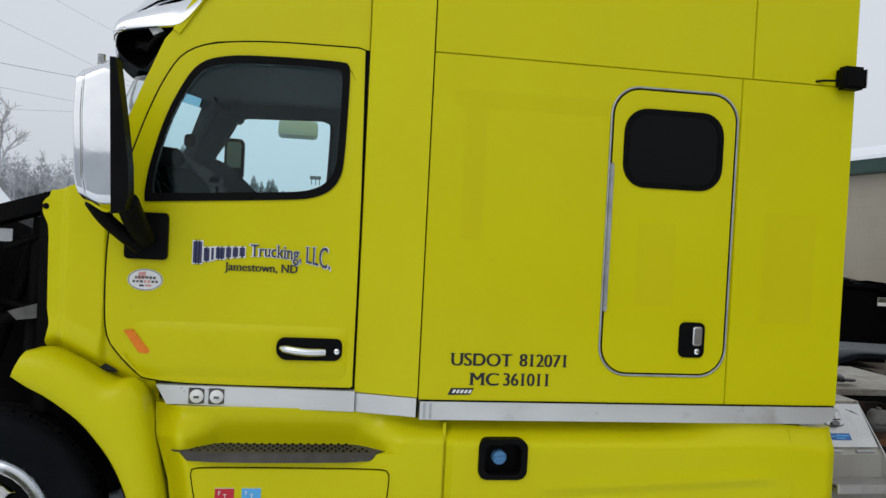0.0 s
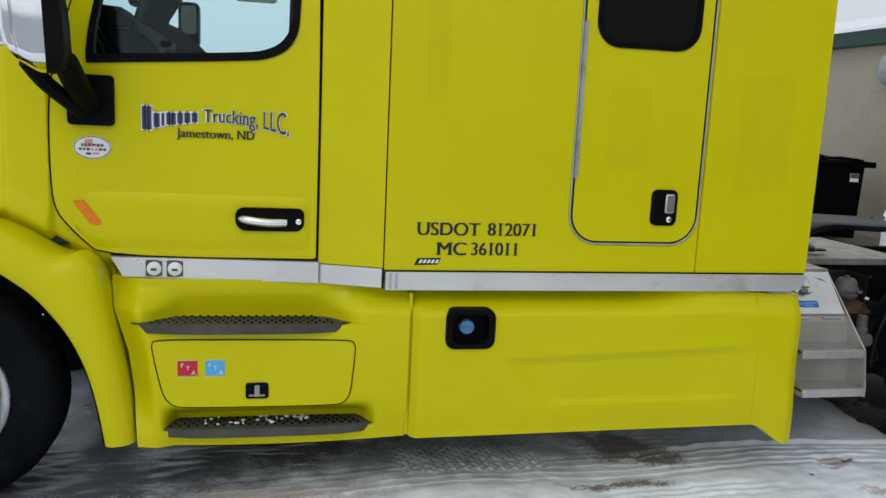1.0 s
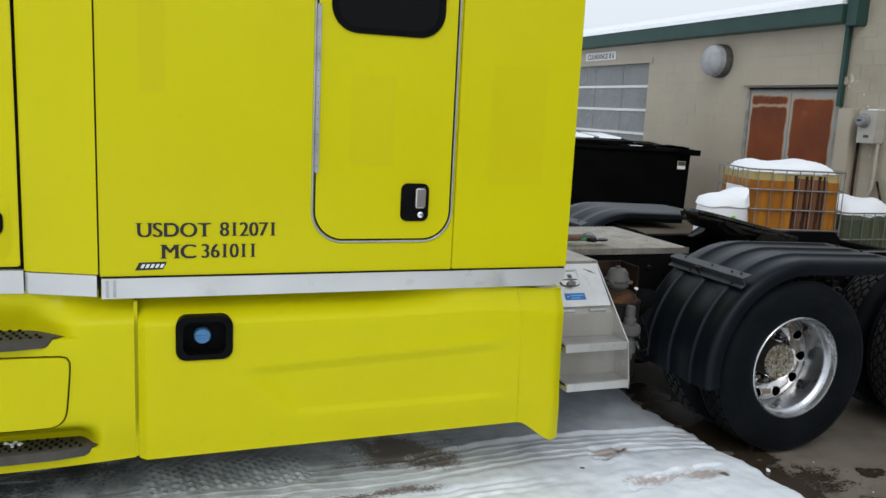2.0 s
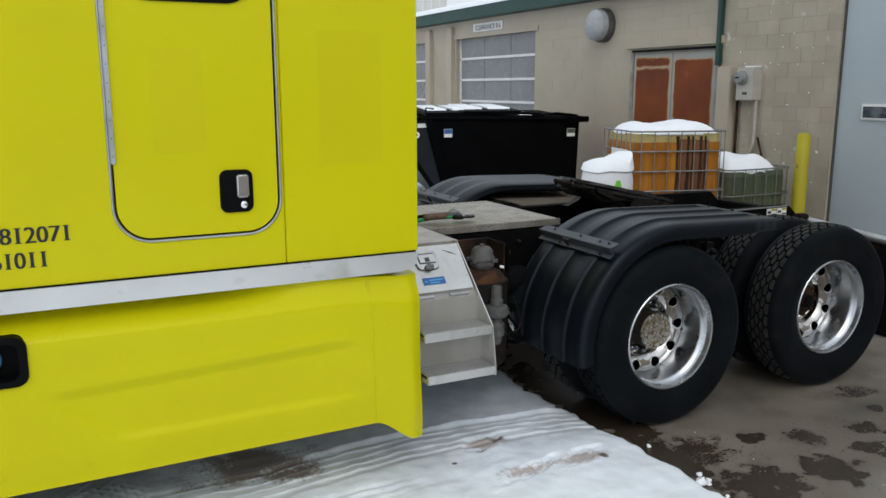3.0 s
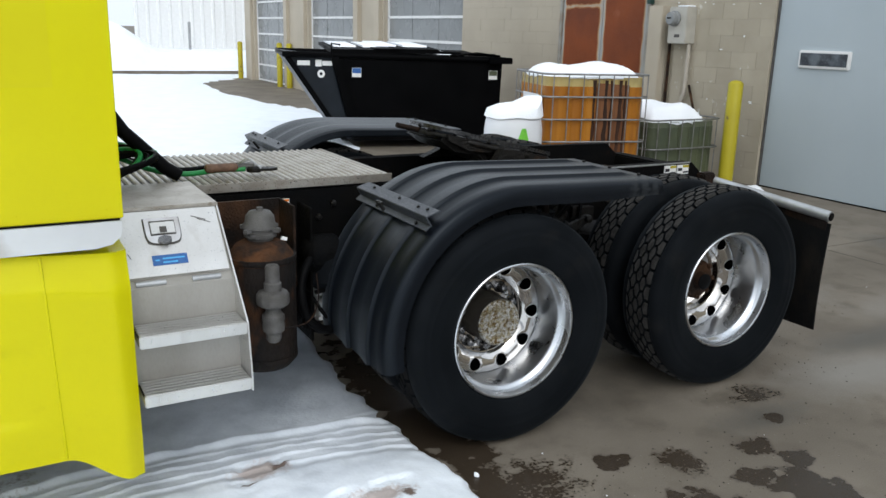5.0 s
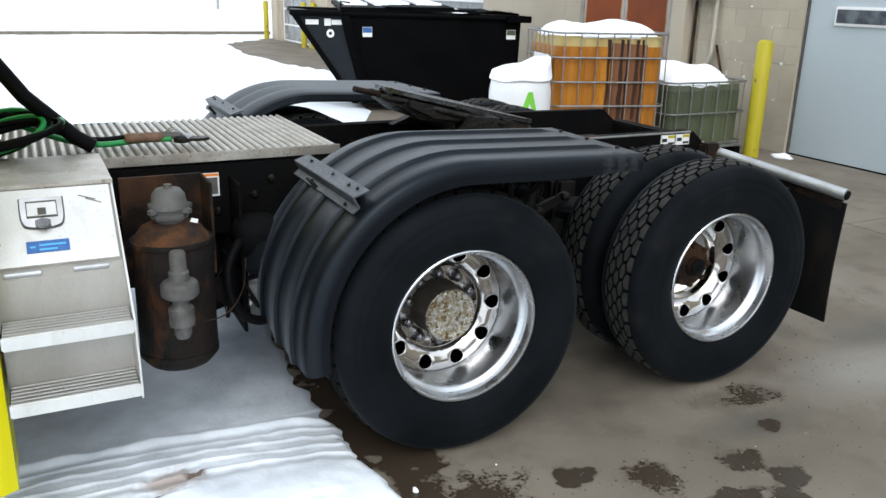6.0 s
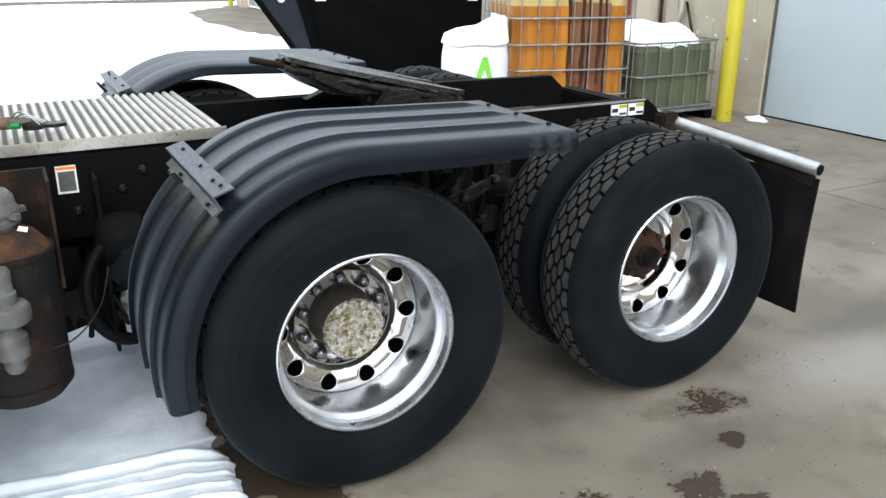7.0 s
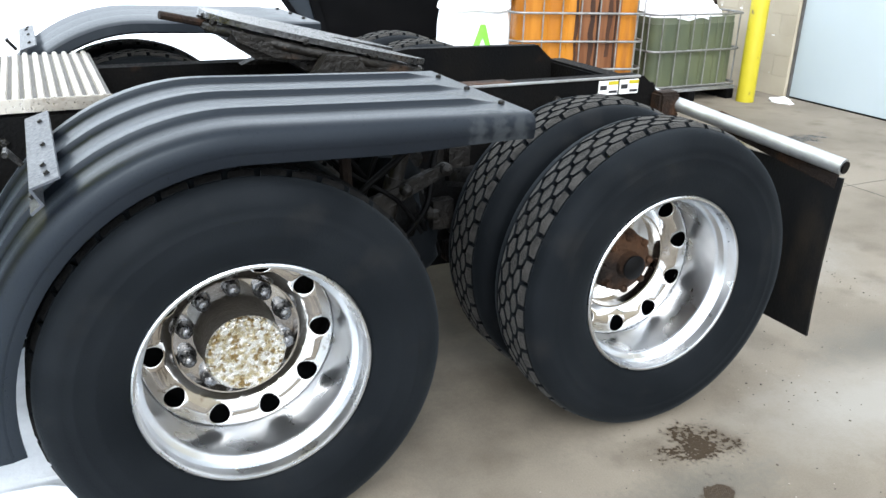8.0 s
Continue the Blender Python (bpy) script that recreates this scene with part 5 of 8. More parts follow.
def tread_blocks(cx, cy, cz):
    """Five rows of six-sided blocks round a tyre, set in a half bond."""
    bm = bmesh.new()
    count, pitch = 42, 2 * math.pi / 42
    saw = lambda u: abs((u % 1.0) - 0.5) * 4 - 1
    edges = (0.058, 0.0908, 0.1236, 0.1564, 0.1892, 0.222)
    for row in range(5):
        for k in range(count):
            u0 = k + 0.5 * (row % 2)
            shape = []
            for side, us in ((0, (0.1, 0.5, 0.9)), (1, (0.9, 0.5, 0.1))):
                b = row + side
                for u in us:
                    flat = b in (0, 5)
                    y = edges[b] + (0 if flat else 0.0065 * saw(u0 + u) * (-1 if b % 2 else 1)) + (0.0058 if side == 0 else -0.0058)
                    slant = 0.02 * (1 if side else -1) * (1 if row % 2 else -1) * (0 if u == 0.5 else 1)
                    shape.append((y, (u0 + u + slant) * pitch, flat))
            ring = []
            for r in (0.492, R_TYRE):
                ring.append([bm.verts.new((cx + (min(r, 0.5085) if flat else r) * math.cos(w), cy + y, cz + (min(r, 0.5085) if flat else r) * math.sin(w))) for y, w, flat in shape])
            bm.faces.new(ring[1])
            for a in range(6):
                b = (a + 1) % 6
                bm.faces.new((ring[0][a], ring[0][b], ring[1][b], ring[1][a]))
    return bm


def worn_tread(cx, cy, cz, on, top):
    """The blocks with dusty tops and blacker flanks."""
    ob = tagged(part("tread", tread_blocks(cx, cy, cz), top, on), kind="stuff")
    ob.data.materials.append(RUBBER)
    for f in ob.data.polygons:
        f.material_index = 0 if len(f.vertices) == 6 else 1


def disc_wheel(cx, cy, cz, deep=True, turn=0.0):
    """A polished disc wheel. deep: a dished drive wheel; otherwise a front wheel whose disc stands out."""
    face = 0.25 if deep else -0.02
    bm = bmesh.new()
    seg = 80
    prof = [(0.281, 0.07), (0.297, 0.042), (0.3015, 0.031), (0.301, 0.0245), (0.297, 0.021), (0.2915, 0.0215), (0.2895, 0.0255), (0.2885, 0.032), (0.2875, 0.066), (0.286, 0.0705), (0.282, 0.0745), (0.271, 0.084), (0.2675, 0.089), (0.2665, 0.098), (0.2662, 0.13), (0.266, 0.16), (0.2658, 0.2), (0.2655, 0.235), (0.263, 0.25)] if deep else \
           [(0.285, 0.06), (0.303, 0.03), (0.306, 0.02), (0.302, 0.014), (0.293, 0.018), (0.284, 0.03), (0.272, 0.026), (0.262, 0.012), (0.252, 0.0)]
    add_lathe(bm, prof, (cx, cy, cz), "y", seg)
    for f in [f for f in bm.faces if len(f.verts) > 4]:
        bm.faces.remove(f)
    rim, bm = bm, bmesh.new()
    # disc with ten round hand holes
    holes, rh, rc = 10, 0.0285, 0.2255 if deep else 0.2
    r_out, r_in = 0.261 if deep else prof[-1][0], 0.174 if deep else 0.142
    def disc_a(r):
        return (0.2245 + 8.0 * (r - 0.236) ** 2) if deep else (0.0 - 0.05 * smoothstep(0.25, 0.2, r))
    for h in range(holes):
        a = 2 * math.pi * (h + turn) / holes
        w = math.pi / holes
        turns = [2 * math.pi * k / 40 for k in range(40)]
        turns += [math.atan2(s * w * rc, q - rc) % (2 * math.pi) for s in (-1, 1) for q in (r_out, r_in)]
        turns.sort()
        n, rings = len(turns), [[] for k in range(6)]
        for t in turns:
            dr, dt = math.cos(t), math.sin(t)
            best = 1e9
            for lim, d in ((r_out - rc, dr), (rc - r_in, -dr)):
                if d > 1e-6:
                    best = min(best, lim / d)
            if abs(dt) > 1e-6:
                best = min(best, w * rc / abs(dt))
            for k, reach in enumerate((rh, rh, rh + 0.003, rh + 0.35 * (best - rh), rh + 0.7 * (best - rh), best)):
                r, v = rc + reach * dr, a + reach * dt / rc
                rings[k].append(bm.verts.new((cx + r * math.cos(v), cy + disc_a(r) + (0.014, 0.0015, 0, 0, 0, 0)[k], cz + r * math.sin(v))))
        for q0, q1 in zip(rings, rings[1:]):
            for k in range(n):
                j = (k + 1) % n
                bm.faces.new((q0[k], q0[j], q1[j], q1[k]))
    seat = disc_a(0.15) + (0.007 if deep else -0.004)
    step = [(0.178, disc_a(0.17) + 0.0015), (0.173, disc_a(0.17) - 0.003), (0.169, disc_a(0.17) - 0.002), (0.165, seat)] if deep else [(0.146, disc_a(0.15) + 0.002), (0.138, seat)]
    add_lathe(bm, step + [(0.09, seat)], (cx, cy, cz), "y", seg)
    if deep:
        add_lathe(bm, [(0.2595, disc_a(0.2595) - 0.0006), (0.2625, disc_a(0.262) - 0.0002), (0.2645, disc_a(0.264) + 0.003), (0.265, disc_a(0.264) + 0.009)], (cx, cy, cz), "y", seg)
        for f in [f for f in bm.faces if len(f.verts) > 4]:
            bm.faces.remove(f)
    bmesh.ops.remove_doubles(bm, verts=bm.verts, dist=0.0003)
    bmesh.ops.recalc_face_normals(bm, faces=bm.faces)
    return rim, bm, seat


def road_wheel(name, cx, cy, cz, kind, label):
    """kind: front, capped (a long hub with a caked cap) or rusty (a short bare hub)."""
    t = part(name, tyre(cx, cy, cz), RUBBER, truck, label, smooth=35)
    worn_tread(cx, cy, cz, t, TREAD if kind == "rusty" else SHADED_TREAD)
    edge, bm, at = disc_wheel(cx, cy, cz, kind != "front", {"capped": 1.0, "rusty": 0.4, "front": 0.1}[kind])
    part("wheel_rim", edge, RIM, t, "brushed bright wheel rim", smooth=40)
    part("wheel_disc", bm, POLISHED, t, "polished dished wheel disc" if kind != "front" else "polished front wheel disc", smooth=40)
    part("brake_drum", lathe([(0.25, at + 0.03), (0.25, at + 0.2), (0.1, at + 0.2)], (cx, cy, cz), "y", 32), FRAME_BLACK, t)
    for k in range(10):
        a = 2 * math.pi * (k + 0.53) / 10
        px, pz = cx + 0.1425 * 0.985 * math.cos(a), cz + 0.1425 * 0.985 * math.sin(a)
        if kind == "rusty":
            if k in (2, 3, 9):
                part("wheel_nut", lathe([(0.014, at + 0.004), (0.014, at - 0.014), (0.008, at - 0.02), (0.0001, at - 0.021)], (px, cy, pz), "y", 8), RUST, t)
        else:
            part("wheel_nut", lathe([(0.026, at + 0.004), (0.026, at - 0.006), (0.0215, at - 0.009), (0.0205, at - 0.036), (0.016, at - 0.046), (0.009, at - 0.051), (0.0001, at - 0.052)], (px, cy, pz), "y", 14), NUT, t, smooth=50)
    if kind == "capped":
        part("hub", lathe([(0.112, at + 0.02), (0.112, at - 0.012), (0.106, at - 0.02), (0.105, at - 0.127)], (cx, cy, cz), "y", 40), HUB_BROWN, t, "long cast hub", smooth=40)
        part("hub_cap", lathe([(0.104, at - 0.125), (0.106, at - 0.133), (0.1, at - 0.143), (0.085, at - 0.1445), (0.08, at - 0.142), (0.05, at - 0.146), (0.0001, at - 0.147)], (cx, cy, cz), "y", 40), HUB_GREASE, t, "hub cap caked with pale grease", smooth=40)
    elif kind == "rusty":
        part("hub", lathe([(0.122, at + 0.02), (0.116, at + 0.004), (0.106, at - 0.01), (0.104, at - 0.05), (0.09, at - 0.06), (0.07, at - 0.066), (0.048, at - 0.07), (0.044, at - 0.097), (0.03, at - 0.104), (0.0001, at - 0.104)], (cx, cy, cz), "y", 32), RUST, t, "bare rusty axle hub", smooth=40)
        part("axle_end", lathe([(0.043, at - 0.09), (0.043, at - 0.106), (0.03, at - 0.114), (0.0001, at - 0.115)], (cx, cy, cz), "y", 24), TRIM_BLACK, t, "black greasy axle end", smooth=40)
        for k in range(8):
            a = 2 * math.pi * k / 8
            part("axle_stud", lathe([(0.014, at - 0.03), (0.014, at - 0.068), (0.008, at - 0.075)], (cx + 0.094 * math.cos(a), cy, cz + 0.094 * math.sin(a)), "y", 8), RUST, t)
    else:
        part("hub", lathe([(0.105, at + 0.01), (0.1, at - 0.05), (0.085, at - 0.075), (0.0001, at - 0.085)], (cx, cy, cz), "y", 32), CAST_GREY, t, smooth=40)
    return t


AX1, AX2, AXF, AZ = 3.682, 5.005, -1.94, 0.516
road_wheel("rear_wheel", AX1 - 0.004, -0.045, AZ, "capped", "drive wheel with black tyre and polished disc")
road_wheel("rear_wheel", AX2 - 0.006, -0.01, AZ, "rusty", "rearmost drive wheel with worn tread")
road_wheel("front_wheel", AXF, 0.14, AZ, "front", "front wheel under the yellow arch")
for ax in (AX1, AX2):
    for y in (0.335, 2 * MID - 0.28, 2 * MID - 0.615):
        t = part("inner_tyre" if y < 1 else "far_tyre", tyre(ax, y, AZ), RUBBER, truck, smooth=35)
        worn_tread(ax, y, AZ, t, TREAD)
        part("inner_wheel_disc", lathe([(0.3, 0.03), (0.3, 0.25), (0.285, 0.2), (0.26, 0.14), (0.1, 0.13)], (ax, y, AZ), "y", 36), FRAME_BLACK, t, "black painted steel disc", smooth=40)
    part("axle", lathe([(0.09, 0.3), (0.1, 0.5), (0.1, 0.95), (0.22, 1.05), (0.22, 1.4), (0.1, 1.5), (0.1, 2.1)], (ax, 0, AZ), "y", 20), GREASE, truck, smooth=50)
t = part("far_tyre", tyre(AXF, 2 * MID - 0.42, AZ), RUBBER, truck, smooth=35)

# frame rails
for y0 in (0.79, 1.57):
    side = prism([(-2.9, 0.74), (5.3, 0.74), (5.62, 0.8), (5.66, 0.86), (5.46, 1.03), (-2.9, 1.03)], "y", y0, y0 + 0.08, 0.006)
    rail = part("frame_rail", side, FRAME_BLACK, truck, "black steel frame rail", smooth=40)
    out = y0 - 0.004 if y0 < 1 else y0 + 0.084
    for k in range(26):
        x = 2.2 + k * 0.125 + 0.03 * math.sin(k * 2.1)
        z = 0.84 + 0.12 * ((k * 7) % 3) / 2
        part("frame_bolt", lathe([(0.016, 0.006), (0.016, -0.012), (0.009, -0.02)], (x, out, z), "y", 6), GREASE, rail)
for x in (2.4, 3.3, 4.35, 5.55):
    part("cross_member", box(x - 0.05, x + 0.05, 0.87, 1.57, 0.8, 0.98, 0.01), FRAME_BLACK, truck)
part("rail_plate", prism([(4.55, 0.86), (5.58, 0.86), (5.6, 0.9), (5.42, 1.052), (4.75, 1.06), (4.5, 1.02)], "y", 1.52, 1.568, 0.004), FRAME_BLACK, truck)
part("rail_top_plate", box(4.35, 4.86, 0.795, 0.87, 1.03, 1.036, 0.003), RUST, truck)
# thin pale strip modelled in place of the highlight on the rail's top edge
part("rail_edge_strip", box(4.2, 5.44, 0.784, 0.794, 1.026, 1.035, 0.002), GALVANISED, truck, "pale strip standing for the highlight on the rail edge")
for x in (5.285, 5.385):
    lab = part("warning_label", box(x - 0.045, x + 0.045, 0.784, 0.791, 0.965, 1.02, 0), WHITE_PAINT, truck, "small white and yellow warning label")
    part("label_band", box(x - 0.002, x + 0.045, 0.7825, 0.786, 1.004, 1.018, 0), SAFETY_YELLOW, lab)
    part("label_print", box(x - 0.04, x - 0.008, 0.7825, 0.786, 0.985, 1.003, 0), INK, lab)
    part("label_print", box(x + 0.002, x + 0.04, 0.7815, 0.786, 0.972, 0.982, 0), INK, lab)
lab = part("warning_label", box(2.898, 2.962, 0.782, 0.79, 0.902, 0.996, 0), WHITE_PAINT, truck, "weathered label with orange heading")
part("label_band", box(2.9, 2.96, 0.7805, 0.784, 0.984, 0.994, 0), ORANGE, lab)
part("label_print", box(2.904, 2.956, 0.7805, 0.784, 0.91, 0.978, 0), CAST_GREY, lab)

# half fenders over the first drive axle
def fender_line(n_arc=26, n_flat=18):
    out = []
    for k in range(n_arc + 1):
        a = radians(188 - (188 - 88) * k / n_arc)
        out.append((AX1 + 0.625 * math.cos(a), AZ + 0.632 * math.sin(a)))
    x0, z0 = out[-1]
    for k in range(1, n_flat + 1):
        u = k / n_flat
        out.append((x0 + (4.435 - x0) * u, z0 + (1.125 - z0) * u))
    return out


def half_fender():
    """Ribbed sheet with a rolled outer edge."""
    line = fender_line()
    bm = bmesh.new()
    ys = [-0.03, -0.034, -0.03, -0.018, 0.004, 0.04]
    hs = [-0.085, -0.05, -0.022, -0.006, 0.0, 0.0]
    for c in (0.12, 0.325, 0.53):
        ys += [c - 0.018, c - 0.011, c - 0.004, c + 0.012, c + 0.09]
        hs += [0.0, 0.003, 0.015, 0.0155, 0.003]
    ys += [0.635, 0.65, 0.655]
    hs += [0.0, -0.008, -0.04]
    ys += [q if k else q - 0.008 for k, q in enumerate(reversed(ys[1:]))] + [-0.022]
    hs += [q - 0.008 for q in reversed(hs[1:])] + [-0.085]
    rows = []
    for i, (x, z) in enumerate(line):
        p, q = line[max(i - 1, 0)], line[min(i + 1, len(line) - 1)]
        n = Vector((-(q[1] - p[1]), 0, q[0] - p[0])).normalized()
        ribs = smoothstep(len(line) - 2.2, len(line) - 4.0, i)
        lip = 1 - 0.22 * smoothstep(len(line) - 12, len(line) - 1, i)
        rows.append([bm.verts.new((x + n.x * h * (ribs if 0 < h else lip) + 0.02 * y * smoothstep(4.3, 4.43, x), y, z + n.z * h * (ribs if 0 < h else lip))) for y, h in zip(ys, hs)])
    for a, b in zip(rows, rows[1:]):
        for k in range(len(ys)):
            j = (k + 1) % len(ys)
            bm.faces.new((a[k], a[j], b[j], b[k]))
    bm.faces.new(rows[0])
    bm.faces.new(rows[-1])
    return bm


BRACKET = ((-0.05, -0.002), (-0.05, 0.004), (-0.022, 0.004), (-0.016, 0.04), (-0.012, 0.043), (0.046, 0.022), (0.046, 0.017), (-0.01, 0.037), (-0.017, -0.002))


def bracket_at(deg):
    """A raised channel with a bolted foot strip across the fender, and its bolts."""
    a = radians(deg)
    n, u = Vector((math.cos(a), 0, math.sin(a))), Vector((math.sin(a), 0, -math.cos(a)))
    c = Vector((AX1, 0, AZ)) + n * 0.652
    bm = bmesh.new()
    vs = []
    for y in (-0.01, 0.66):
        vs.append([bm.verts.new(c + Vector((0, y, 0)) + u * du + n * dn) for du, dn in BRACKET])
    for i in range(len(BRACKET)):
        j = (i + 1) % len(BRACKET)
        bm.faces.new((vs[0][i], vs[0][j], vs[1][j], vs[1][i]))
    bm.faces.new(vs[0])
    bm.faces.new(vs[1])
    bolts = bmesh.new()
    for y, sh, up in ((0.05, 0.025, 0.026), (0.12, 0.02, 0.028), (0.3, 0.025, 0.026), (0.55, 0.025, 0.026), (0.08, -0.038, 0.003), (0.45, -0.038, 0.003)):
        p = c + u * sh + n * up + Vector((0, y, 0))
        add_tube(bolts, [p, p + n * 0.01], 0.0065, 6)
    tab = c + u * -0.05 + n * 0.02 + Vector((0, 0.34, 0))
    add_tube(bolts, [tab, tab + n * 0.05, tab + n * 0.05 + Vector((0, -0.05, 0))], 0.008, 6)
    return bm, bolts


for far_side in (0, 1):
    put = (lambda q: raised(mirrored(q))) if far_side else (lambda q: q)
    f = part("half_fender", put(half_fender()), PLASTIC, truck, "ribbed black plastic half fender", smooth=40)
    b, bolts = bracket_at(128.5)
    br = part("fender_bracket", put(b), DARK_STEEL, f, "grey angle bracket", smooth=40)
    tagged(part("bracket_bolts", put(bolts), GREASE, f), kind="stuff")
    tips = bmesh.new()
    for y in (0.1, 0.31, 0.51):
        add_lathe(tips, [(0.009, 0.0), (0.009, 0.007), (0.005, 0.01)], (4.402 + 0.02 * y, y, 1.1265), "z", 8)
    tagged(part("fender_bolts", put(tips), GREASE, f), kind="stuff")
    if not far_side:
        part("fender_strut", put(tube([(4.02, 0.25, 0.7), (4.02, 0.3, 1.1)], 0.018, 8)), RUST, f)

# mud flap on its hanger
hanger = part("flap_hanger", tube([(5.57, 0.86, 0.93), (5.6, 0.74, 0.918), (5.716, 0.012, 0.837)], [0.036, 0.029, 0.029], 20), GALVANISED, truck, "galvanised mud flap tube", smooth=50)
part("tube_mouth", tube([(5.7165, 0.01, 0.8367), (5.7175, 0.004, 0.836)], 0.022, 16), TRIM_BLACK, hanger)
part("hanger_clamp", box(5.5, 5.6, 0.72, 0.79, 0.86, 0.97, 0.01), RUST, hanger)
part("hanger_strap", prism([(0.02, 0.76), (0.6, 0.84), (0.6, 0.91), (0.02, 0.835)], "x", 5.7, 5.712, 0.002), RUST, hanger)
flap = relief([0.0, 0.15, 0.3, 0.45, 0.6], list(np.linspace(0.2, 0.8, 7)), lambda x, z: 0.0, 0.01)
for v in flap.verts:
    y, z, thick = v.co.x, v.co.z, v.co.y
    v.co = Vector((5.705 + thick - 0.02 * math.sin(z * 4) - 0.02 * y, y, z))
part("mud_flap", flap, FLAP, hanger, "black rubber mud flap", smooth=50)
part("far_mud_flap", box(5.69, 5.7, 2 * MID - 0.6, 2 * MID, 0.2, 0.85, 0.003), RUBBER, truck)

# fifth wheel, tipped back
def tip(x, y, z):
    """A place on the tilted plate: x along it from its pivot, y across, z above."""
    c, s_ = math.cos(radians(13)), math.sin(radians(13))
    return (4.235 + x * c + z * s_, MID + y, 1.168 - x * s_ + z * c)


def tipped(bm):
    for v in bm.verts:
        v.co = Vector(tip(*v.co))
    return bm


PLATE = [(-0.44, -0.13), (-0.4, -0.24), (-0.3, -0.34), (-0.1, -0.39), (0.12, -0.38), (0.36, -0.3), (0.43, -0.2), (0.2, -0.06), (0.1, -0.05), (0.06, 0.0), (0.1, 0.05), (0.2, 0.06), (0.43, 0.2), (0.36, 0.3), (0.12, 0.38), (-0.1, 0.39), (-0.3, 0.34), (-0.4, 0.24), (-0.44, 0.13)]
PLATE = [(0.94 * x + 0.008 * noise.noise((x * 23, y * 23, 1)), y * 0.7 + 0.008 * noise.noise((x * 23, y * 23, 6))) for x, y in resample(PLATE, 80)]
fifth = part("fifth_wheel", tipped(prism(PLATE, "z", -0.008, 0.012, 0.003)), PLATE_STEEL, truck, "greasy fifth wheel plate tipped back", smooth=40)
for y in (-0.24, -0.1, 0.1, 0.24):
    part("plate_web", tipped(prism([(-0.36, -0.02), (0.32, -0.02), (0.28, -0.05), (0.08, -0.085), (-0.05, -0.06), (-0.2, -0.08), (-0.34, -0.05)], "y", y - 0.012, y + 0.012, 0.004)), GREASE, fifth)
part("plate_casting", tipped(prism([(-0.34, -0.02), (0.34, -0.02), (0.3, -0.07), (0.12, -0.14), (-0.02, -0.13), (-0.12, -0.09), (-0.26, -0.1), (-0.36, -0.06)], "y", -0.2, 0.2, 0.015)), GREASE, fifth, "heavy greasy casting under the plate", smooth=35)
part("plate_lip", tipped(tube([(x * 0.97, y * 0.97, -0.034 + 0.008 * noise.noise((x * 9, y * 9, 2))) for x, y in PLATE], 0.016, 8, True)), GREASE, fifth, smooth=60)
part("release_handle", tube([tip(-0.4, -0.02, -0.03), tip(-0.56, -0.06, -0.03)], 0.014), RUST, fifth)
for y in (MID - 0.3, MID + 0.3):
    part("pivot_bracket", prism([(4.02, 1.03), (4.42, 1.03), (4.34, 1.07), (4.29, 1.14), (4.18, 1.15), (4.12, 1.07)], "y", y - 0.03, y + 0.03, 0.012), GREASE, fifth, smooth=40)
crust = bmesh.new()
rnd = random.Random(8)
for k in range(40):
    x, y = rnd.choice(PLATE)
    s = rnd.uniform(0.004, 0.011)
    m = Matrix.LocRotScale((x * 0.99, y * 0.99, rnd.uniform(-0.03, 0.008)), None, (s * 1.6, s, s * rnd.uniform(0.5, 1.4)))
    bmesh.ops.create_icosphere(crust, subdivisions=1, radius=1.0, matrix=m)
tagged(part("grease_crust", tipped(crust), GREASE, fifth, "ragged crust of old grease"), kind="stuff")

# suspension clutter between the axles
part("walking_beam", prism([(3.72, 0.4), (4.92, 0.4), (4.97, 0.62), (4.55, 0.7), (4.45, 0.98), (4.1, 0.98), (4.02, 0.7), (3.7, 0.62)], "y", 0.7, 0.78, 0.01), FRAME_BLACK, truck, "dark cast suspension beam", smooth=40)
bits = bmesh.new()
rnd = random.Random(31)
for k in range(46):
    x, z = rnd.uniform(3.9, 4.6), rnd.uniform(0.45, 1.0)
    y, s = rnd.uniform(0.6, 0.7), rnd.uniform(0.012, 0.045)
    if k % 2:
        add_lathe(bits, [(s * 0.7, 0.0), (s, 0.01), (s, s), (s * 0.5, s * 1.4)], (x, y, z), rnd.choice("xyz"), 10)
    else:
        add_box(bits, x - s, x + s, y - s * 0.6, y + s * 0.6, z - s * rnd.uniform(0.4, 1.6), z + s)
tagged(part("suspension_fitting", bits, GREASE, truck, "greasy brackets, bolts and fittings"), kind="stuff")
shock = part("shock_absorber", tube([(4.3, 0.5, 0.95), (4.22, 0.5, 0.66)], 0.026, 12), GREASE, truck, "grimy shock absorber", smooth=60)
part("shock_sleeve", tube([(4.265, 0.5, 0.82), (4.215, 0.5, 0.64)], 0.034, 12), GREASE, shock, smooth=60)
part("shock_eye", lathe([(0.018, -0.03), (0.036, -0.028), (0.036, 0.028), (0.018, 0.03)], (4.205, 0.5, 0.61), "y", 14), GREASE, shock, smooth=50)
lever = part("slack_lever", prism([(4.13, 0.74), (4.17, 0.77), (4.42, 0.86), (4.44, 0.83), (4.2, 0.72), (4.15, 0.7)], "y", 0.46, 0.485, 0.004), GREASE, truck, "grimy brake lever", smooth=40)
for x, z in ((4.155, 0.735), (4.42, 0.845), (4.28, 0.79)):
    part("lever_pin", lathe([(0.02, 0.01), (0.02, -0.02), (0.012, -0.028), (0.0001, -0.03)], (x, 0.46, z), "y", 10), GREASE, lever, smooth=40)
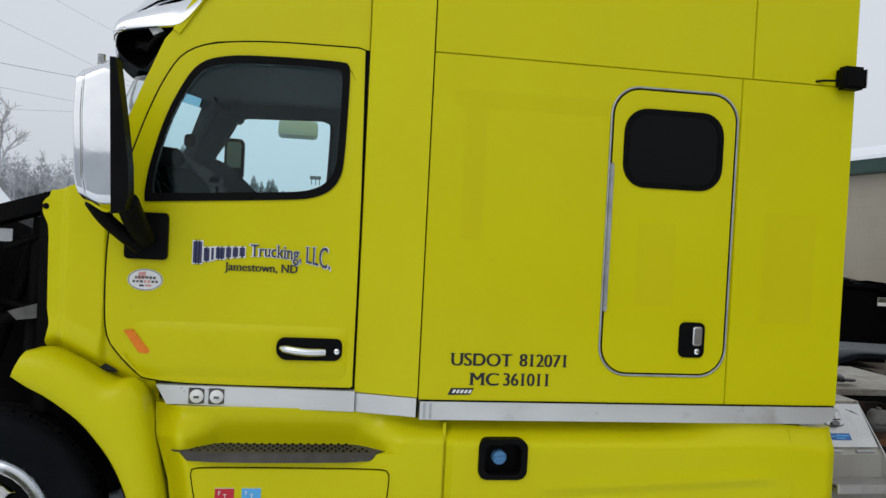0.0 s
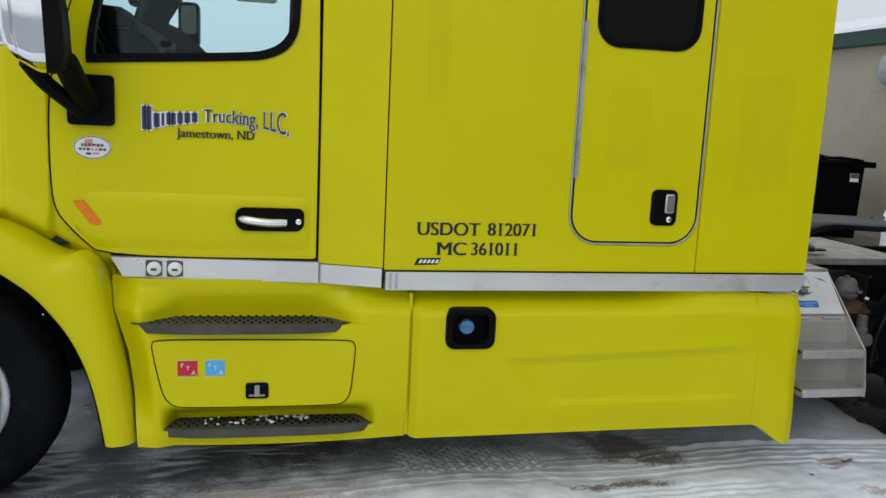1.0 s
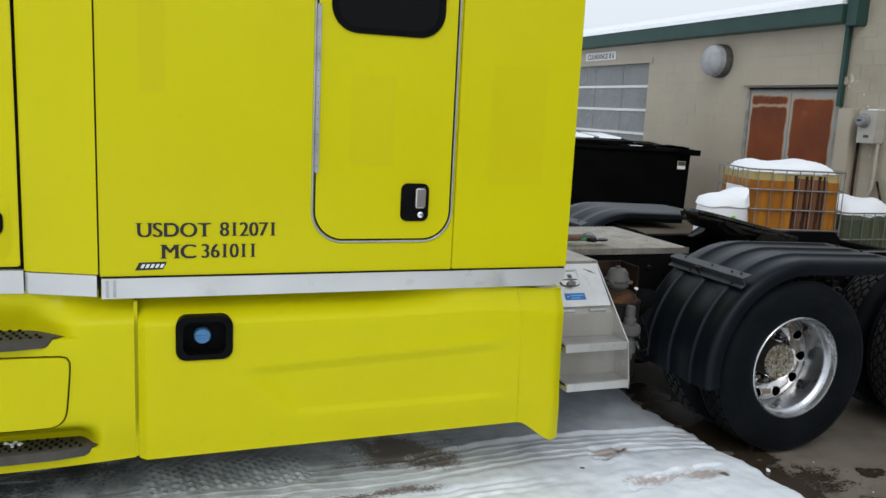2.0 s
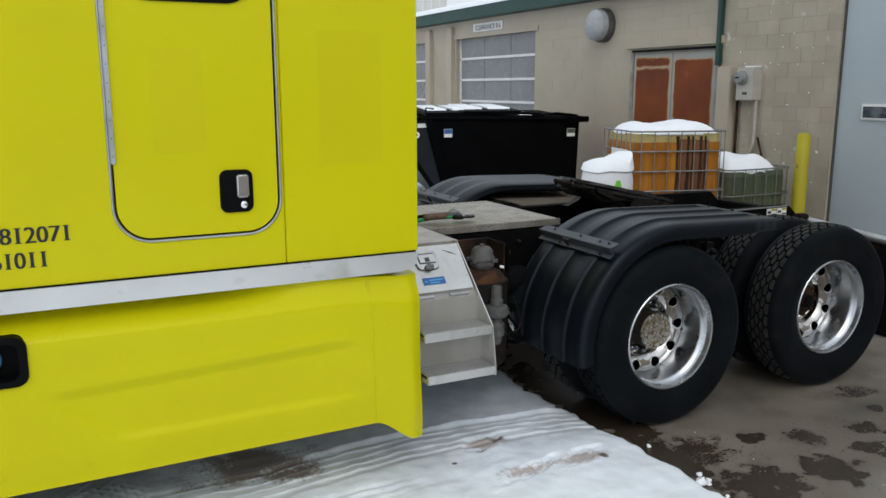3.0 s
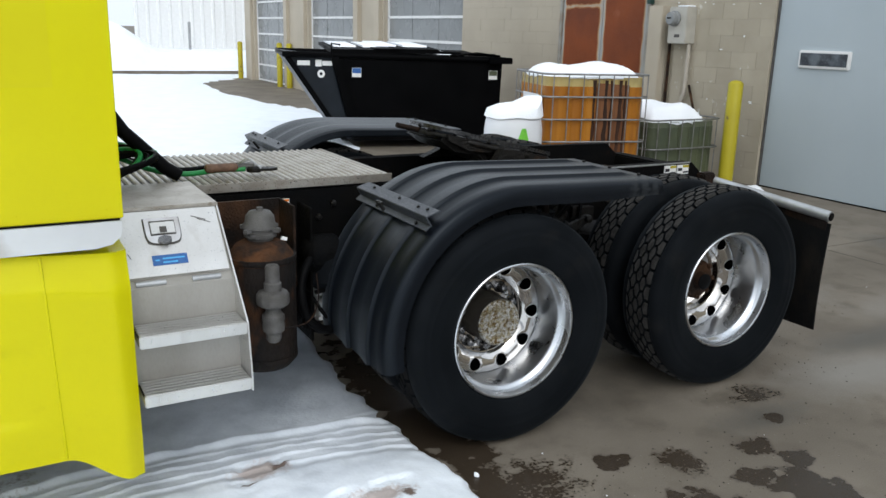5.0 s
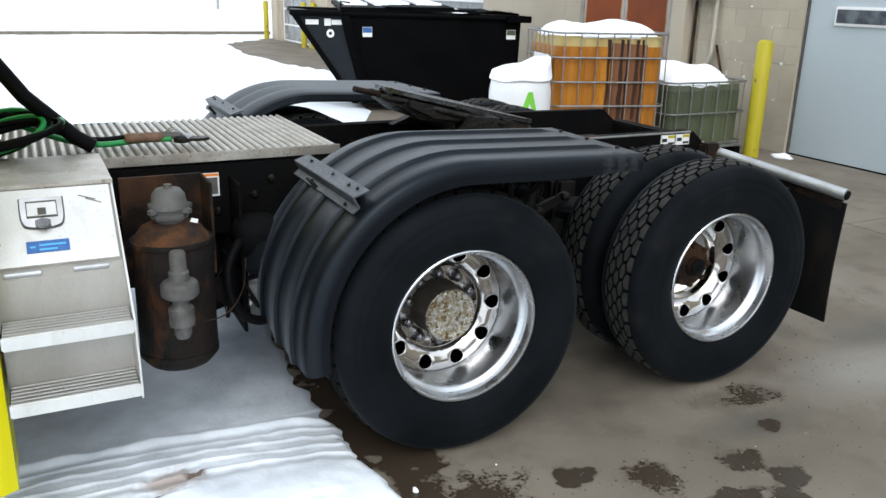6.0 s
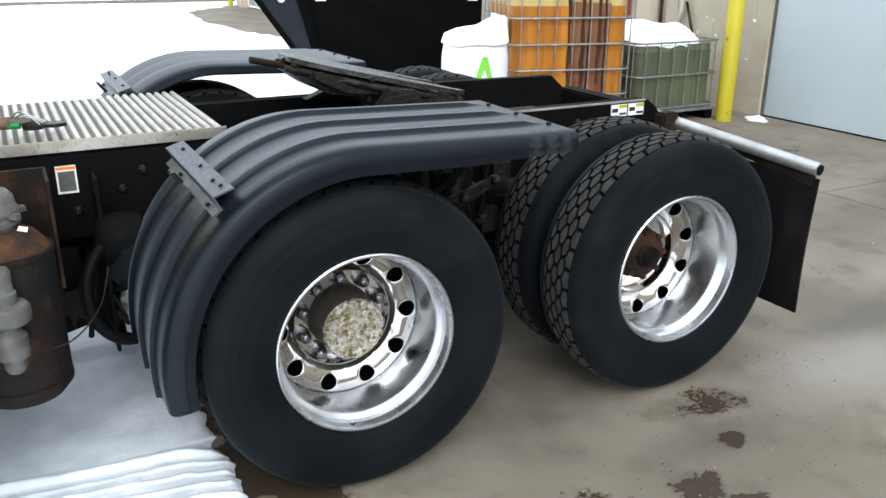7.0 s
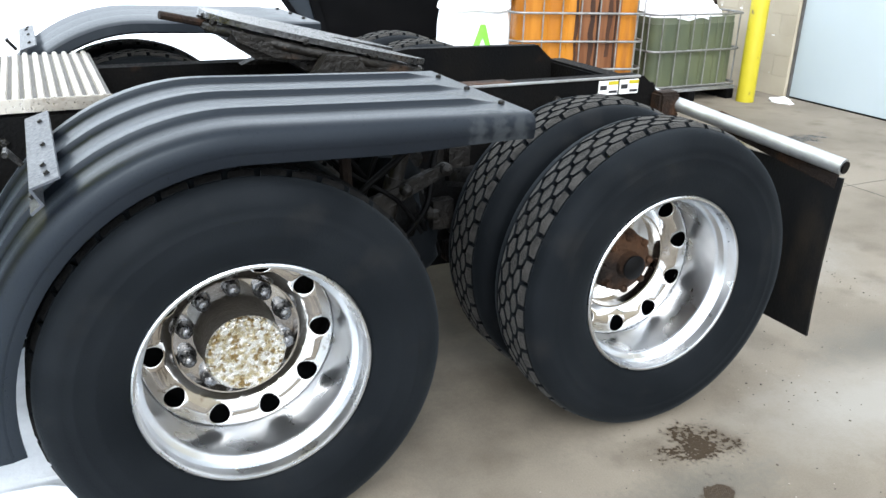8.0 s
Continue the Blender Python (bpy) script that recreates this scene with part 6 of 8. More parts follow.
for points, r in ((((4.42, 0.6, 1.0), (4.3, 0.46, 0.93), (4.1, 0.44, 0.78), (4.05, 0.46, 0.62)), 0.011), (((4.35, 0.62, 1.02), (4.2, 0.5, 0.9), (4.13, 0.46, 0.7), (4.2, 0.5, 0.55)), 0.008),
                  (((4.5, 0.6, 0.98), (4.4, 0.5, 0.88), (4.36, 0.47, 0.72), (4.28, 0.5, 0.6)), 0.01), (((4.02, 0.6, 0.95), (4.1, 0.48, 0.86), (4.25, 0.45, 0.76), (4.36, 0.5, 0.62)), 0.007)):
    part("air_hose", tube(curve_through([Vector(q) for q in points], 8), r, 8), TRIM_BLACK, truck, "grimy air hose", smooth=60)
for x, y, z, r, h in ((4.3, 0.66, 0.62, 0.12, 0.24), (3.1, 0.66, 0.6, 0.1, 0.2), (4.42, 0.7, 0.42, 0.09, 0.2)):
    part("air_spring", lathe([(r * 0.7, 0), (r, 0.04), (r * 0.9, h * 0.4), (r, h * 0.7), (r * 0.6, h)], (x, y, z), "z", 24), RUBBER, truck, smooth=50)
for x0, z0, x1, z1, r in ((3.75, 0.5, 4.45, 0.72, 0.035), (4.1, 0.75, 4.28, 0.4, 0.028), (4.35, 0.85, 4.5, 0.45, 0.03)):
    part("suspension_rod", tube([(x0, 0.68, z0), ((x0 + x1) / 2, 0.66, (z0 + z1) / 2), (x1, 0.7, z1)], r, 10), FRAME_BLACK, truck, smooth=60)
part("brake_chamber", lathe([(0.05, 0), (0.085, 0.03), (0.09, 0.09), (0.085, 0.15), (0.04, 0.18)], (4.2, 0.6, 0.66), "x", 20), FRAME_BLACK, truck, smooth=50)
part("brake_chamber", lathe([(0.05, 0), (0.085, 0.03), (0.09, 0.09), (0.085, 0.15), (0.04, 0.18)], (2.98, 0.66, 0.76), "x", 20), FRAME_BLACK, truck, smooth=50)
rnd = random.Random(11)
for k in range(9):
    a = Vector((rnd.uniform(3.95, 4.5), 0.74, rnd.uniform(0.85, 1.0)))
    b = Vector((rnd.uniform(4.0, 4.5), rnd.uniform(0.6, 0.72), rnd.uniform(0.45, 0.6)))
    m = a.lerp(b, 0.5) + Vector((rnd.uniform(-0.12, 0.12), rnd.uniform(-0.14, 0.0), rnd.uniform(-0.08, 0.05)))
    part("air_hose", tube(curve_through([a, m, b], 7), rnd.uniform(0.006, 0.013), 6), rnd.choice([TRIM_BLACK, GREASE]), truck, smooth=60)
for k in range(5):
    a = Vector((rnd.uniform(2.95, 3.1), 0.76, rnd.uniform(0.65, 0.85)))
    b = Vector((rnd.uniform(2.9, 3.15), rnd.uniform(0.55, 0.7), rnd.uniform(0.45, 0.6)))
    m = a.lerp(b, 0.5) + Vector((rnd.uniform(-0.15, 0.1), rnd.uniform(-0.14, -0.04), rnd.uniform(-0.12, 0.02)))
    part("air_hose", tube(curve_through([a, m, b], 7), rnd.uniform(0.006, 0.014), 6), TRIM_BLACK, truck, smooth=60)
part("hose_fitting", box(3.02, 3.07, 0.64, 0.68, 0.69, 0.71, 0.006), CAST_GREY, truck)

# aluminium box steps behind the fairing
SX0, SX1 = 2.165, 2.535
SIDE = [(0.8, 1.085), (0.34, 1.085), (0.145, 0.88), (0.115, 0.86), (0.1, 0.724), (-0.035, 0.724), (-0.035, 0.704), (0.07, 0.704), (0.06, 0.529), (-0.07, 0.529), (-0.07, 0.506), (0.8, 0.506)]
steps_box = part("box_steps", prism(SIDE, "x", SX0, SX1 - 0.012, 0.004), DULL_SHADED_ALUMINIUM, truck, "bright aluminium tool box with two steps", smooth=40)
part("side_sheet", prism([(0.36, 1.09), (0.335, 1.09), (-0.04, 0.742), (-0.075, 0.55), (-0.075, 0.5), (0.36, 0.5)], "x", SX1 - 0.012, SX1 - 0.006, 0.001), ALUMINIUM, steps_box)
lid_n = Vector((0, -0.205, 0.195)).normalized()
lid_u = Vector((0, 0.195, 0.205)).normalized()
L0 = Vector((0, 0.145, 0.88))


def on_lid(x, u, n):
    return Vector((x, 0, 0)) + L0 + lid_u * u + lid_n * n


def lid_plate(outline, n0, n1):
    bm = bmesh.new()
    low = [bm.verts.new(on_lid(x, u, n0)) for x, u in outline]
    high = [bm.verts.new(on_lid(x, u, n1)) for x, u in outline]
    bm.faces.new(low)
    bm.faces.new(high)
    for i in range(len(outline)):
        j = (i + 1) % len(outline)
        bm.faces.new((low[i], low[j], high[j], high[i]))
    return bevelled(bm, min(0.004, (n1 - n0) * 0.3))


lid = part("box_lid", lid_plate([(SX0, 0.005), (SX1 - 0.02, 0.005), (SX1 - 0.02, 0.27), (SX0, 0.27)], 0.0, 0.016), ALUMINIUM, steps_box, "sloping lid with latch", smooth=40)
LX = 2.312
o = [(LX - 0.06, 0.15), (LX - 0.042, 0.128), (LX + 0.042, 0.128), (LX + 0.06, 0.15), (LX + 0.06, 0.232), (LX - 0.06, 0.232)]
i_ = [(LX - 0.044, 0.162), (LX + 0.044, 0.162), (LX + 0.044, 0.22), (LX - 0.044, 0.22)]
part("latch_gasket", lid_plate(rounded([(LX + (x - LX) * 1.07, 0.172 + (u - 0.172) * 1.08) for x, u in o]), 0.0155, 0.0185), CAST_GREY, lid)
latch = part("latch", lid_plate(rounded(o), 0.016, 0.026), POLISHED, lid, "chrome paddle latch", smooth=40)
part("latch_well", lid_plate(i_, 0.026, 0.028), CAST_GREY, latch)
part("latch_paddle", lid_plate([(LX - 0.041, 0.165), (LX + 0.041, 0.165), (LX + 0.041, 0.211), (LX - 0.041, 0.211)], 0.028, 0.033), ALUMINIUM, latch)
part("latch_socket", lid_plate([(LX - 0.012, 0.168), (LX + 0.012, 0.168), (LX + 0.012, 0.192), (LX - 0.012, 0.192)], 0.033, 0.0345), CAST_GREY, latch)
part("latch_lock", lid_plate(rounded([(LX - 0.022, 0.13), (LX, 0.12), (LX + 0.022, 0.13), (LX + 0.022, 0.146), (LX, 0.156), (LX - 0.022, 0.146)]), 0.026, 0.038), NUT, latch)
for x0, x1, u in ((2.42, 2.47, 0.235), (2.44, 2.485, 0.222), (2.18, 2.188, 0.1)):
    part("lid_scratch", lid_plate([(x0, u), (x1, u - 0.02), (x1 + 0.002, u - 0.017), (x0 + 0.002, u + 0.003)], 0.0158, 0.0166), CAST_GREY, lid)
plate = part("name_plate", lid_plate([(2.258, 0.045), (2.378, 0.045), (2.378, 0.085), (2.258, 0.085)], 0.016, 0.018), BLUE_PLATE, lid, "small blue plate with pale bars")
for x0, x1, u in ((2.293, 2.368, 0.07), (2.268, 2.283, 0.065), (2.293, 2.343, 0.055)):
    part("plate_bar", lid_plate([(x0, u - 0.003), (x1, u - 0.003), (x1, u + 0.003), (x0, u + 0.003)], 0.018, 0.0186), SKY_INK, plate)
for x in (2.24, 2.43):
    part("lid_hinge", tube([(x - 0.05, 0.13, 0.872), (x + 0.05, 0.13, 0.872)], 0.011, 8), GALVANISED, lid, smooth=60)
for y0, y1, z in ((-0.035, 0.1, 0.726), (-0.07, 0.06, 0.531)):
    tread = part("step_tread", box(SX0, SX1 - 0.013, y0 + 0.012, y1, z, z + 0.006, 0.001), GREASE, steps_box, "ribbed step", smooth=40)
    part("step_lip", box(SX0, SX1 - 0.011, y0 - 0.006, y0 + 0.012, z - 0.026, z + 0.018, 0.004), ALUMINIUM, tread, "bright step lip", smooth=40)
    for k in range(5):
        y = y0 + 0.021 + k * 0.0235
        part("tread_rib", box(SX0 + 0.004, SX1 - 0.014, y, y + 0.0105, z + 0.005, z + 0.017, 0.002), ALUMINIUM, tread)
part("box_top", box(SX0, SX1 - 0.005, 0.33, 0.8, 1.085, 1.1, 0.003), TREAD_PLATE, steps_box, "dull top sheet")

# ribbed catwalk
deck_bm = bmesh.new()
add_box(deck_bm, 2.19, 3.48, 0.805, 1.7, 1.045, 1.071)
deck = part("catwalk", bevelled(deck_bm, 0.004), STEP_GREY, truck, "ribbed aluminium catwalk with worn edges", smooth=40)
for k in range(38):
    x = 2.199 + k * 0.0337
    part("deck_rib", prism([(x, 1.07), (x + 0.004, 1.078), (x + 0.009, 1.0805), (x + 0.014, 1.0805), (x + 0.019, 1.078), (x + 0.023, 1.07)], "y", 0.807, 1.698, 0.0), TREAD_PLATE, deck)

# filter canister and its valve
plate = part("canister_bracket", prism([(2.57, 0.62), (2.86, 0.62), (2.86, 1.04), (2.57, 1.04)], "y", 0.6, 0.615, 0.004), RUST, truck, "rusty bracket plate", smooth=40)
part("bracket_flange", box(2.855, 2.865, 0.42, 0.615, 0.7, 1.04, 0.002), RUST, plate)
can = part("air_canister", lathe([(0.05, 0.39), (0.11, 0.4), (0.137, 0.43), (0.137, 0.84), (0.125, 0.865), (0.1, 0.9), (0.06, 0.92)], (2.71, 0.4, 0), "z", 40), CAN_RUST, truck, "black canister streaked with orange rust", smooth=45)
part("canister_band", lathe([(0.14, 0.84), (0.142, 0.85), (0.14, 0.862)], (2.71, 0.4, 0), "z", 40, False), CAN_RUST, can)
part("canister_shoulder", lathe([(0.1385, 0.838), (0.1275, 0.866), (0.102, 0.902), (0.062, 0.922)], (2.71, 0.4, 0), "z", 40), ORANGE_RUST, can, "orange rusted shoulder", smooth=45)
part("canister_foot", lathe([(0.112, 0.396), (0.139, 0.428), (0.139, 0.45)], (2.71, 0.4, 0), "z", 40), CAN_RUST, can, smooth=45)
part("canister_cap", lathe([(0.05, 0.91), (0.052, 0.932), (0.064, 0.936), (0.066, 0.95), (0.056, 0.956), (0.056, 0.966), (0.068, 0.97), (0.068, 0.982), (0.06, 0.99), (0.056, 1.018), (0.042, 1.036), (0.015, 1.04), (0.013, 1.052), (0.0001, 1.054)], (2.71, 0.4, 0), "z", 28), CAST_GREY, can, "grey cast cap", smooth=45)
for a in (0.4, 2.3, 3.7, 5.5):
    part("cap_ear", prism([(-0.012, 0.0), (0.012, 0.0), (0.009, 0.026), (-0.009, 0.026)], "z", 0.958, 0.974, 0.004), CAST_GREY, can).matrix_basis = pose(2.71 + 0.06 * math.cos(a), 0.4 + 0.06 * math.sin(a), 0, 0, 0, math.degrees(a) - 90)
valve = part("drain_valve", lathe([(0.022, 0.55), (0.03, 0.565), (0.03, 0.592), (0.042, 0.597), (0.044, 0.62), (0.041, 0.63), (0.044, 0.64), (0.043, 0.66), (0.034, 0.668), (0.03, 0.676), (0.03, 0.69), (0.05, 0.698), (0.062, 0.708), (0.064, 0.72), (0.063, 0.745), (0.056, 0.755), (0.034, 0.76), (0.034, 0.79), (0.028, 0.795), (0.027, 0.855), (0.022, 0.862), (0.0001, 0.863)], (2.7, 0.225, 0), "z", 28), CAST_GREY, can, "grey valve body with flange", smooth=40)
part("valve_line", tube(curve_through([(2.73, 0.22, 0.6), (2.85, 0.25, 0.6), (2.95, 0.4, 0.63), (3.0, 0.55, 0.7)], 6), 0.0026, 6), RUST, can)
part("clamp_tag", prism([(2.762, 0.938), (2.786, 0.93), (2.79, 0.943), (2.768, 0.95)], "y", 0.302, 0.306, 0.001), WHITE_PAINT, can, "bright clamp tag")
flake = random.Random(17)
ragged = [(2.84, 0.62)] + [(2.84 + 0.012 * k, 0.5 + flake.uniform(-0.05, 0.05)) for k in range(8)] + [(2.93, 0.62)]
part("rust_scale", prism(ragged, "y", 0.6, 0.606, 0.0), RUST, plate, "ragged rusted lower edge")
part("gear_housing", lathe([(0.12, 0.0), (0.17, 0.05), (0.17, 0.3), (0.12, 0.36)], (2.95, 0.95, 0.62), "x", 24), FRAME_BLACK, truck, smooth=50)

# air lines behind the sleeper
part("air_line_boom", tube([(2.17, 0.95, 1.58), (2.2, 0.95, 1.45), (2.3, 0.95, 1.3), (2.46, 0.95, 1.14), (2.52, 0.95, 1.1)], 0.03, 12), TRIM_BLACK, truck, "black hose boot sloping to the deck", smooth=60)
for k, (mm, r) in enumerate(((GREEN_LINE, 0.011), (TRIM_BLACK, 0.013), (GREEN_LINE, 0.011), (TRIM_BLACK, 0.012))):
    pts = []
    for q in range(64):
        a = q * 0.24 + 1.3 * k
        wide = 0.15 + 0.022 * math.sin(1.7 * k + 0.11 * q) + 0.012 * k
        pts.append((2.19 + wide * math.cos(a) + 0.0008 * q, 0.96 + 0.1 * math.sin(a) - 0.03 * k, 1.165 + (0.062 - 0.008 * k) * math.sin(a + 0.5 + 0.2 * k) + 0.012 * math.sin(0.31 * q + k)))
    part("coiled_air_line", tube(pts, r, 6), mm, truck, "green and black coiled air line", smooth=60)
for mm, dy, dz in ((GREEN_LINE, 0.0, 0.0), (TRIM_BLACK, 0.04, 0.012)):
    part("air_line", tube(curve_through([(2.25, 0.98 + dy, 1.2), (2.42, 1.02 + dy, 1.12 + dz), (2.55, 0.98 + dy, 1.1 + dz), (2.7, 1.0 + dy, 1.105 + dz), (2.82, 0.97 + dy, 1.11 + dz)], 8), 0.012, 8), mm, truck, smooth=60)
part("hose_grip", lathe([(0.012, 0.0), (0.02, 0.006), (0.021, 0.03), (0.019, 0.07), (0.021, 0.13), (0.017, 0.145), (0.011, 0.15)], (2.64, 0.985, 1.118), "x", 14), material("brown_grip", (0.17, 0.1, 0.065), 0.6, 0.0, (0.09, 0.05, 0.033), 40, 0.8, 0.3, 200), truck, "brown hose grip", smooth=60)
gland = part("gladhand", lathe([(0.012, -0.012), (0.034, -0.01), (0.036, 0.006), (0.028, 0.014), (0.016, 0.016), (0.0001, 0.017)], (2.86, 0.97, 1.105), "z", 18), GREASE, truck, "grimy air coupling", smooth=50)
part("coupling_neck", tube(curve_through([(2.78, 0.985, 1.118), (2.82, 0.98, 1.122), (2.86, 0.97, 1.118)], 5), 0.014, 10), CAST_GREY, gland, smooth=60)
part("coupling_tongue", prism([(2.87, 0.945), (2.93, 0.93), (2.965, 0.95), (2.955, 0.99), (2.9, 1.0), (2.87, 0.99)], "z", 1.1, 1.112, 0.004), GREASE, gland, smooth=40)
for k in range(4):
    part("coupling_wire", tube(curve_through([(2.79 + 0.01 * k, 0.99, 1.13), (2.83 + 0.012 * k, 0.95 + 0.02 * k, 1.16 - 0.012 * k), (2.88 + 0.01 * k, 0.93 + 0.02 * k, 1.115)], 6), 0.003, 6), GALVANISED, gland, smooth=60)

# open engine bay ahead of the cowl
part("firewall", box(-1.76, -1.7, 0.25, 2 * MID - 0.25, 1.0, 2.02, 0.01), FRAME_BLACK, truck)
part("bay_block", prism([(-3.0, 0.8), (-1.76, 0.8), (-1.76, 1.75), (-2.1, 1.9), (-2.9, 1.7)], "y", 0.8, 1.7, 0.05), FRAME_BLACK, truck, "dark engine", smooth=40)
part("hood_strut_housing", prism([(-2.3, 1.84), (-1.72, 2.03), (-1.71, 1.95), (-2.3, 1.76)], "y", 0.3, 0.55, 0.01), FRAME_BLACK, truck)
for x, z, x2, z2, y, r in ((-2.2, 1.3, -1.75, 1.5, 0.42, 0.03), (-2.3, 1.55, -1.74, 1.42, 0.5, 0.022), (-1.82, 1.15, -1.8, 1.9, 0.4, 0.04), (-2.1, 1.0, -1.85, 1.85, 0.55, 0.035), (-1.95, 1.75, -1.72, 1.85, 0.38, 0.02)):
    part("engine_pipe", tube([(x, y, z), (x2, y + 0.03, z2)], r, 10), FRAME_BLACK, truck, smooth=60)
part("bay_label", box(-2.02, -1.915, 0.375, 0.38, 1.78, 1.84, 0), GALVANISED, truck, "pale bay label")
part("bay_bracket", prism([(-1.9, 1.46), (-1.7, 1.52), (-1.7, 1.44), (-1.86, 1.42)], "y", 0.3, 0.4, 0.01), CAST_GREY, truck)
part("air_cleaner", lathe([(0.1, 0), (0.14, 0.03), (0.14, 0.32), (0.1, 0.35)], (-2.15, 0.45, 1.35), "z", 24), FRAME_BLACK, truck, smooth=50)

# far side and driveline under the truck, mostly unseen, added to block light
part("far_tank_fairing", box(0.14, 2.15, 2 * MID - 0.06, 2 * MID, 0.33, 1.05, 0.03, 3), YELLOW, truck, smooth=40)
part("far_step_fairing", box(-1.15, 0.12, 2 * MID - 0.08, 2 * MID, 0.33, 1.07, 0.03, 3), YELLOW, truck, smooth=40)
part("fuel_tank", lathe([(0.28, 0.2), (0.3, 0.23), (0.3, 1.75), (0.28, 1.8)], (0.15, 2 * MID - 0.42, 0.72), "x", 32), ALUMINIUM, truck, smooth=40)
part("far_battery_box", box(2.2, 2.75, 1.75, 2.36, 0.45, 0.98, 0.02), FRAME_BLACK, truck, "plain black box added on the far side to block light")
part("gearbox", prism([(-1.7, 0.5), (0.9, 0.55), (1.6, 0.62), (1.6, 0.95), (0.9, 1.05), (-1.7, 1.05)], "y", 0.95, 1.5, 0.06, 3), FRAME_BLACK, truck, "dark gearbox", smooth=40)
part("driveshaft", tube([(1.5, MID, 0.75), (3.45, MID, 0.58)], 0.06, 14), FRAME_BLACK, truck, smooth=60)
part("driveshaft", tube([(3.8, MID, 0.6), (4.8, MID, 0.56)], 0.055, 14), FRAME_BLACK, truck, smooth=60)
for y in (0.98, 1.46):
    part("air_tank", lathe([(0.06, 0.0), (0.12, 0.05), (0.12, 0.7), (0.06, 0.75)], (2.35, y, 0.66), "x", 20), FRAME_BLACK, truck, smooth=50)
part("frame_bracket", prism([(2.85, 0.44), (2.93, 0.46), (2.94, 0.62), (2.92, 0.74), (2.85, 0.74)], "y", 0.68, 0.7, 0.004), FRAME_BLACK, truck, "black frame bracket")
# unseen panel across the frame, added to keep light from passing under the truck
part("splash_panel", box(3.0, 3.012, 0.62, 1.82, 0.36, 0.98, 0.003), FRAME_BLACK, truck, "black panel added to block light under the frame")
part("large_hose", tube(curve_through([(3.08, 0.7, 0.74), (2.99, 0.6, 0.75), (2.93, 0.55, 0.66), (2.94, 0.52, 0.53), (3.02, 0.52, 0.45), (3.14, 0.56, 0.44)], 8), 0.02, 10), TRIM_BLACK, truck, "thick black hose loop", smooth=60)
hoop = [(3.115 + 0.185 * math.cos(a), 0.69, 0.555 + 0.185 * math.sin(a)) for a in np.linspace(0, 2 * math.pi, 40, endpoint=False)]
part("spring_hoop", tube(hoop, 0.013, 8, True), TRIM_BLACK, truck, "black rubber hoop round a suspension part", smooth=60)
part("hoop_web", prism([(2.945, 0.62), (2.96, 0.47), (3.0, 0.4), (3.045, 0.385), (3.03, 0.55), (3.015, 0.7)], "y", 0.695, 0.705, 0.0), FRAME_BLACK, truck)
foil = relief(list(np.linspace(3.02, 3.2, 16)), list(np.linspace(0.41, 0.71, 22)), lambda x, z: 0.73 + 0.03 * noise.noise((x * 16, 0, z * 16)) + 0.012 * noise.noise((x * 45, 3, z * 45)), 0.006)
part("crumpled_shield", foil, ALUMINIUM, truck, "crumpled bright heat shield", smooth=25)
part("catwalk_edge", box(2.19, 3.482, 0.797, 0.806, 1.04, 1.079, 0.002), TREAD_PLATE, deck, "pale folded edge")

# ---- the workshop building: its long wall faces the yard at x = WX ----
WX, DX = 10.1, 10.16
wall_east = root("wall_east", "beige painted block wall with doors", "wall", kind="structure")


def wall_piece(y0, y1, z0, z1, mat=WALL_PAINT, face=WX, name="wall_core"):
    return part(name, box(face + 0.0025, face + 0.3, y0, y1, z0, z1, 0.0), mat, wall_east)


# tall block section with the meter, then the lower painted section
wall_piece(4.15, 6.16, 0, 5.6, BLOCK_PAINT)
wall_piece(6.16, 11.43, 0, 3.6)
wall_piece(11.43, 15.0, 3.02, 3.6)
wall_piece(15.0, 16.6, 0, 3.6)
wall_piece(16.6, 20.0, 3.02, 3.6)
wall_piece(20.0, 21.9, 0, 3.6)
wall_piece(21.9, 25.2, 3.02, 3.6)
wall_piece(25.2, 26.3, 0, 3.6)
wall_piece(-14, 0.3, 0, 5.6, BLOCK_PAINT)
wall_piece(0.3, 4.15, 4.0, 5.6, BLOCK_PAINT)
part("wall_core", box(10.4, 18, 26.0, 26.28, 0, 3.6, 0), WALL_PAINT, wall_east)
for y in (15.08, 16.3, 20.1, 21.6, 25.3):
    part("pilaster", box(WX - 0.1, WX + 0.04, y, y + 0.28, 0, 3.3, 0.01), WALL_PAINT, wall_east)
part("door_head", box(WX - 0.02, WX + 0.05, 11.3, 15.3, 3.02, 3.12, 0.005), WALL_PAINT, wall_east)
roof = root("roof", "low snowy roof with dark green fascia", "roof", kind="structure")
part("fascia", box(WX - 0.25, WX + 0.1, 6.18, 26.4, 3.42, 3.68, 0.01), GREEN_TRIM, roof, "dark green metal fascia")
part("fascia", box(WX - 0.2, WX + 0.1, 5.95, 6.17, 3.36, 3.9, 0.01), GREEN_TRIM, roof)
slope = bmesh.new()
add_prism(slope, [(WX - 0.27, 3.68), (WX - 0.24, 3.76), (WX + 6.0, 5.1), (WX + 6.0, 3.68)], "y", 6.2, 26.45)
part("roof_snow", bevelled(slope, 0.04), FRESH_SNOW, roof, "snow on the roof")
part("downspout", box(WX - 0.09, WX - 0.015, 6.175, 6.26, 2.2, 3.42, 0.008), GREEN_TRIM, roof, "dark green downspout")
part("tall_roof_edge", box(WX - 0.1, WX + 8, -14, 6.16, 5.6, 5.8, 0.01), GREEN_TRIM, roof)

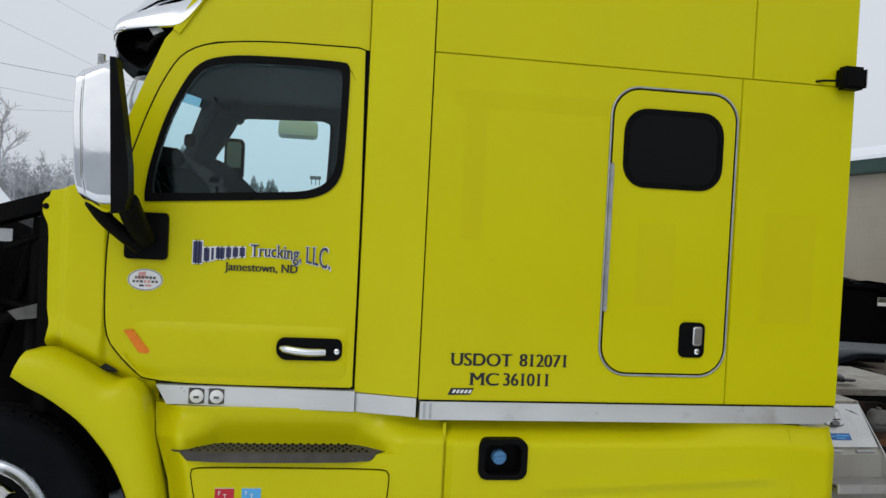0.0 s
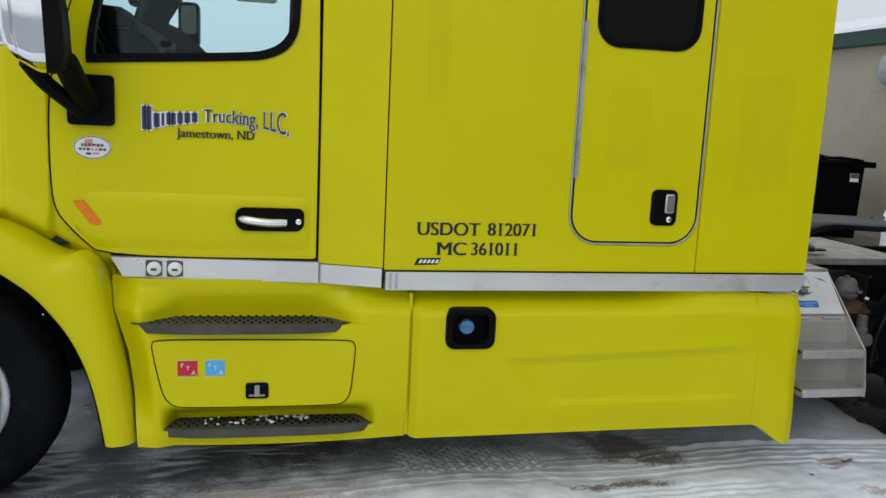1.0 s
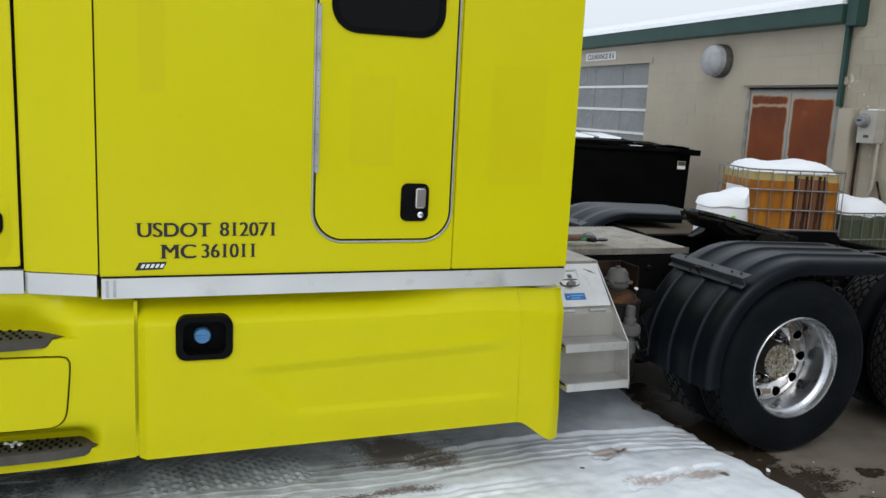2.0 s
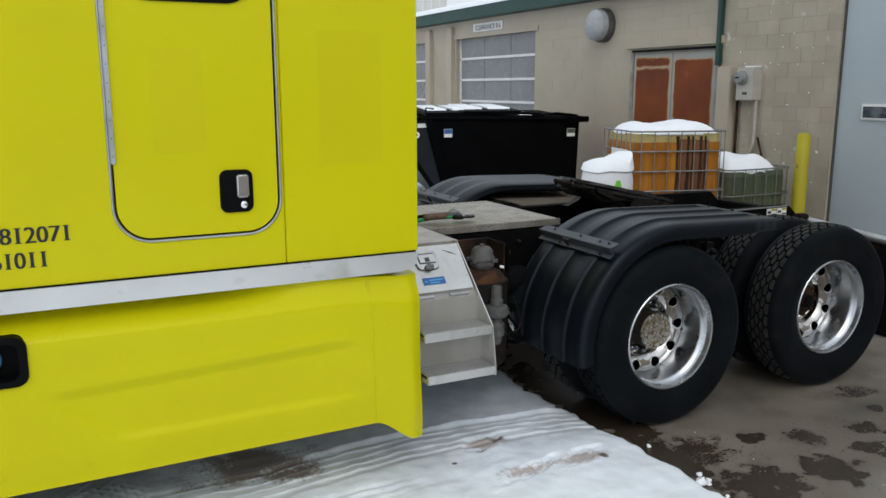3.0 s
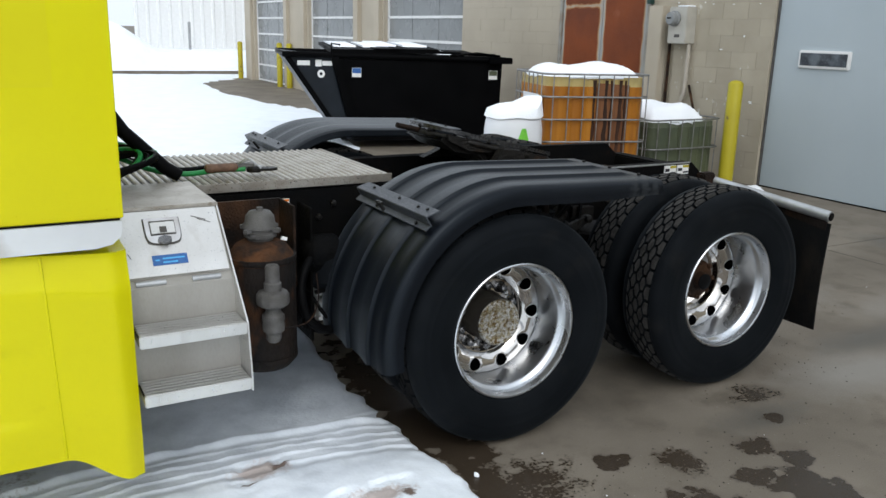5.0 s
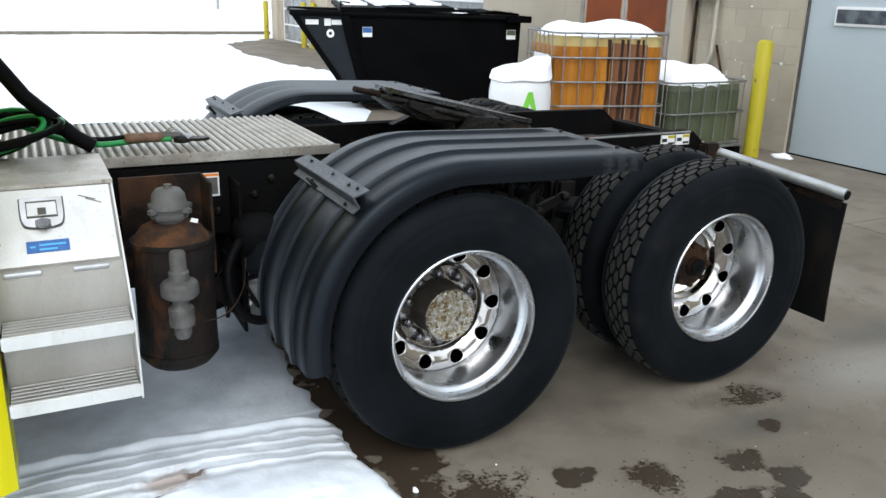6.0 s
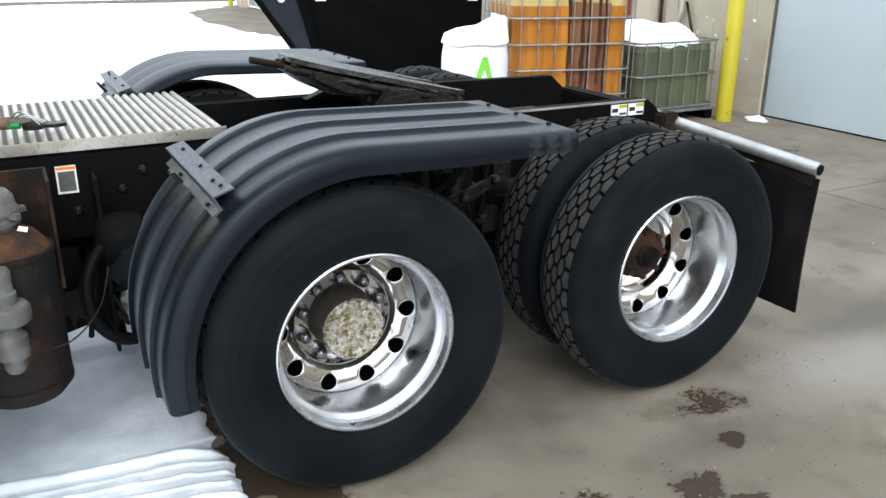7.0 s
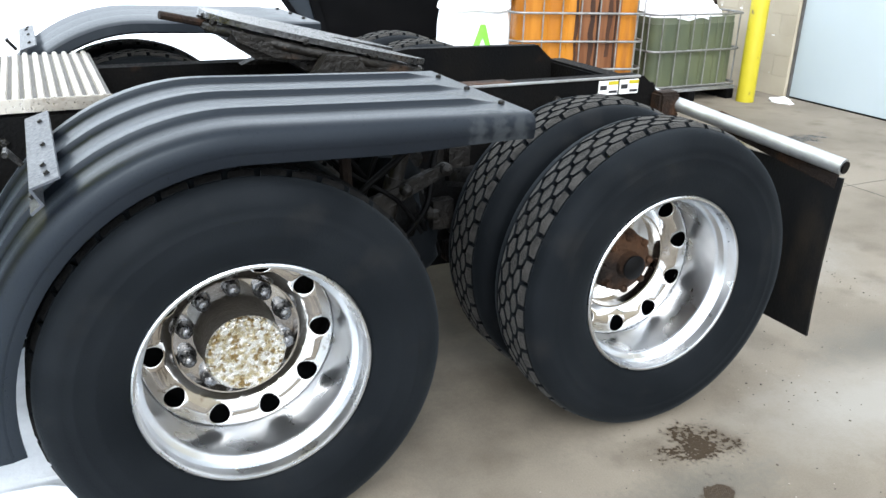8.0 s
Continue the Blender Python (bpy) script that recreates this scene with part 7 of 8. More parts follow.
# rusting double door
RUST_FRAME = material("grey_door_frame", (0.33, 0.33, 0.3), 0.6, 0.0, (0.2, 0.15, 0.11), 5, 0.7)
double_door = root("door_1", "pair of rusting red steel doors in grey frame", "double door", (WX, 7.25, 0), kind="structure")
part("door_frame", box(WX - 0.03, WX + 0.05, 6.22, 6.3, 0, 2.5, 0.006), RUST_FRAME, double_door)
part("door_frame", box(WX - 0.03, WX + 0.05, 8.24, 8.31, 0, 2.5, 0.006), RUST_FRAME, double_door)
part("door_frame", box(WX - 0.03, WX + 0.05, 6.3, 8.24, 2.43, 2.5, 0.006), RUST_FRAME, double_door)
part("lintel", box(WX - 0.06, WX + 0.05, 6.16, 8.42, 2.52, 2.64, 0.008), WALL_PAINT, double_door)
RUST_EDGE = material("grey_door_rim", (0.33, 0.34, 0.33), 0.6, 0.0, (0.36, 0.31, 0.25), 3, 0.7)
RUST_HALO = material("bleached_rust", (0.42, 0.33, 0.23), 0.7, 0.0, (0.4, 0.26, 0.15), 6, 0.8)
RUST_BLEED = material("bleeding_rust", (0.3, 0.14, 0.06), 0.7, 0.0, (0.24, 0.085, 0.03), 8, 0.8)
for y0, y1 in ((6.31, 7.265), (7.275, 8.23)):
    leaf = part("door_leaf", box(WX - 0.012, WX + 0.03, y0, y1, 0.03, 2.42, 0.004), RUST_EDGE, double_door)
    for z0, z1 in ((0.08, 2.165), (2.225, 2.34)) if y0 > 7 else ((0.08, 2.29),):
        for grow, lift, tone in ((0.028, 0.0025, RUST_HALO), (0.012, 0.0045, RUST_BLEED), (-0.004, 0.0065, DOOR_RUST)):
            rim = resample(round_rect(y0 + 0.07 - grow, y1 - 0.07 + grow, z0 - grow, z1 + grow, 0.045, 6), 110)
            rim = [(y + 0.014 * noise.noise((y * 6, z * 6, y0)), z + 0.02 * noise.noise((y * 7, z * 7, 4 + y0)) + 0.012 * noise.noise((y * 24, z * 24, 2))) for y, z in rim]
            part("rust_field", add_prism(bmesh.new(), rim, "x", WX - 0.012 - lift, WX - 0.012), tone, leaf)
part("drip_cap", box(WX - 0.07, WX - 0.02, 6.3, 8.24, 2.455, 2.49, 0.006), TRIM_BLACK, double_door, "dark drip cap")
part("door_lock", box(WX - 0.04, WX - 0.016, 7.16, 7.24, 1.27, 1.39, 0.006), GALVANISED, double_door)

# meter, post, conduit
post = thing("box_post", box(WX - 0.16, WX + 0.02, 5.85, 6.12, 0.0, 2.17, 0.01), WALL_PAINT, "tall beige steel channel on the wall", "steel channel")
meter = thing("electric_meter", box(WX - 0.17, WX + 0.02, 5.395, 5.72, 1.68, 2.15, 0.01, 2), material("meter_beige", (0.44, 0.42, 0.37), 0.5, 0.1), "beige electric meter box with round glass", "electric meter", smooth=40)
part("meter_glass", lathe([(0.1, -0.16), (0.1, -0.2), (0.088, -0.21), (0.085, -0.26), (0.07, -0.275), (0.0001, -0.278)], (WX, 5.6, 2.0), "x", 28), MILKY_PANEL, meter, "round meter dial", smooth=40)
part("meter_label", box(WX - 0.175, WX - 0.169, 5.5, 5.59, 1.76, 1.8, 0), CAST_GREY, meter)
part("meter_slot", box(WX - 0.281, WX - 0.277, 5.57, 5.64, 1.995, 2.015, 0), TRIM_BLACK, meter)
part("meter_snow", box(WX - 0.15, WX + 0.0, 5.41, 5.6, 2.149, 2.168, 0.008), FRESH_SNOW, meter, "thin snow on top")
part("conduit", tube(curve_through([(WX - 0.06, 5.42, 1.68), (WX - 0.06, 5.42, 1.2), (WX - 0.06, 5.44, 1.0), (WX - 0.06, 5.55, 0.84), (WX - 0.06, 5.72, 0.8), (WX - 0.06, 5.82, 0.8)], 6), 0.026, 10), material("conduit_beige", (0.42, 0.38, 0.32), 0.5), meter, "bent beige conduit", smooth=60)
part("conduit", tube([(WX - 0.05, 5.78, 2.1), (WX - 0.05, 5.78, 0.85)], 0.02, 8), RUST, meter)
part("conduit", tube([(WX - 0.05, 5.36, 1.15), (WX - 0.05, 5.15, 0.62)], 0.016, 8), RUST, meter)

# bare spots where the block wall's paint has come off
chips = bmesh.new()
rnd = random.Random(21)
for k in range(26):
    z = round(rnd.uniform(0.6, 2.6) / 0.2) * 0.2 + rnd.gauss(0, 0.012)
    y, w, h = rnd.uniform(4.3, 5.9), rnd.uniform(0.006, 0.03), rnd.uniform(0.005, 0.013)
    add_prism(chips, [(y - w, z), (y - w * 0.3, z - h), (y + w * 0.6, z - h * 0.7), (y + w, z + h * 0.2), (y + w * 0.2, z + h), (y - w * 0.6, z + h * 0.6)], "x", WX - 0.0035, WX + 0.004)
tagged(part("bare_spot", chips, WHITE_PAINT, wall_east, "pale spots of flaked paint"), kind="stuff")

# round wall lamp
MIRROR_DULL = material("dusty_lamp_glass", (0.36, 0.37, 0.38), 0.3, 0.0, (0.28, 0.29, 0.3), 9, 0.8, 0.05, 60)
lamp = thing("wall_lamp", lathe([(0.3, 0.0), (0.3, -0.12), (0.27, -0.16)], (WX + 0.01, 9.1, 2.97), "x", 32), CAST_GREY, "round pale wall lamp", "wall lamp", smooth=40)
part("lamp_glass", lathe([(0.28, -0.12), (0.27, -0.26), (0.2, -0.33), (0.0001, -0.36)], (WX + 0.01, 9.1, 2.97), "x", 32), MIRROR_DULL, lamp, "ribbed milky glass", smooth=40)

# grey overhead door beside the yard
big_door = root("door_2", "large grey-blue steel overhead door with narrow window", "garage door", (DX, 2.3, 0), kind="structure")
part("door_sheet", box(DX, DX + 0.05, 0.3, 4.13, 0.004, 4.0, 0.003), DOOR_GREY, big_door)
part("door_track", box(DX - 0.03, DX + 0.02, 4.132, 4.148, 0, 4.0, 0.004), CAST_GREY, big_door)
part("door_seal", box(DX - 0.012, DX, 0.3, 4.12, 0.0, 0.016, 0.002), TRIM_BLACK, big_door)
slot = part("window_frame", box(DX - 0.03, DX + 0.01, 3.12, 3.78, 1.455, 1.655, 0.01), WHITE_PAINT, big_door)
# pale blotches in the pane's colour stand in for a reflection
part("pane", box(DX - 0.036, DX - 0.03, 3.15, 3.75, 1.485, 1.625, 0.002), material("glinting_blue_pane", (0.1, 0.115, 0.13), 0.2, 0.0, (0.02, 0.024, 0.03), 5, 0.9, spread=(0.4, 0.55)), slot)

# glazed overhead doors further along
def glazed_door(name, y0, y1):
    d = root(name, "glazed overhead door with white rails", "garage door", (WX + 0.15, (y0 + y1) / 2, 0), kind="structure")
    for k in range(6):
        z = 0.02 + k * 0.5
        part("rail", box(WX + 0.1, WX + 0.16, y0, y1, z, z + 0.055, 0.004), WHITE_PAINT, d)
        part("pane", box(WX + 0.125, WX + 0.14, y0 + 0.05, y1 - 0.05, z + 0.055, z + 0.5, 0), MILKY_PANEL, d)
        for q in (1, 2):
            y = y0 + (y1 - y0) * q / 3
            part("muntin", box(WX + 0.118, WX + 0.124, y - 0.02, y + 0.02, z + 0.055, z + 0.5, 0), MILKY_PANEL, d)
    for y in (y0, y1 - 0.06):
        part("stile", box(WX + 0.1, WX + 0.16, y, y + 0.06, 0.02, 3.02, 0.004), WHITE_PAINT, d)
    return d


glazed_door("door_3", 11.43, 15.0)
glazed_door("door_4", 16.6, 20.0)
glazed_door("door_5", 21.9, 25.2)
sign = thing("clearance_sign", box(WX - 0.02, WX + 0.03, 12.75, 14.1, 3.14, 3.32, 0.004), WHITE_PAINT, "white clearance sign with black letters", "sign")
lettering("sign_letters", "CLEARANCE 8 6", 0.16, (0, 0, 0), INK, sign, 1.15)
sign.children[0].matrix_basis = pose(WX - 0.023, 13.98, 3.17, 0, 0, -90)

# bollards
def bollard(x, y, h, r=0.085, lean=0.0):
    b = thing("bollard", lathe([(r, 0.0), (r, h - 0.03), (r * 0.7, h), (0.0001, h + 0.012)], (0, 0, 0), "z", 24), SAFETY_YELLOW, "scuffed yellow steel bollard", "bollard", "bollards along the wall", smooth=45)
    b.matrix_basis = pose(x, y, 0, 0, lean, 0)
    return b


bollard(9.56, 4.14, 1.28)
bollard(9.9, 26.3, 1.25)
bollard(9.9, 22.0, 1.3)
bollard(10.0, 21.4, 1.3)

# caged tanks
CAGE = material("dull_cage_steel", (0.3, 0.3, 0.3), 0.5, 0.7, (0.17, 0.165, 0.155), 14, 0.8, 0.1, 120, 0.12)


def caged_tank(name, x, y, z, wx, wy, h, mat, label, cols, rows, fill, empty=0.09, shell=PALE_TANK):
    t = root(name, label, "tank", (x, y, z))
    def ribbed(gap, z0, z1):
        """An upright bottle with rounded corners and shallow flutes between the bars."""
        out = []
        pts = resample(round_rect(x + gap, x + wx - gap, y + gap, y + wy - gap, 0.13, 8), 176)
        for k, (px, py) in enumerate(pts):
            dip = 0.014 * max(0.0, math.cos(2 * math.pi * k / 8)) ** 4
            cx, cy = x + wx / 2 - px, y + wy / 2 - py
            far_ = math.hypot(cx, cy)
            out.append((px + cx / far_ * dip, py + cy / far_ * dip))
        bm = add_prism(bmesh.new(), out, "z", z0, z1)
        return bm
    part("tank_body", ribbed(0.03, z + 0.14, z + fill), shell, t, "pale translucent tank wall", smooth=45)
    part("filled_level", ribbed(0.026, z + 0.15, z + fill - empty), mat, t, "liquid showing through the tank wall", smooth=45)
    for sx in (0.0, wx / 2 - 0.05, wx - 0.1):
        part("pallet_foot", box(x + sx, x + sx + 0.1, y, y + wy, z, z + 0.1, 0.008), TRIM_BLACK, t)
    part("pallet_deck", box(x, x + wx, y, y + wy, z + 0.1, z + 0.135, 0.006), GALVANISED, t)
    ring = lambda q: [(a, b, q) for a, b in round_rect(x - 0.012, x + wx + 0.012, y - 0.012, y + wy + 0.012, 0.11, 5)]
    for k in range(rows):
        q = z + 0.16 + (h - 0.16) * k / (rows - 1)
        part("cage_rail", tube(ring(q), 0.0105, 8, True), CAGE, t, smooth=60)
    for k in range(cols + 1):
        u = 0.075 + 0.85 * k / cols
        for px, py in ((x + wx * u, y - 0.012), (x - 0.012, y + wy * u), (x + wx * u, y + wy + 0.012), (x + wx + 0.012, y + wy * u)):
            part("cage_bar", tube([(px, py, z + 0.14), (px, py, z + h)], 0.0062, 6), CAGE, t)
    return t


def snow_cap(name, x0, x1, y0, y1, z, h, label, dip=0.0, seed=0):
    bm = bmesh.new()
    n = 22
    rows = []
    for j in range(n + 1):
        row = []
        for i in range(n + 1):
            u, v = i / n * 2 - 1, j / n * 2 - 1
            # rounded square
            px, py = u * math.sqrt(1 - v * v * 0.22), v * math.sqrt(1 - u * u * 0.22)
            e = max(abs(u), abs(v))
            zz = h * (1 - e ** 4) * (1 + 0.28 * noise.noise((u * 1.6 + seed, v * 1.6, seed)) - dip * math.exp(-((u + 0.25) / 0.3) ** 2)) - 0.03 * e ** 8 * (0.6 + noise.noise((u * 3, v * 3, seed)))
            row.append(bm.verts.new(((x0 + x1) / 2 + px * (x1 - x0) / 2 * 1.04, (y0 + y1) / 2 + py * (y1 - y0) / 2 * 1.04, z + zz)))
        rows.append(row)
    for a, b in zip(rows, rows[1:]):
        for i in range(n):
            bm.faces.new((a[i], a[i + 1], b[i + 1], b[i]))
    rim = [e for e in bm.edges if e.is_boundary]
    low = bmesh.ops.extrude_edge_only(bm, edges=rim)["geom"]
    for v in low:
        if isinstance(v, bmesh.types.BMVert):
            v.co.z = z - 0.005
    bmesh.ops.contextual_create(bm, geom=[e for e in bm.edges if e.is_boundary])
    return thing(name, bm, FRESH_SNOW, label, "snow", smooth=60)


OIL_STREAK = material("dried_oil", (0.022, 0.009, 0.005), 0.5, 0.0, (0.06, 0.022, 0.009), 5, 0.8, 0.1, 60, stretch=(3, 3, 0.4))
AMX, AMY = 7.0, 4.4
amber = caged_tank("caged_tank", AMX, AMY, 0.0, 1.2, 1.0, 1.35, AMBER_PLASTIC, "oil-stained amber liquid tank in a steel cage", 6, 6, 1.32, 0.1)
OIL_FILM = material("brown_oil_film", (0.2, 0.085, 0.035), 0.4, 0.0, (0.1, 0.036, 0.013), 2.5, 0.9, 0.05, 60, stretch=(6, 6, 0.4))
part("oil_film", prism([(AMX + 0.585, 0.2), (AMX + 0.97, 0.22), (AMX + 0.975, 1.24), (AMX + 0.6, 1.26)], "y", AMY + 0.0215, AMY + 0.03, 0.0), OIL_FILM, amber, "brown film of old oil")
rnd = random.Random(7)
for dx, w, z0 in ((0.575, 0.026, 0.25), (0.71, 0.04, 0.35), (0.765, 0.016, 0.2), (0.87, 0.03, 0.5), (0.93, 0.02, 0.15)):
    line = [(AMX + dx + 0.008 * rnd.uniform(-1, 1), z0 + (1.29 - z0) * q / 8) for q in range(9)]
    wide = [w * rnd.uniform(0.35, 0.75) for q in range(9)]
    shape = [(x - h, z) for (x, z), h in zip(line, wide)] + [(x + h, z) for (x, z), h in reversed(list(zip(line, wide)))]
    part("oil_streak", add_prism(bmesh.new(), shape, "y", AMY + 0.0175, AMY + 0.028), OIL_STREAK, amber)
part("id_plate", box(AMX - 0.03, AMX - 0.022, AMY + 0.12, AMY + 0.62, 0.9, 1.13, 0.002), WHITE_PLASTIC, amber, "pale blank plate wired to the cage")
amber_snow = snow_cap("snow_mound", AMX + 0.04, AMX + 1.16, AMY + 0.03, AMY + 0.97, 1.325, 0.14, "thick snow on the amber tank", dip=0.35, seed=3)
amber.matrix_basis = pose(AMX, AMY, 0, 0, 0, -16)
amber_snow.matrix_basis = pose(AMX, AMY, 0, 0, 0, -16) @ Matrix.Translation((-AMX, -AMY, 0))
caged_tank("caged_tank", 8.46, 4.3, 0.0, 1.1, 1.0, 0.83, GREEN_PLASTIC, "low green tank in a steel cage", 5, 3, 0.8, 0.06, material("pale_green_tank", (0.13, 0.145, 0.1), 0.4, 0.0, (0.09, 0.1, 0.066), 3, 0.8, 0.03, 60, 0.1))
snow_cap("snow_mound", 8.5, 9.4, 4.34, 5.22, 0.8, 0.2, "rounded snow on the green tank", seed=8)
DRX, DRY = 6.59, 4.36
drum = thing("plastic_drum", lathe([(0.24, 0.0), (0.29, 0.03), (0.3, 0.1), (0.305, 0.4), (0.3, 0.8), (0.285, 0.9), (0.27, 0.92)], (DRX, DRY, 0), "z", 40), WHITE_PLASTIC, "white plastic drum with a green mark", "drum", smooth=45)
mark = prism([(DRX - 0.17 + dx, z) for dx, z in ((0.0, 0.56), (0.035, 0.55), (0.1, 0.73), (0.15, 0.6), (0.18, 0.62), (0.12, 0.83), (0.08, 0.83))], "y", 0, 0.004, 0)
for v in mark.verts:
    v.co.y += DRY - math.sqrt(0.308 ** 2 - (v.co.x - DRX) ** 2) - 0.003
part("painted_mark", mark, LIME, drum, "lime green paint mark")
cap = lathe([(0.275, 0.905), (0.305, 0.93), (0.28, 1.0), (0.18, 1.05), (0.09, 1.07), (0.0001, 1.075)], (DRX, DRY, 0), "z", 40)
for v in cap.verts:
    lift = smoothstep(0.0, 0.28, v.co.x - DRX) * smoothstep(0.93, 1.0, v.co.z)
    v.co.z += 0.13 * lift ** 1.5 + 0.02 * noise.noise(v.co * 5)
thing("snow_mound", cap, FRESH_SNOW, "peaked snow on the white drum", "snow", smooth=60)

# dumpster
dump = root("dumpster", "black steel dumpster with sloping hopper and snowy lids", "dumpster", (7.2, 8.4, 0))
DY0, DY1 = 7.5, 9.4
body = prism([(6.2, 0.12), (8.72, 0.12), (8.76, 1.36), (5.86, 1.36)], "y", DY0, DY1, 0.012)
body = part("bin_body", body, BIN_BLACK, dump, smooth=40)
part("hopper", prism([(5.1, 1.42), (5.16, 1.45), (5.86, 1.39), (6.24, 0.14), (6.05, 0.12)], "y", DY0 + 0.06, DY1 - 0.06, 0.012), material("scuffed_bin_steel", (0.006, 0.0085, 0.012), 0.4, 0.0, (0.014, 0.0185, 0.025), 2.0, 0.8, spec=0.2), dump, "sloping loading hopper", smooth=40)
part("bin_post", prism([(5.86, 1.4), (5.98, 1.4), (6.34, 0.12), (6.22, 0.12)], "y", DY0 - 0.05, DY0, 0.008), BIN_BLACK, dump)
part("top_rail", tube([(5.1, DY0 + 0.02, 1.43), (8.8, DY0 - 0.03, 1.4), (8.8, DY1 + 0.03, 1.4), (5.1, DY1 + 0.02, 1.43)], 0.045, 10, True), BIN_BLACK, dump, smooth=60)
part("lift_pocket", box(8.5, 8.9, DY0 - 0.12, DY0 - 0.02, 1.34, 1.44, 0.01), BIN_BLACK, dump)
for x0, x1, z, name in ((5.85, 7.0, 1.56, "lid"), (6.55, 7.65, 1.58, "lid"), (7.6, 8.6, 1.47, "lid")):
    l = part(name, prism([(DY0 - 0.02, z - 0.1), (DY1 - 0.2, z - 0.02), (DY1 - 0.2, z + 0.03), (DY0 - 0.02, z - 0.04)], "x", x0, x1, 0.01), BIN_BLACK, dump, "black ribbed lid")
    width = x1 - x0
    for u0, u1 in ((0.08, 0.4), (0.5, 0.88)) if z > 1.5 else ((0.1, 0.35),):
        strip = prism([(DY0 + 0.3, z - 0.016), (DY1 - 0.3, z + 0.03), (DY1 - 0.32, z + 0.05), (DY0 + 0.34, z + 0.012)], "x", x0 + u0 * width, x0 + u1 * width, 0.012)
        part("lid_snow", strip, FRESH_SNOW, l, "snow between the lid's ribs", smooth=50)
for k in range(2):
    part("lid_rail", tube([(7.55 + 0.6 * k, DY0 + 0.0, 1.5 - 0.02 * k), (8.0 + 0.6 * k, DY0 - 0.02, 1.49 - 0.02 * k), (8.06 + 0.6 * k, DY0 - 0.02, 1.44)], 0.022, 8), BIN_BLACK, dump, smooth=60)
part("lid_rod", tube([(5.86, DY0 - 0.03, 1.4), (5.86, DY0 - 0.03, 1.6), (6.0, DY0 - 0.03, 1.58)], 0.015, 8), BIN_BLACK, dump)
part("lid_rod", tube([(7.62, DY0 - 0.04, 1.43), (8.3, DY0 - 0.05, 1.5), (8.7, DY0 - 0.05, 1.46)], 0.015, 8), BIN_BLACK, dump)
for x, z in ((6.27, 1.17), (8.6, 1.16)):
    lab = part("bin_label", box(x - 0.075, x + 0.075, DY0 - 0.006, DY0, z - 0.07, z + 0.07, 0), WHITE_PAINT, dump, "small pale label")
    part("label_band", box(x - 0.07, x + 0.07, DY0 - 0.009, DY0 - 0.006, z - 0.01, z + 0.065, 0), BLUE_PLATE if x < 7 else GREEN_PLASTIC, lab)
for x, z, w, h in ((5.42, 1.3, 0.2, 0.07), (5.66, 1.3, 0.1, 0.1), (5.8, 1.3, 0.16, 0.07)):
    part("bin_label", box(x - w / 2, x + w / 2, DY0 + 0.05, DY0 + 0.0605, z - h / 2, z + h / 2, 0), WHITE_PAINT, dump)
ringm = lathe([(0.025, 0.0), (0.06, 0.0), (0.06, -0.006), (0.025, -0.006)], (5.7, DY0 + 0.058, 1.14), "y", 20, True)
part("ring_mark", ringm, WHITE_PAINT, dump)
part("hopper_edge", prism([(5.09, 1.42), (5.19, 1.42), (6.13, 0.12), (6.03, 0.12)], "y", DY0 + 0.02, DY0 + 0.06, 0.008), BIN_BLACK, dump)
dump.matrix_basis = Matrix.Translation((5.72, 9.09, 0)) @ Matrix.Rotation(radians(-15), 4, "Z") @ Matrix.Diagonal((0.915, 1.05, 0.965, 1)) @ Matrix.Translation((2.1, 0.9, 0))

# far end of the yard
# out of view behind the camera: added for reflections and to block low sky
south = root("wall_south", "plain pale building added out of view behind the camera", "wall", kind="structure")
part("plain_wall", box(-45, 40, -32.4, -32, 0, 4.0, 0.0), material("plain_grey_wall", (0.66, 0.67, 0.68), 0.8, 0.0, (0.58, 0.59, 0.6), 0.3, 0.7), south)
kerb = tagged(part("kerb", box(-30, 10.6, 28.4, 28.6, 0, 0.14, 0.02), CONCRETE), "grey concrete kerb half buried in snow", "kerb", kind="structure")
far_wall = root("wall_north", "pale ribbed metal building beyond the yard", "wall", kind="structure")
for k in range(26):
    x = 7.7 + k * 0.45
    part("cladding_sheet", prism([(x, 34.0), (x + 0.06, 33.95), (x + 0.12, 33.95), (x + 0.18, 34.0), (x + 0.45, 34.0), (x + 0.45, 34.05), (x, 34.05)], "z", 0.0, 7.0, 0.0), WHITE_PAINT, far_wall)
thing("yard_marker", box(9.6, 9.7, 32.8, 32.9, 0.6, 1.9, 0.01), GALVANISED, "thin grey post with a box", "post")

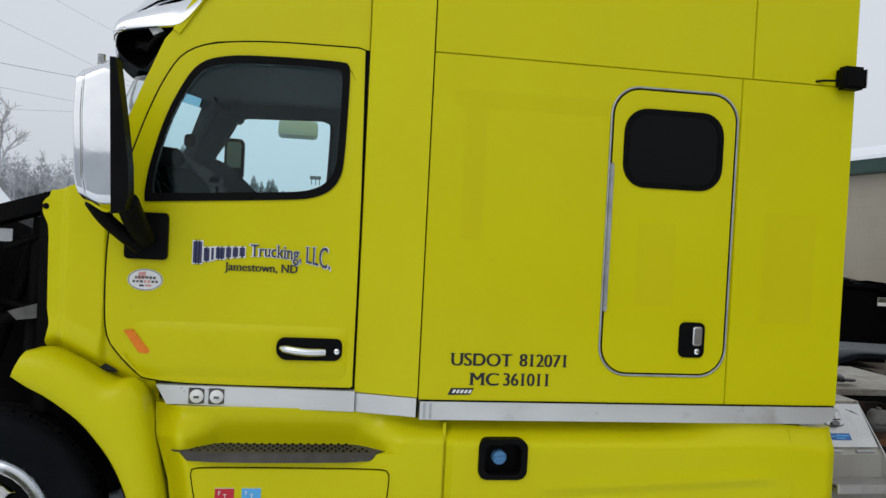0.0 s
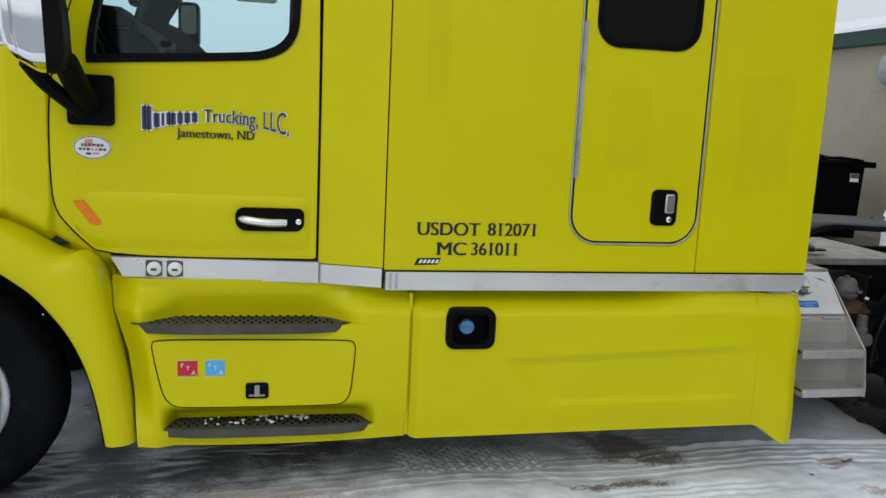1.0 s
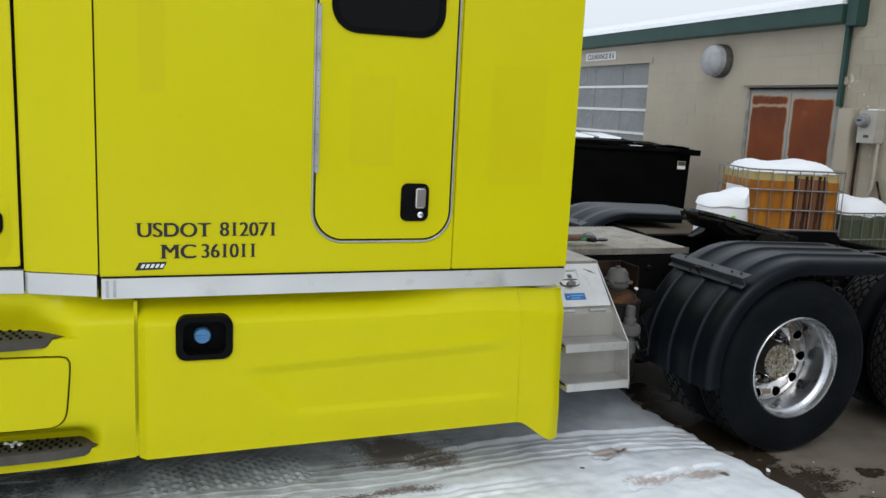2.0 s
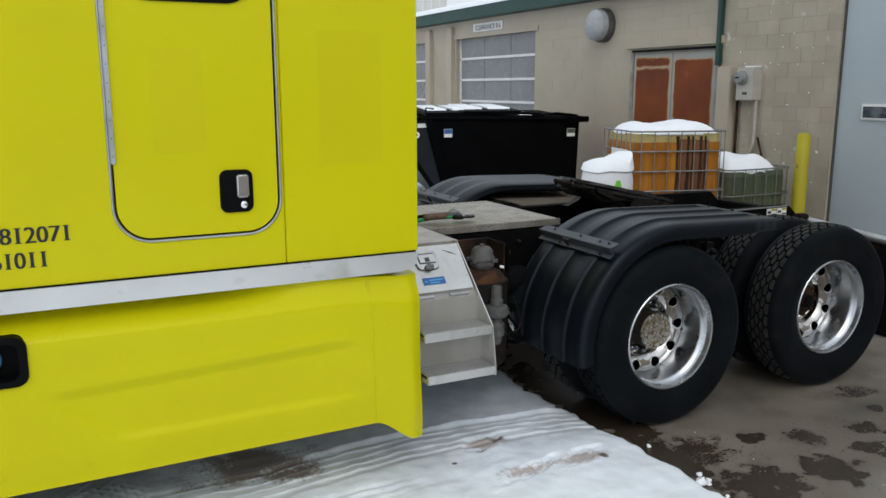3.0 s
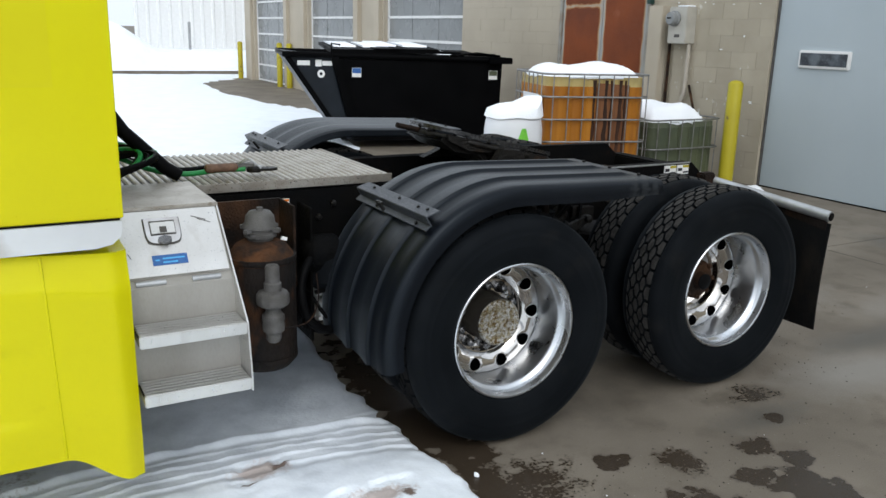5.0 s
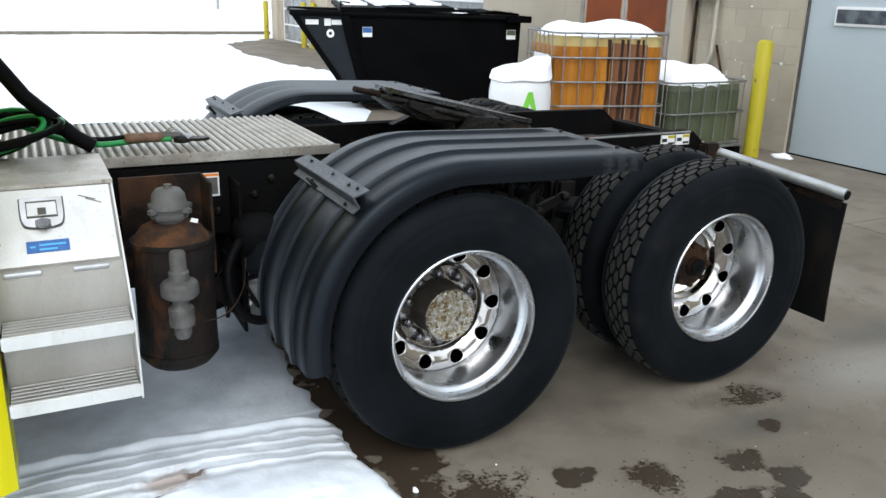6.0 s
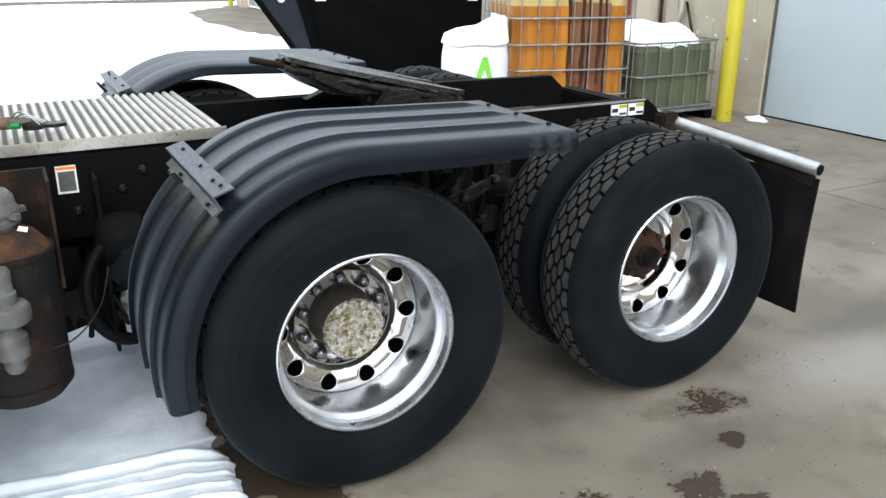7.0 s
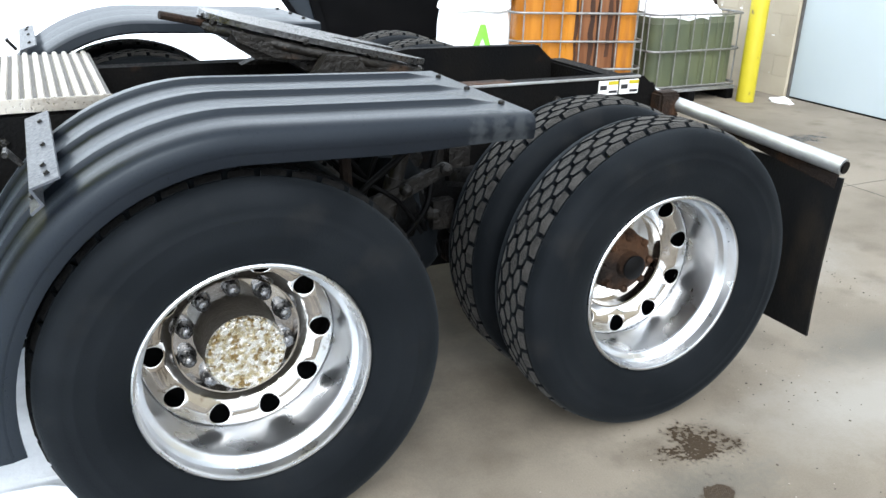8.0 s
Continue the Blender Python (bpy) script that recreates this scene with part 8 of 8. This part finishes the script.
# woods, trees and lines beyond the truck's front
def bare_tree(x, y, h, seed):
    rnd = random.Random(seed)
    t = root("bare_tree", "leafless frosted tree at the yard's edge", "tree", (x, y, 0), "bare trees")
    limbs = bmesh.new()

    def grow(p, d, length, r, depth):
        q = p + d * length
        add_tube(limbs, [p, p.lerp(q, 0.5) + Vector((rnd.uniform(-1, 1), rnd.uniform(-1, 1), 0)) * length * 0.05, q], [r, r * 0.85, r * 0.65], 5 if depth > 1 else 3)
        if depth:
            for _ in range(4 if depth > 1 else 5):
                nd = (d + Vector((rnd.uniform(-1, 1), rnd.uniform(-1, 1), rnd.uniform(-0.25, 0.7))) * 0.75).normalized()
                grow(p.lerp(q, rnd.uniform(0.45, 1.0)), nd, length * rnd.uniform(0.55, 0.78), r * 0.55, depth - 1)
    part("trunk", tube([(x, y, -0.1), (x, y, h * 0.3)], [h * 0.024, h * 0.016], 10), BARK, t)
    grow(Vector((x, y, h * 0.28)), Vector((0.05, 0, 1)).normalized(), h * 0.26, h * 0.014, 4)
    part("crown", limbs, BARK, t, "fine bare twigs")
    return t


for k, (x, y, h) in enumerate(((-23.5, 62, 11.5), (-27, 66, 12.5), (-32, 70, 13))):
    bare_tree(x, y, h, k)
woods = bmesh.new()
rnd = random.Random(4)
for k in range(300):
    y = rnd.uniform(105, 130)
    x = -0.6 - (y + 3.8) * rnd.uniform(0.255, 0.42)
    h = rnd.uniform(7.5, 11) * (0.75 + 0.25 * math.sin(k))
    add_tube(woods, [(x, y, 0), (x, y, h * 0.8)], [0.08, 0.03], 3)
    for q in range(34):
        z = h * rnd.uniform(0.2, 0.95)
        a, r = rnd.uniform(0, 6.28), h * 0.2 * rnd.uniform(0.5, 1.0) * (1.15 - z / h)
        b = Vector((x + r * math.cos(a), y + r * math.sin(a), z + r * 0.7))
        add_tube(woods, [(x, y, z), b], [0.04, 0.018], 3)
        for w in range(4):
            add_tube(woods, [b.lerp(Vector((x, y, z)), 0.4), b + Vector((rnd.uniform(-1, 1), rnd.uniform(-1, 1), rnd.uniform(-0.2, 1))) * r * 0.5], [0.024, 0.012], 3)
thing("far_woods", woods, HOAR, "pale hoar-frosted woods in the distance", "woods", kind="stuff")


def conifer(x, y, h, seed):
    rnd = random.Random(seed)
    t = root("conifer", "dark spruce paled by painted haze in the distance", "tree", (x, y, 0), "distant spruces")
    part("trunk", tube([(x, y, 0), (x, y, h * 0.95)], [h * 0.02, 0.03], 6), BARK, t)
    bm = bmesh.new()
    for lev in range(26):
        z = h * (0.1 + 0.88 * lev / 26)
        rad = h * 0.26 * (1 - lev / 26.5) + 0.1
        for q in range(11):
            a = rnd.uniform(0, 6.28)
            d = Vector((math.cos(a), math.sin(a), -0.35))
            w = Vector((-d.y * 0.4, d.x * 0.4, rnd.choice((-0.4, 0.4)))) * rad
            p = Vector((x, y, z))
            r = rad * rnd.uniform(0.7, 1.15)
            vs = [bm.verts.new(p), bm.verts.new(p + d * r * 0.6 + w), bm.verts.new(p + d * r), bm.verts.new(p + d * r * 0.6 - w)]
            bm.faces.new(vs)
    part("crown", bm, CONIFER, t)
    return t


for k in range(9):
    conifer(-9.6 + k * 0.55 + (k % 3) * 0.35, 118 + (k * 5) % 14, 7.2 + 0.62 * ((k * 7) % 4), k)
hall = root("far_building", "pale flat-roofed building far beyond the yard", "building", (0.6, 120, 0))
part("wall", box(-0.2, 1.1, 119, 121, 0, 7.6, 0.02), WHITE_PAINT, hall)
part("roof", box(-0.35, 1.25, 118.8, 121.2, 8.5, 8.9, 0.02), CAST_GREY, hall)
for x in (-0.15, 0.45, 1.0):
    part("roof_post", box(x, x + 0.12, 119.2, 119.32, 7.6, 8.5, 0.0), CAST_GREY, hall)
part("low_wing", box(-3.6, -0.2, 119.4, 121, 0, 6.9, 0.02), WHITE_PAINT, hall)
bank = sheet("snow_bank", spaced((-26, -6, 0.6)), spaced((24, 38, 0.7)), lambda x, y: 5.1 * math.exp(-((x + 15.2) / 3.4) ** 2 - ((y - 31) / 3.4) ** 2) + 0.25 * noise.noise((x * 0.5, y * 0.5, 0)) * smoothstep(24, 28, y) - 0.2, FRESH_SNOW, "pile of cleared snow", "snow bank")
lines = root("power_lines", "thin overhead power lines on poles", "power line", (-19.6, 40, 0))
for py in (36, 94):
    part("pole", tube([(-19.6 + 0.006 * (py - 40), py, 0), (-19.6 + 0.006 * (py - 40), py, 17)], [0.16, 0.1], 8), BARK, lines)
WIRE = material("weathered_wire", (0.44, 0.44, 0.45), 0.6, 0.0, (0.36, 0.36, 0.37), 1.0, 0.5)
for z0, z1, thick in ((9.57, 15.8, 0.028), (12.74, 16.0, 0.014), (15.47, 20.4, 0.014), (8.42, 13.1, 0.016), (6.76, 13.0, 0.016)):
    part("wire", tube([(-19.6 + 0.25 * k / 20, 40 + 50 * k / 20, z0 + (z1 - z0) * k / 20 - 0.5 * (k / 20) * (1 - k / 20)) for k in range(21)], thick, 4), WIRE, lines)

# joints in the concrete
for x0, x1, y0, y1 in ((5.6, 10.0, 1.7175, 1.7225), (8.0975, 8.1025, -3.5, 1.7175), (8.0975, 8.1025, 1.7225, 4.1)):
    tagged(part("concrete_joint", box(x0, x1, y0, y1, -0.01, 0.0015, 0.0), STEP_GREY, ground), kind="stuff")

# ---- wall pieces: painted blocks with recessed joints, in half bond ----
def blocks(y0, y1, z0, z1, mat, skip=None, deep_end=None):
    cache = {}
    course = 0
    z = z0
    while z < z1 - 0.05:
        y = y0 - (0.2 if course % 2 else 0.0)
        while y < y1 - 0.02:
            a, b = max(y, y0), min(y + 0.4, y1)
            y += 0.4
            if b - a < 0.03:
                continue
            parts = [(a, b)]
            if skip and z + 0.1 < skip[2]:
                parts = [(p, q) for p, q in ((a, min(b, skip[0])), (max(a, skip[1]), b)) if q - p > 0.03]
            for p, q in parts:
                deep = 0.262 if deep_end is not None and abs(p - deep_end) < 0.01 else 0.022
                key = (round(q - p, 3), deep)
                if key not in cache:
                    g = 0.0014 if mat is BLOCK_PAINT else 0.0006
                    bm = box(0, deep, g, q - p - g, g, 0.2 - g, 0.0012, 1)
                    me = bpy.data.meshes.new("block")
                    bm.to_mesh(me)
                    bm.free()
                    me.materials.append(mat)
                    cache[key] = me
                ob = new("block", cache[key])
                ob.parent = wall_east
                ob.location = (WX - 0.002 - 0.003 * noise.noise((p * 7, z * 7, 0)), p, z)
        z += 0.2
        course += 1


blocks(4.15, 6.16, 0.0, 3.4, BLOCK_PAINT, deep_end=4.15)
blocks(6.16, 11.43, 0.0, 3.4, WALL_PAINT, skip=(6.21, 8.32, 2.5))

# lumps of snow along the edge
rnd = random.Random(21)
for k in range(11):
    y = (-0.636, -0.568, -0.2, -0.66)[k] if k < 4 else rnd.uniform(-1.15, -0.45)
    r = (0.026, 0.015, 0.012, 0.012)[k] if k < 4 else rnd.uniform(0.005, 0.016)
    bm = bmesh.new()
    bmesh.ops.create_icosphere(bm, subdivisions=2, radius=r)
    for v in bm.verts:
        v.co = v.co * (1 + 0.6 * noise.noise(v.co * 70 + Vector((k, 0, 0))))
        v.co.z = max(v.co.z * 0.8, -r * 0.5)
    bmesh.ops.translate(bm, vec=(snow_edge(y) + rnd.uniform(-0.02, 0.09), y, r * 0.5), verts=bm.verts)
    thing("snow_lump", bm, FRESH_SNOW, "small lump of snow on the concrete", "snow", "snow lumps", smooth=70)

# grit and crumbs on the concrete
GRIT = material("dark_grit", (0.05, 0.042, 0.034), 0.8, 0.0, (0.12, 0.105, 0.085), 40, 0.8)
PALE_GRIT = material("pale_grit", (0.26, 0.235, 0.2), 0.8, 0.0, (0.25, 0.22, 0.18), 40, 0.8)
for name, mat_, count, label, cat, seed in (("grit", GRIT, 420, "dark grit scattered on the concrete", "grit", 12), ("grit", PALE_GRIT, 130, "pale grit scattered on the concrete", "grit", 14), ("snow_crumbs", FRESH_SNOW, 6, "white crumbs of snow on the concrete", "snow", 13)):
    rnd = random.Random(seed)
    bm = bmesh.new()
    for k in range(count):
        x, y = rnd.choice(((4.95, -0.45, 0.25), (4.4, -0.6, 0.5), (3.9, -0.7, 0.4), (5.6, 0.2, 0.8), (6.5, 0.8, 1.2)))[:2]
        x, y, s = x + rnd.gauss(0, 0.28), y + rnd.gauss(0, 0.25), rnd.uniform(0.0012, 0.0042)
        if x < snow_edge(y) + 0.05:
            continue
        m = Matrix.LocRotScale((x, y, s * 0.6), None, (s, s * rnd.uniform(0.6, 1.4), s * 0.7))
        bmesh.ops.create_icosphere(bm, subdivisions=1, radius=1.0, matrix=m)
    thing(name, bm, mat_, label, cat, kind="stuff")

# a scrap of snow at the foot of the wall
scrap = bmesh.new()
bmesh.ops.create_icosphere(scrap, subdivisions=3, radius=1.0)
for v in scrap.verts:
    q = v.co * (1 + 0.35 * noise.noise(v.co * 1.7))
    v.co = Vector((9.88 + 0.08 * q.x, 3.98 + 0.13 * q.y, max(0.0, 0.05 * q.z)))
thing("snow_scrap", scrap, FRESH_SNOW, "thin scrap of snow at the wall's foot", "snow", smooth=70)
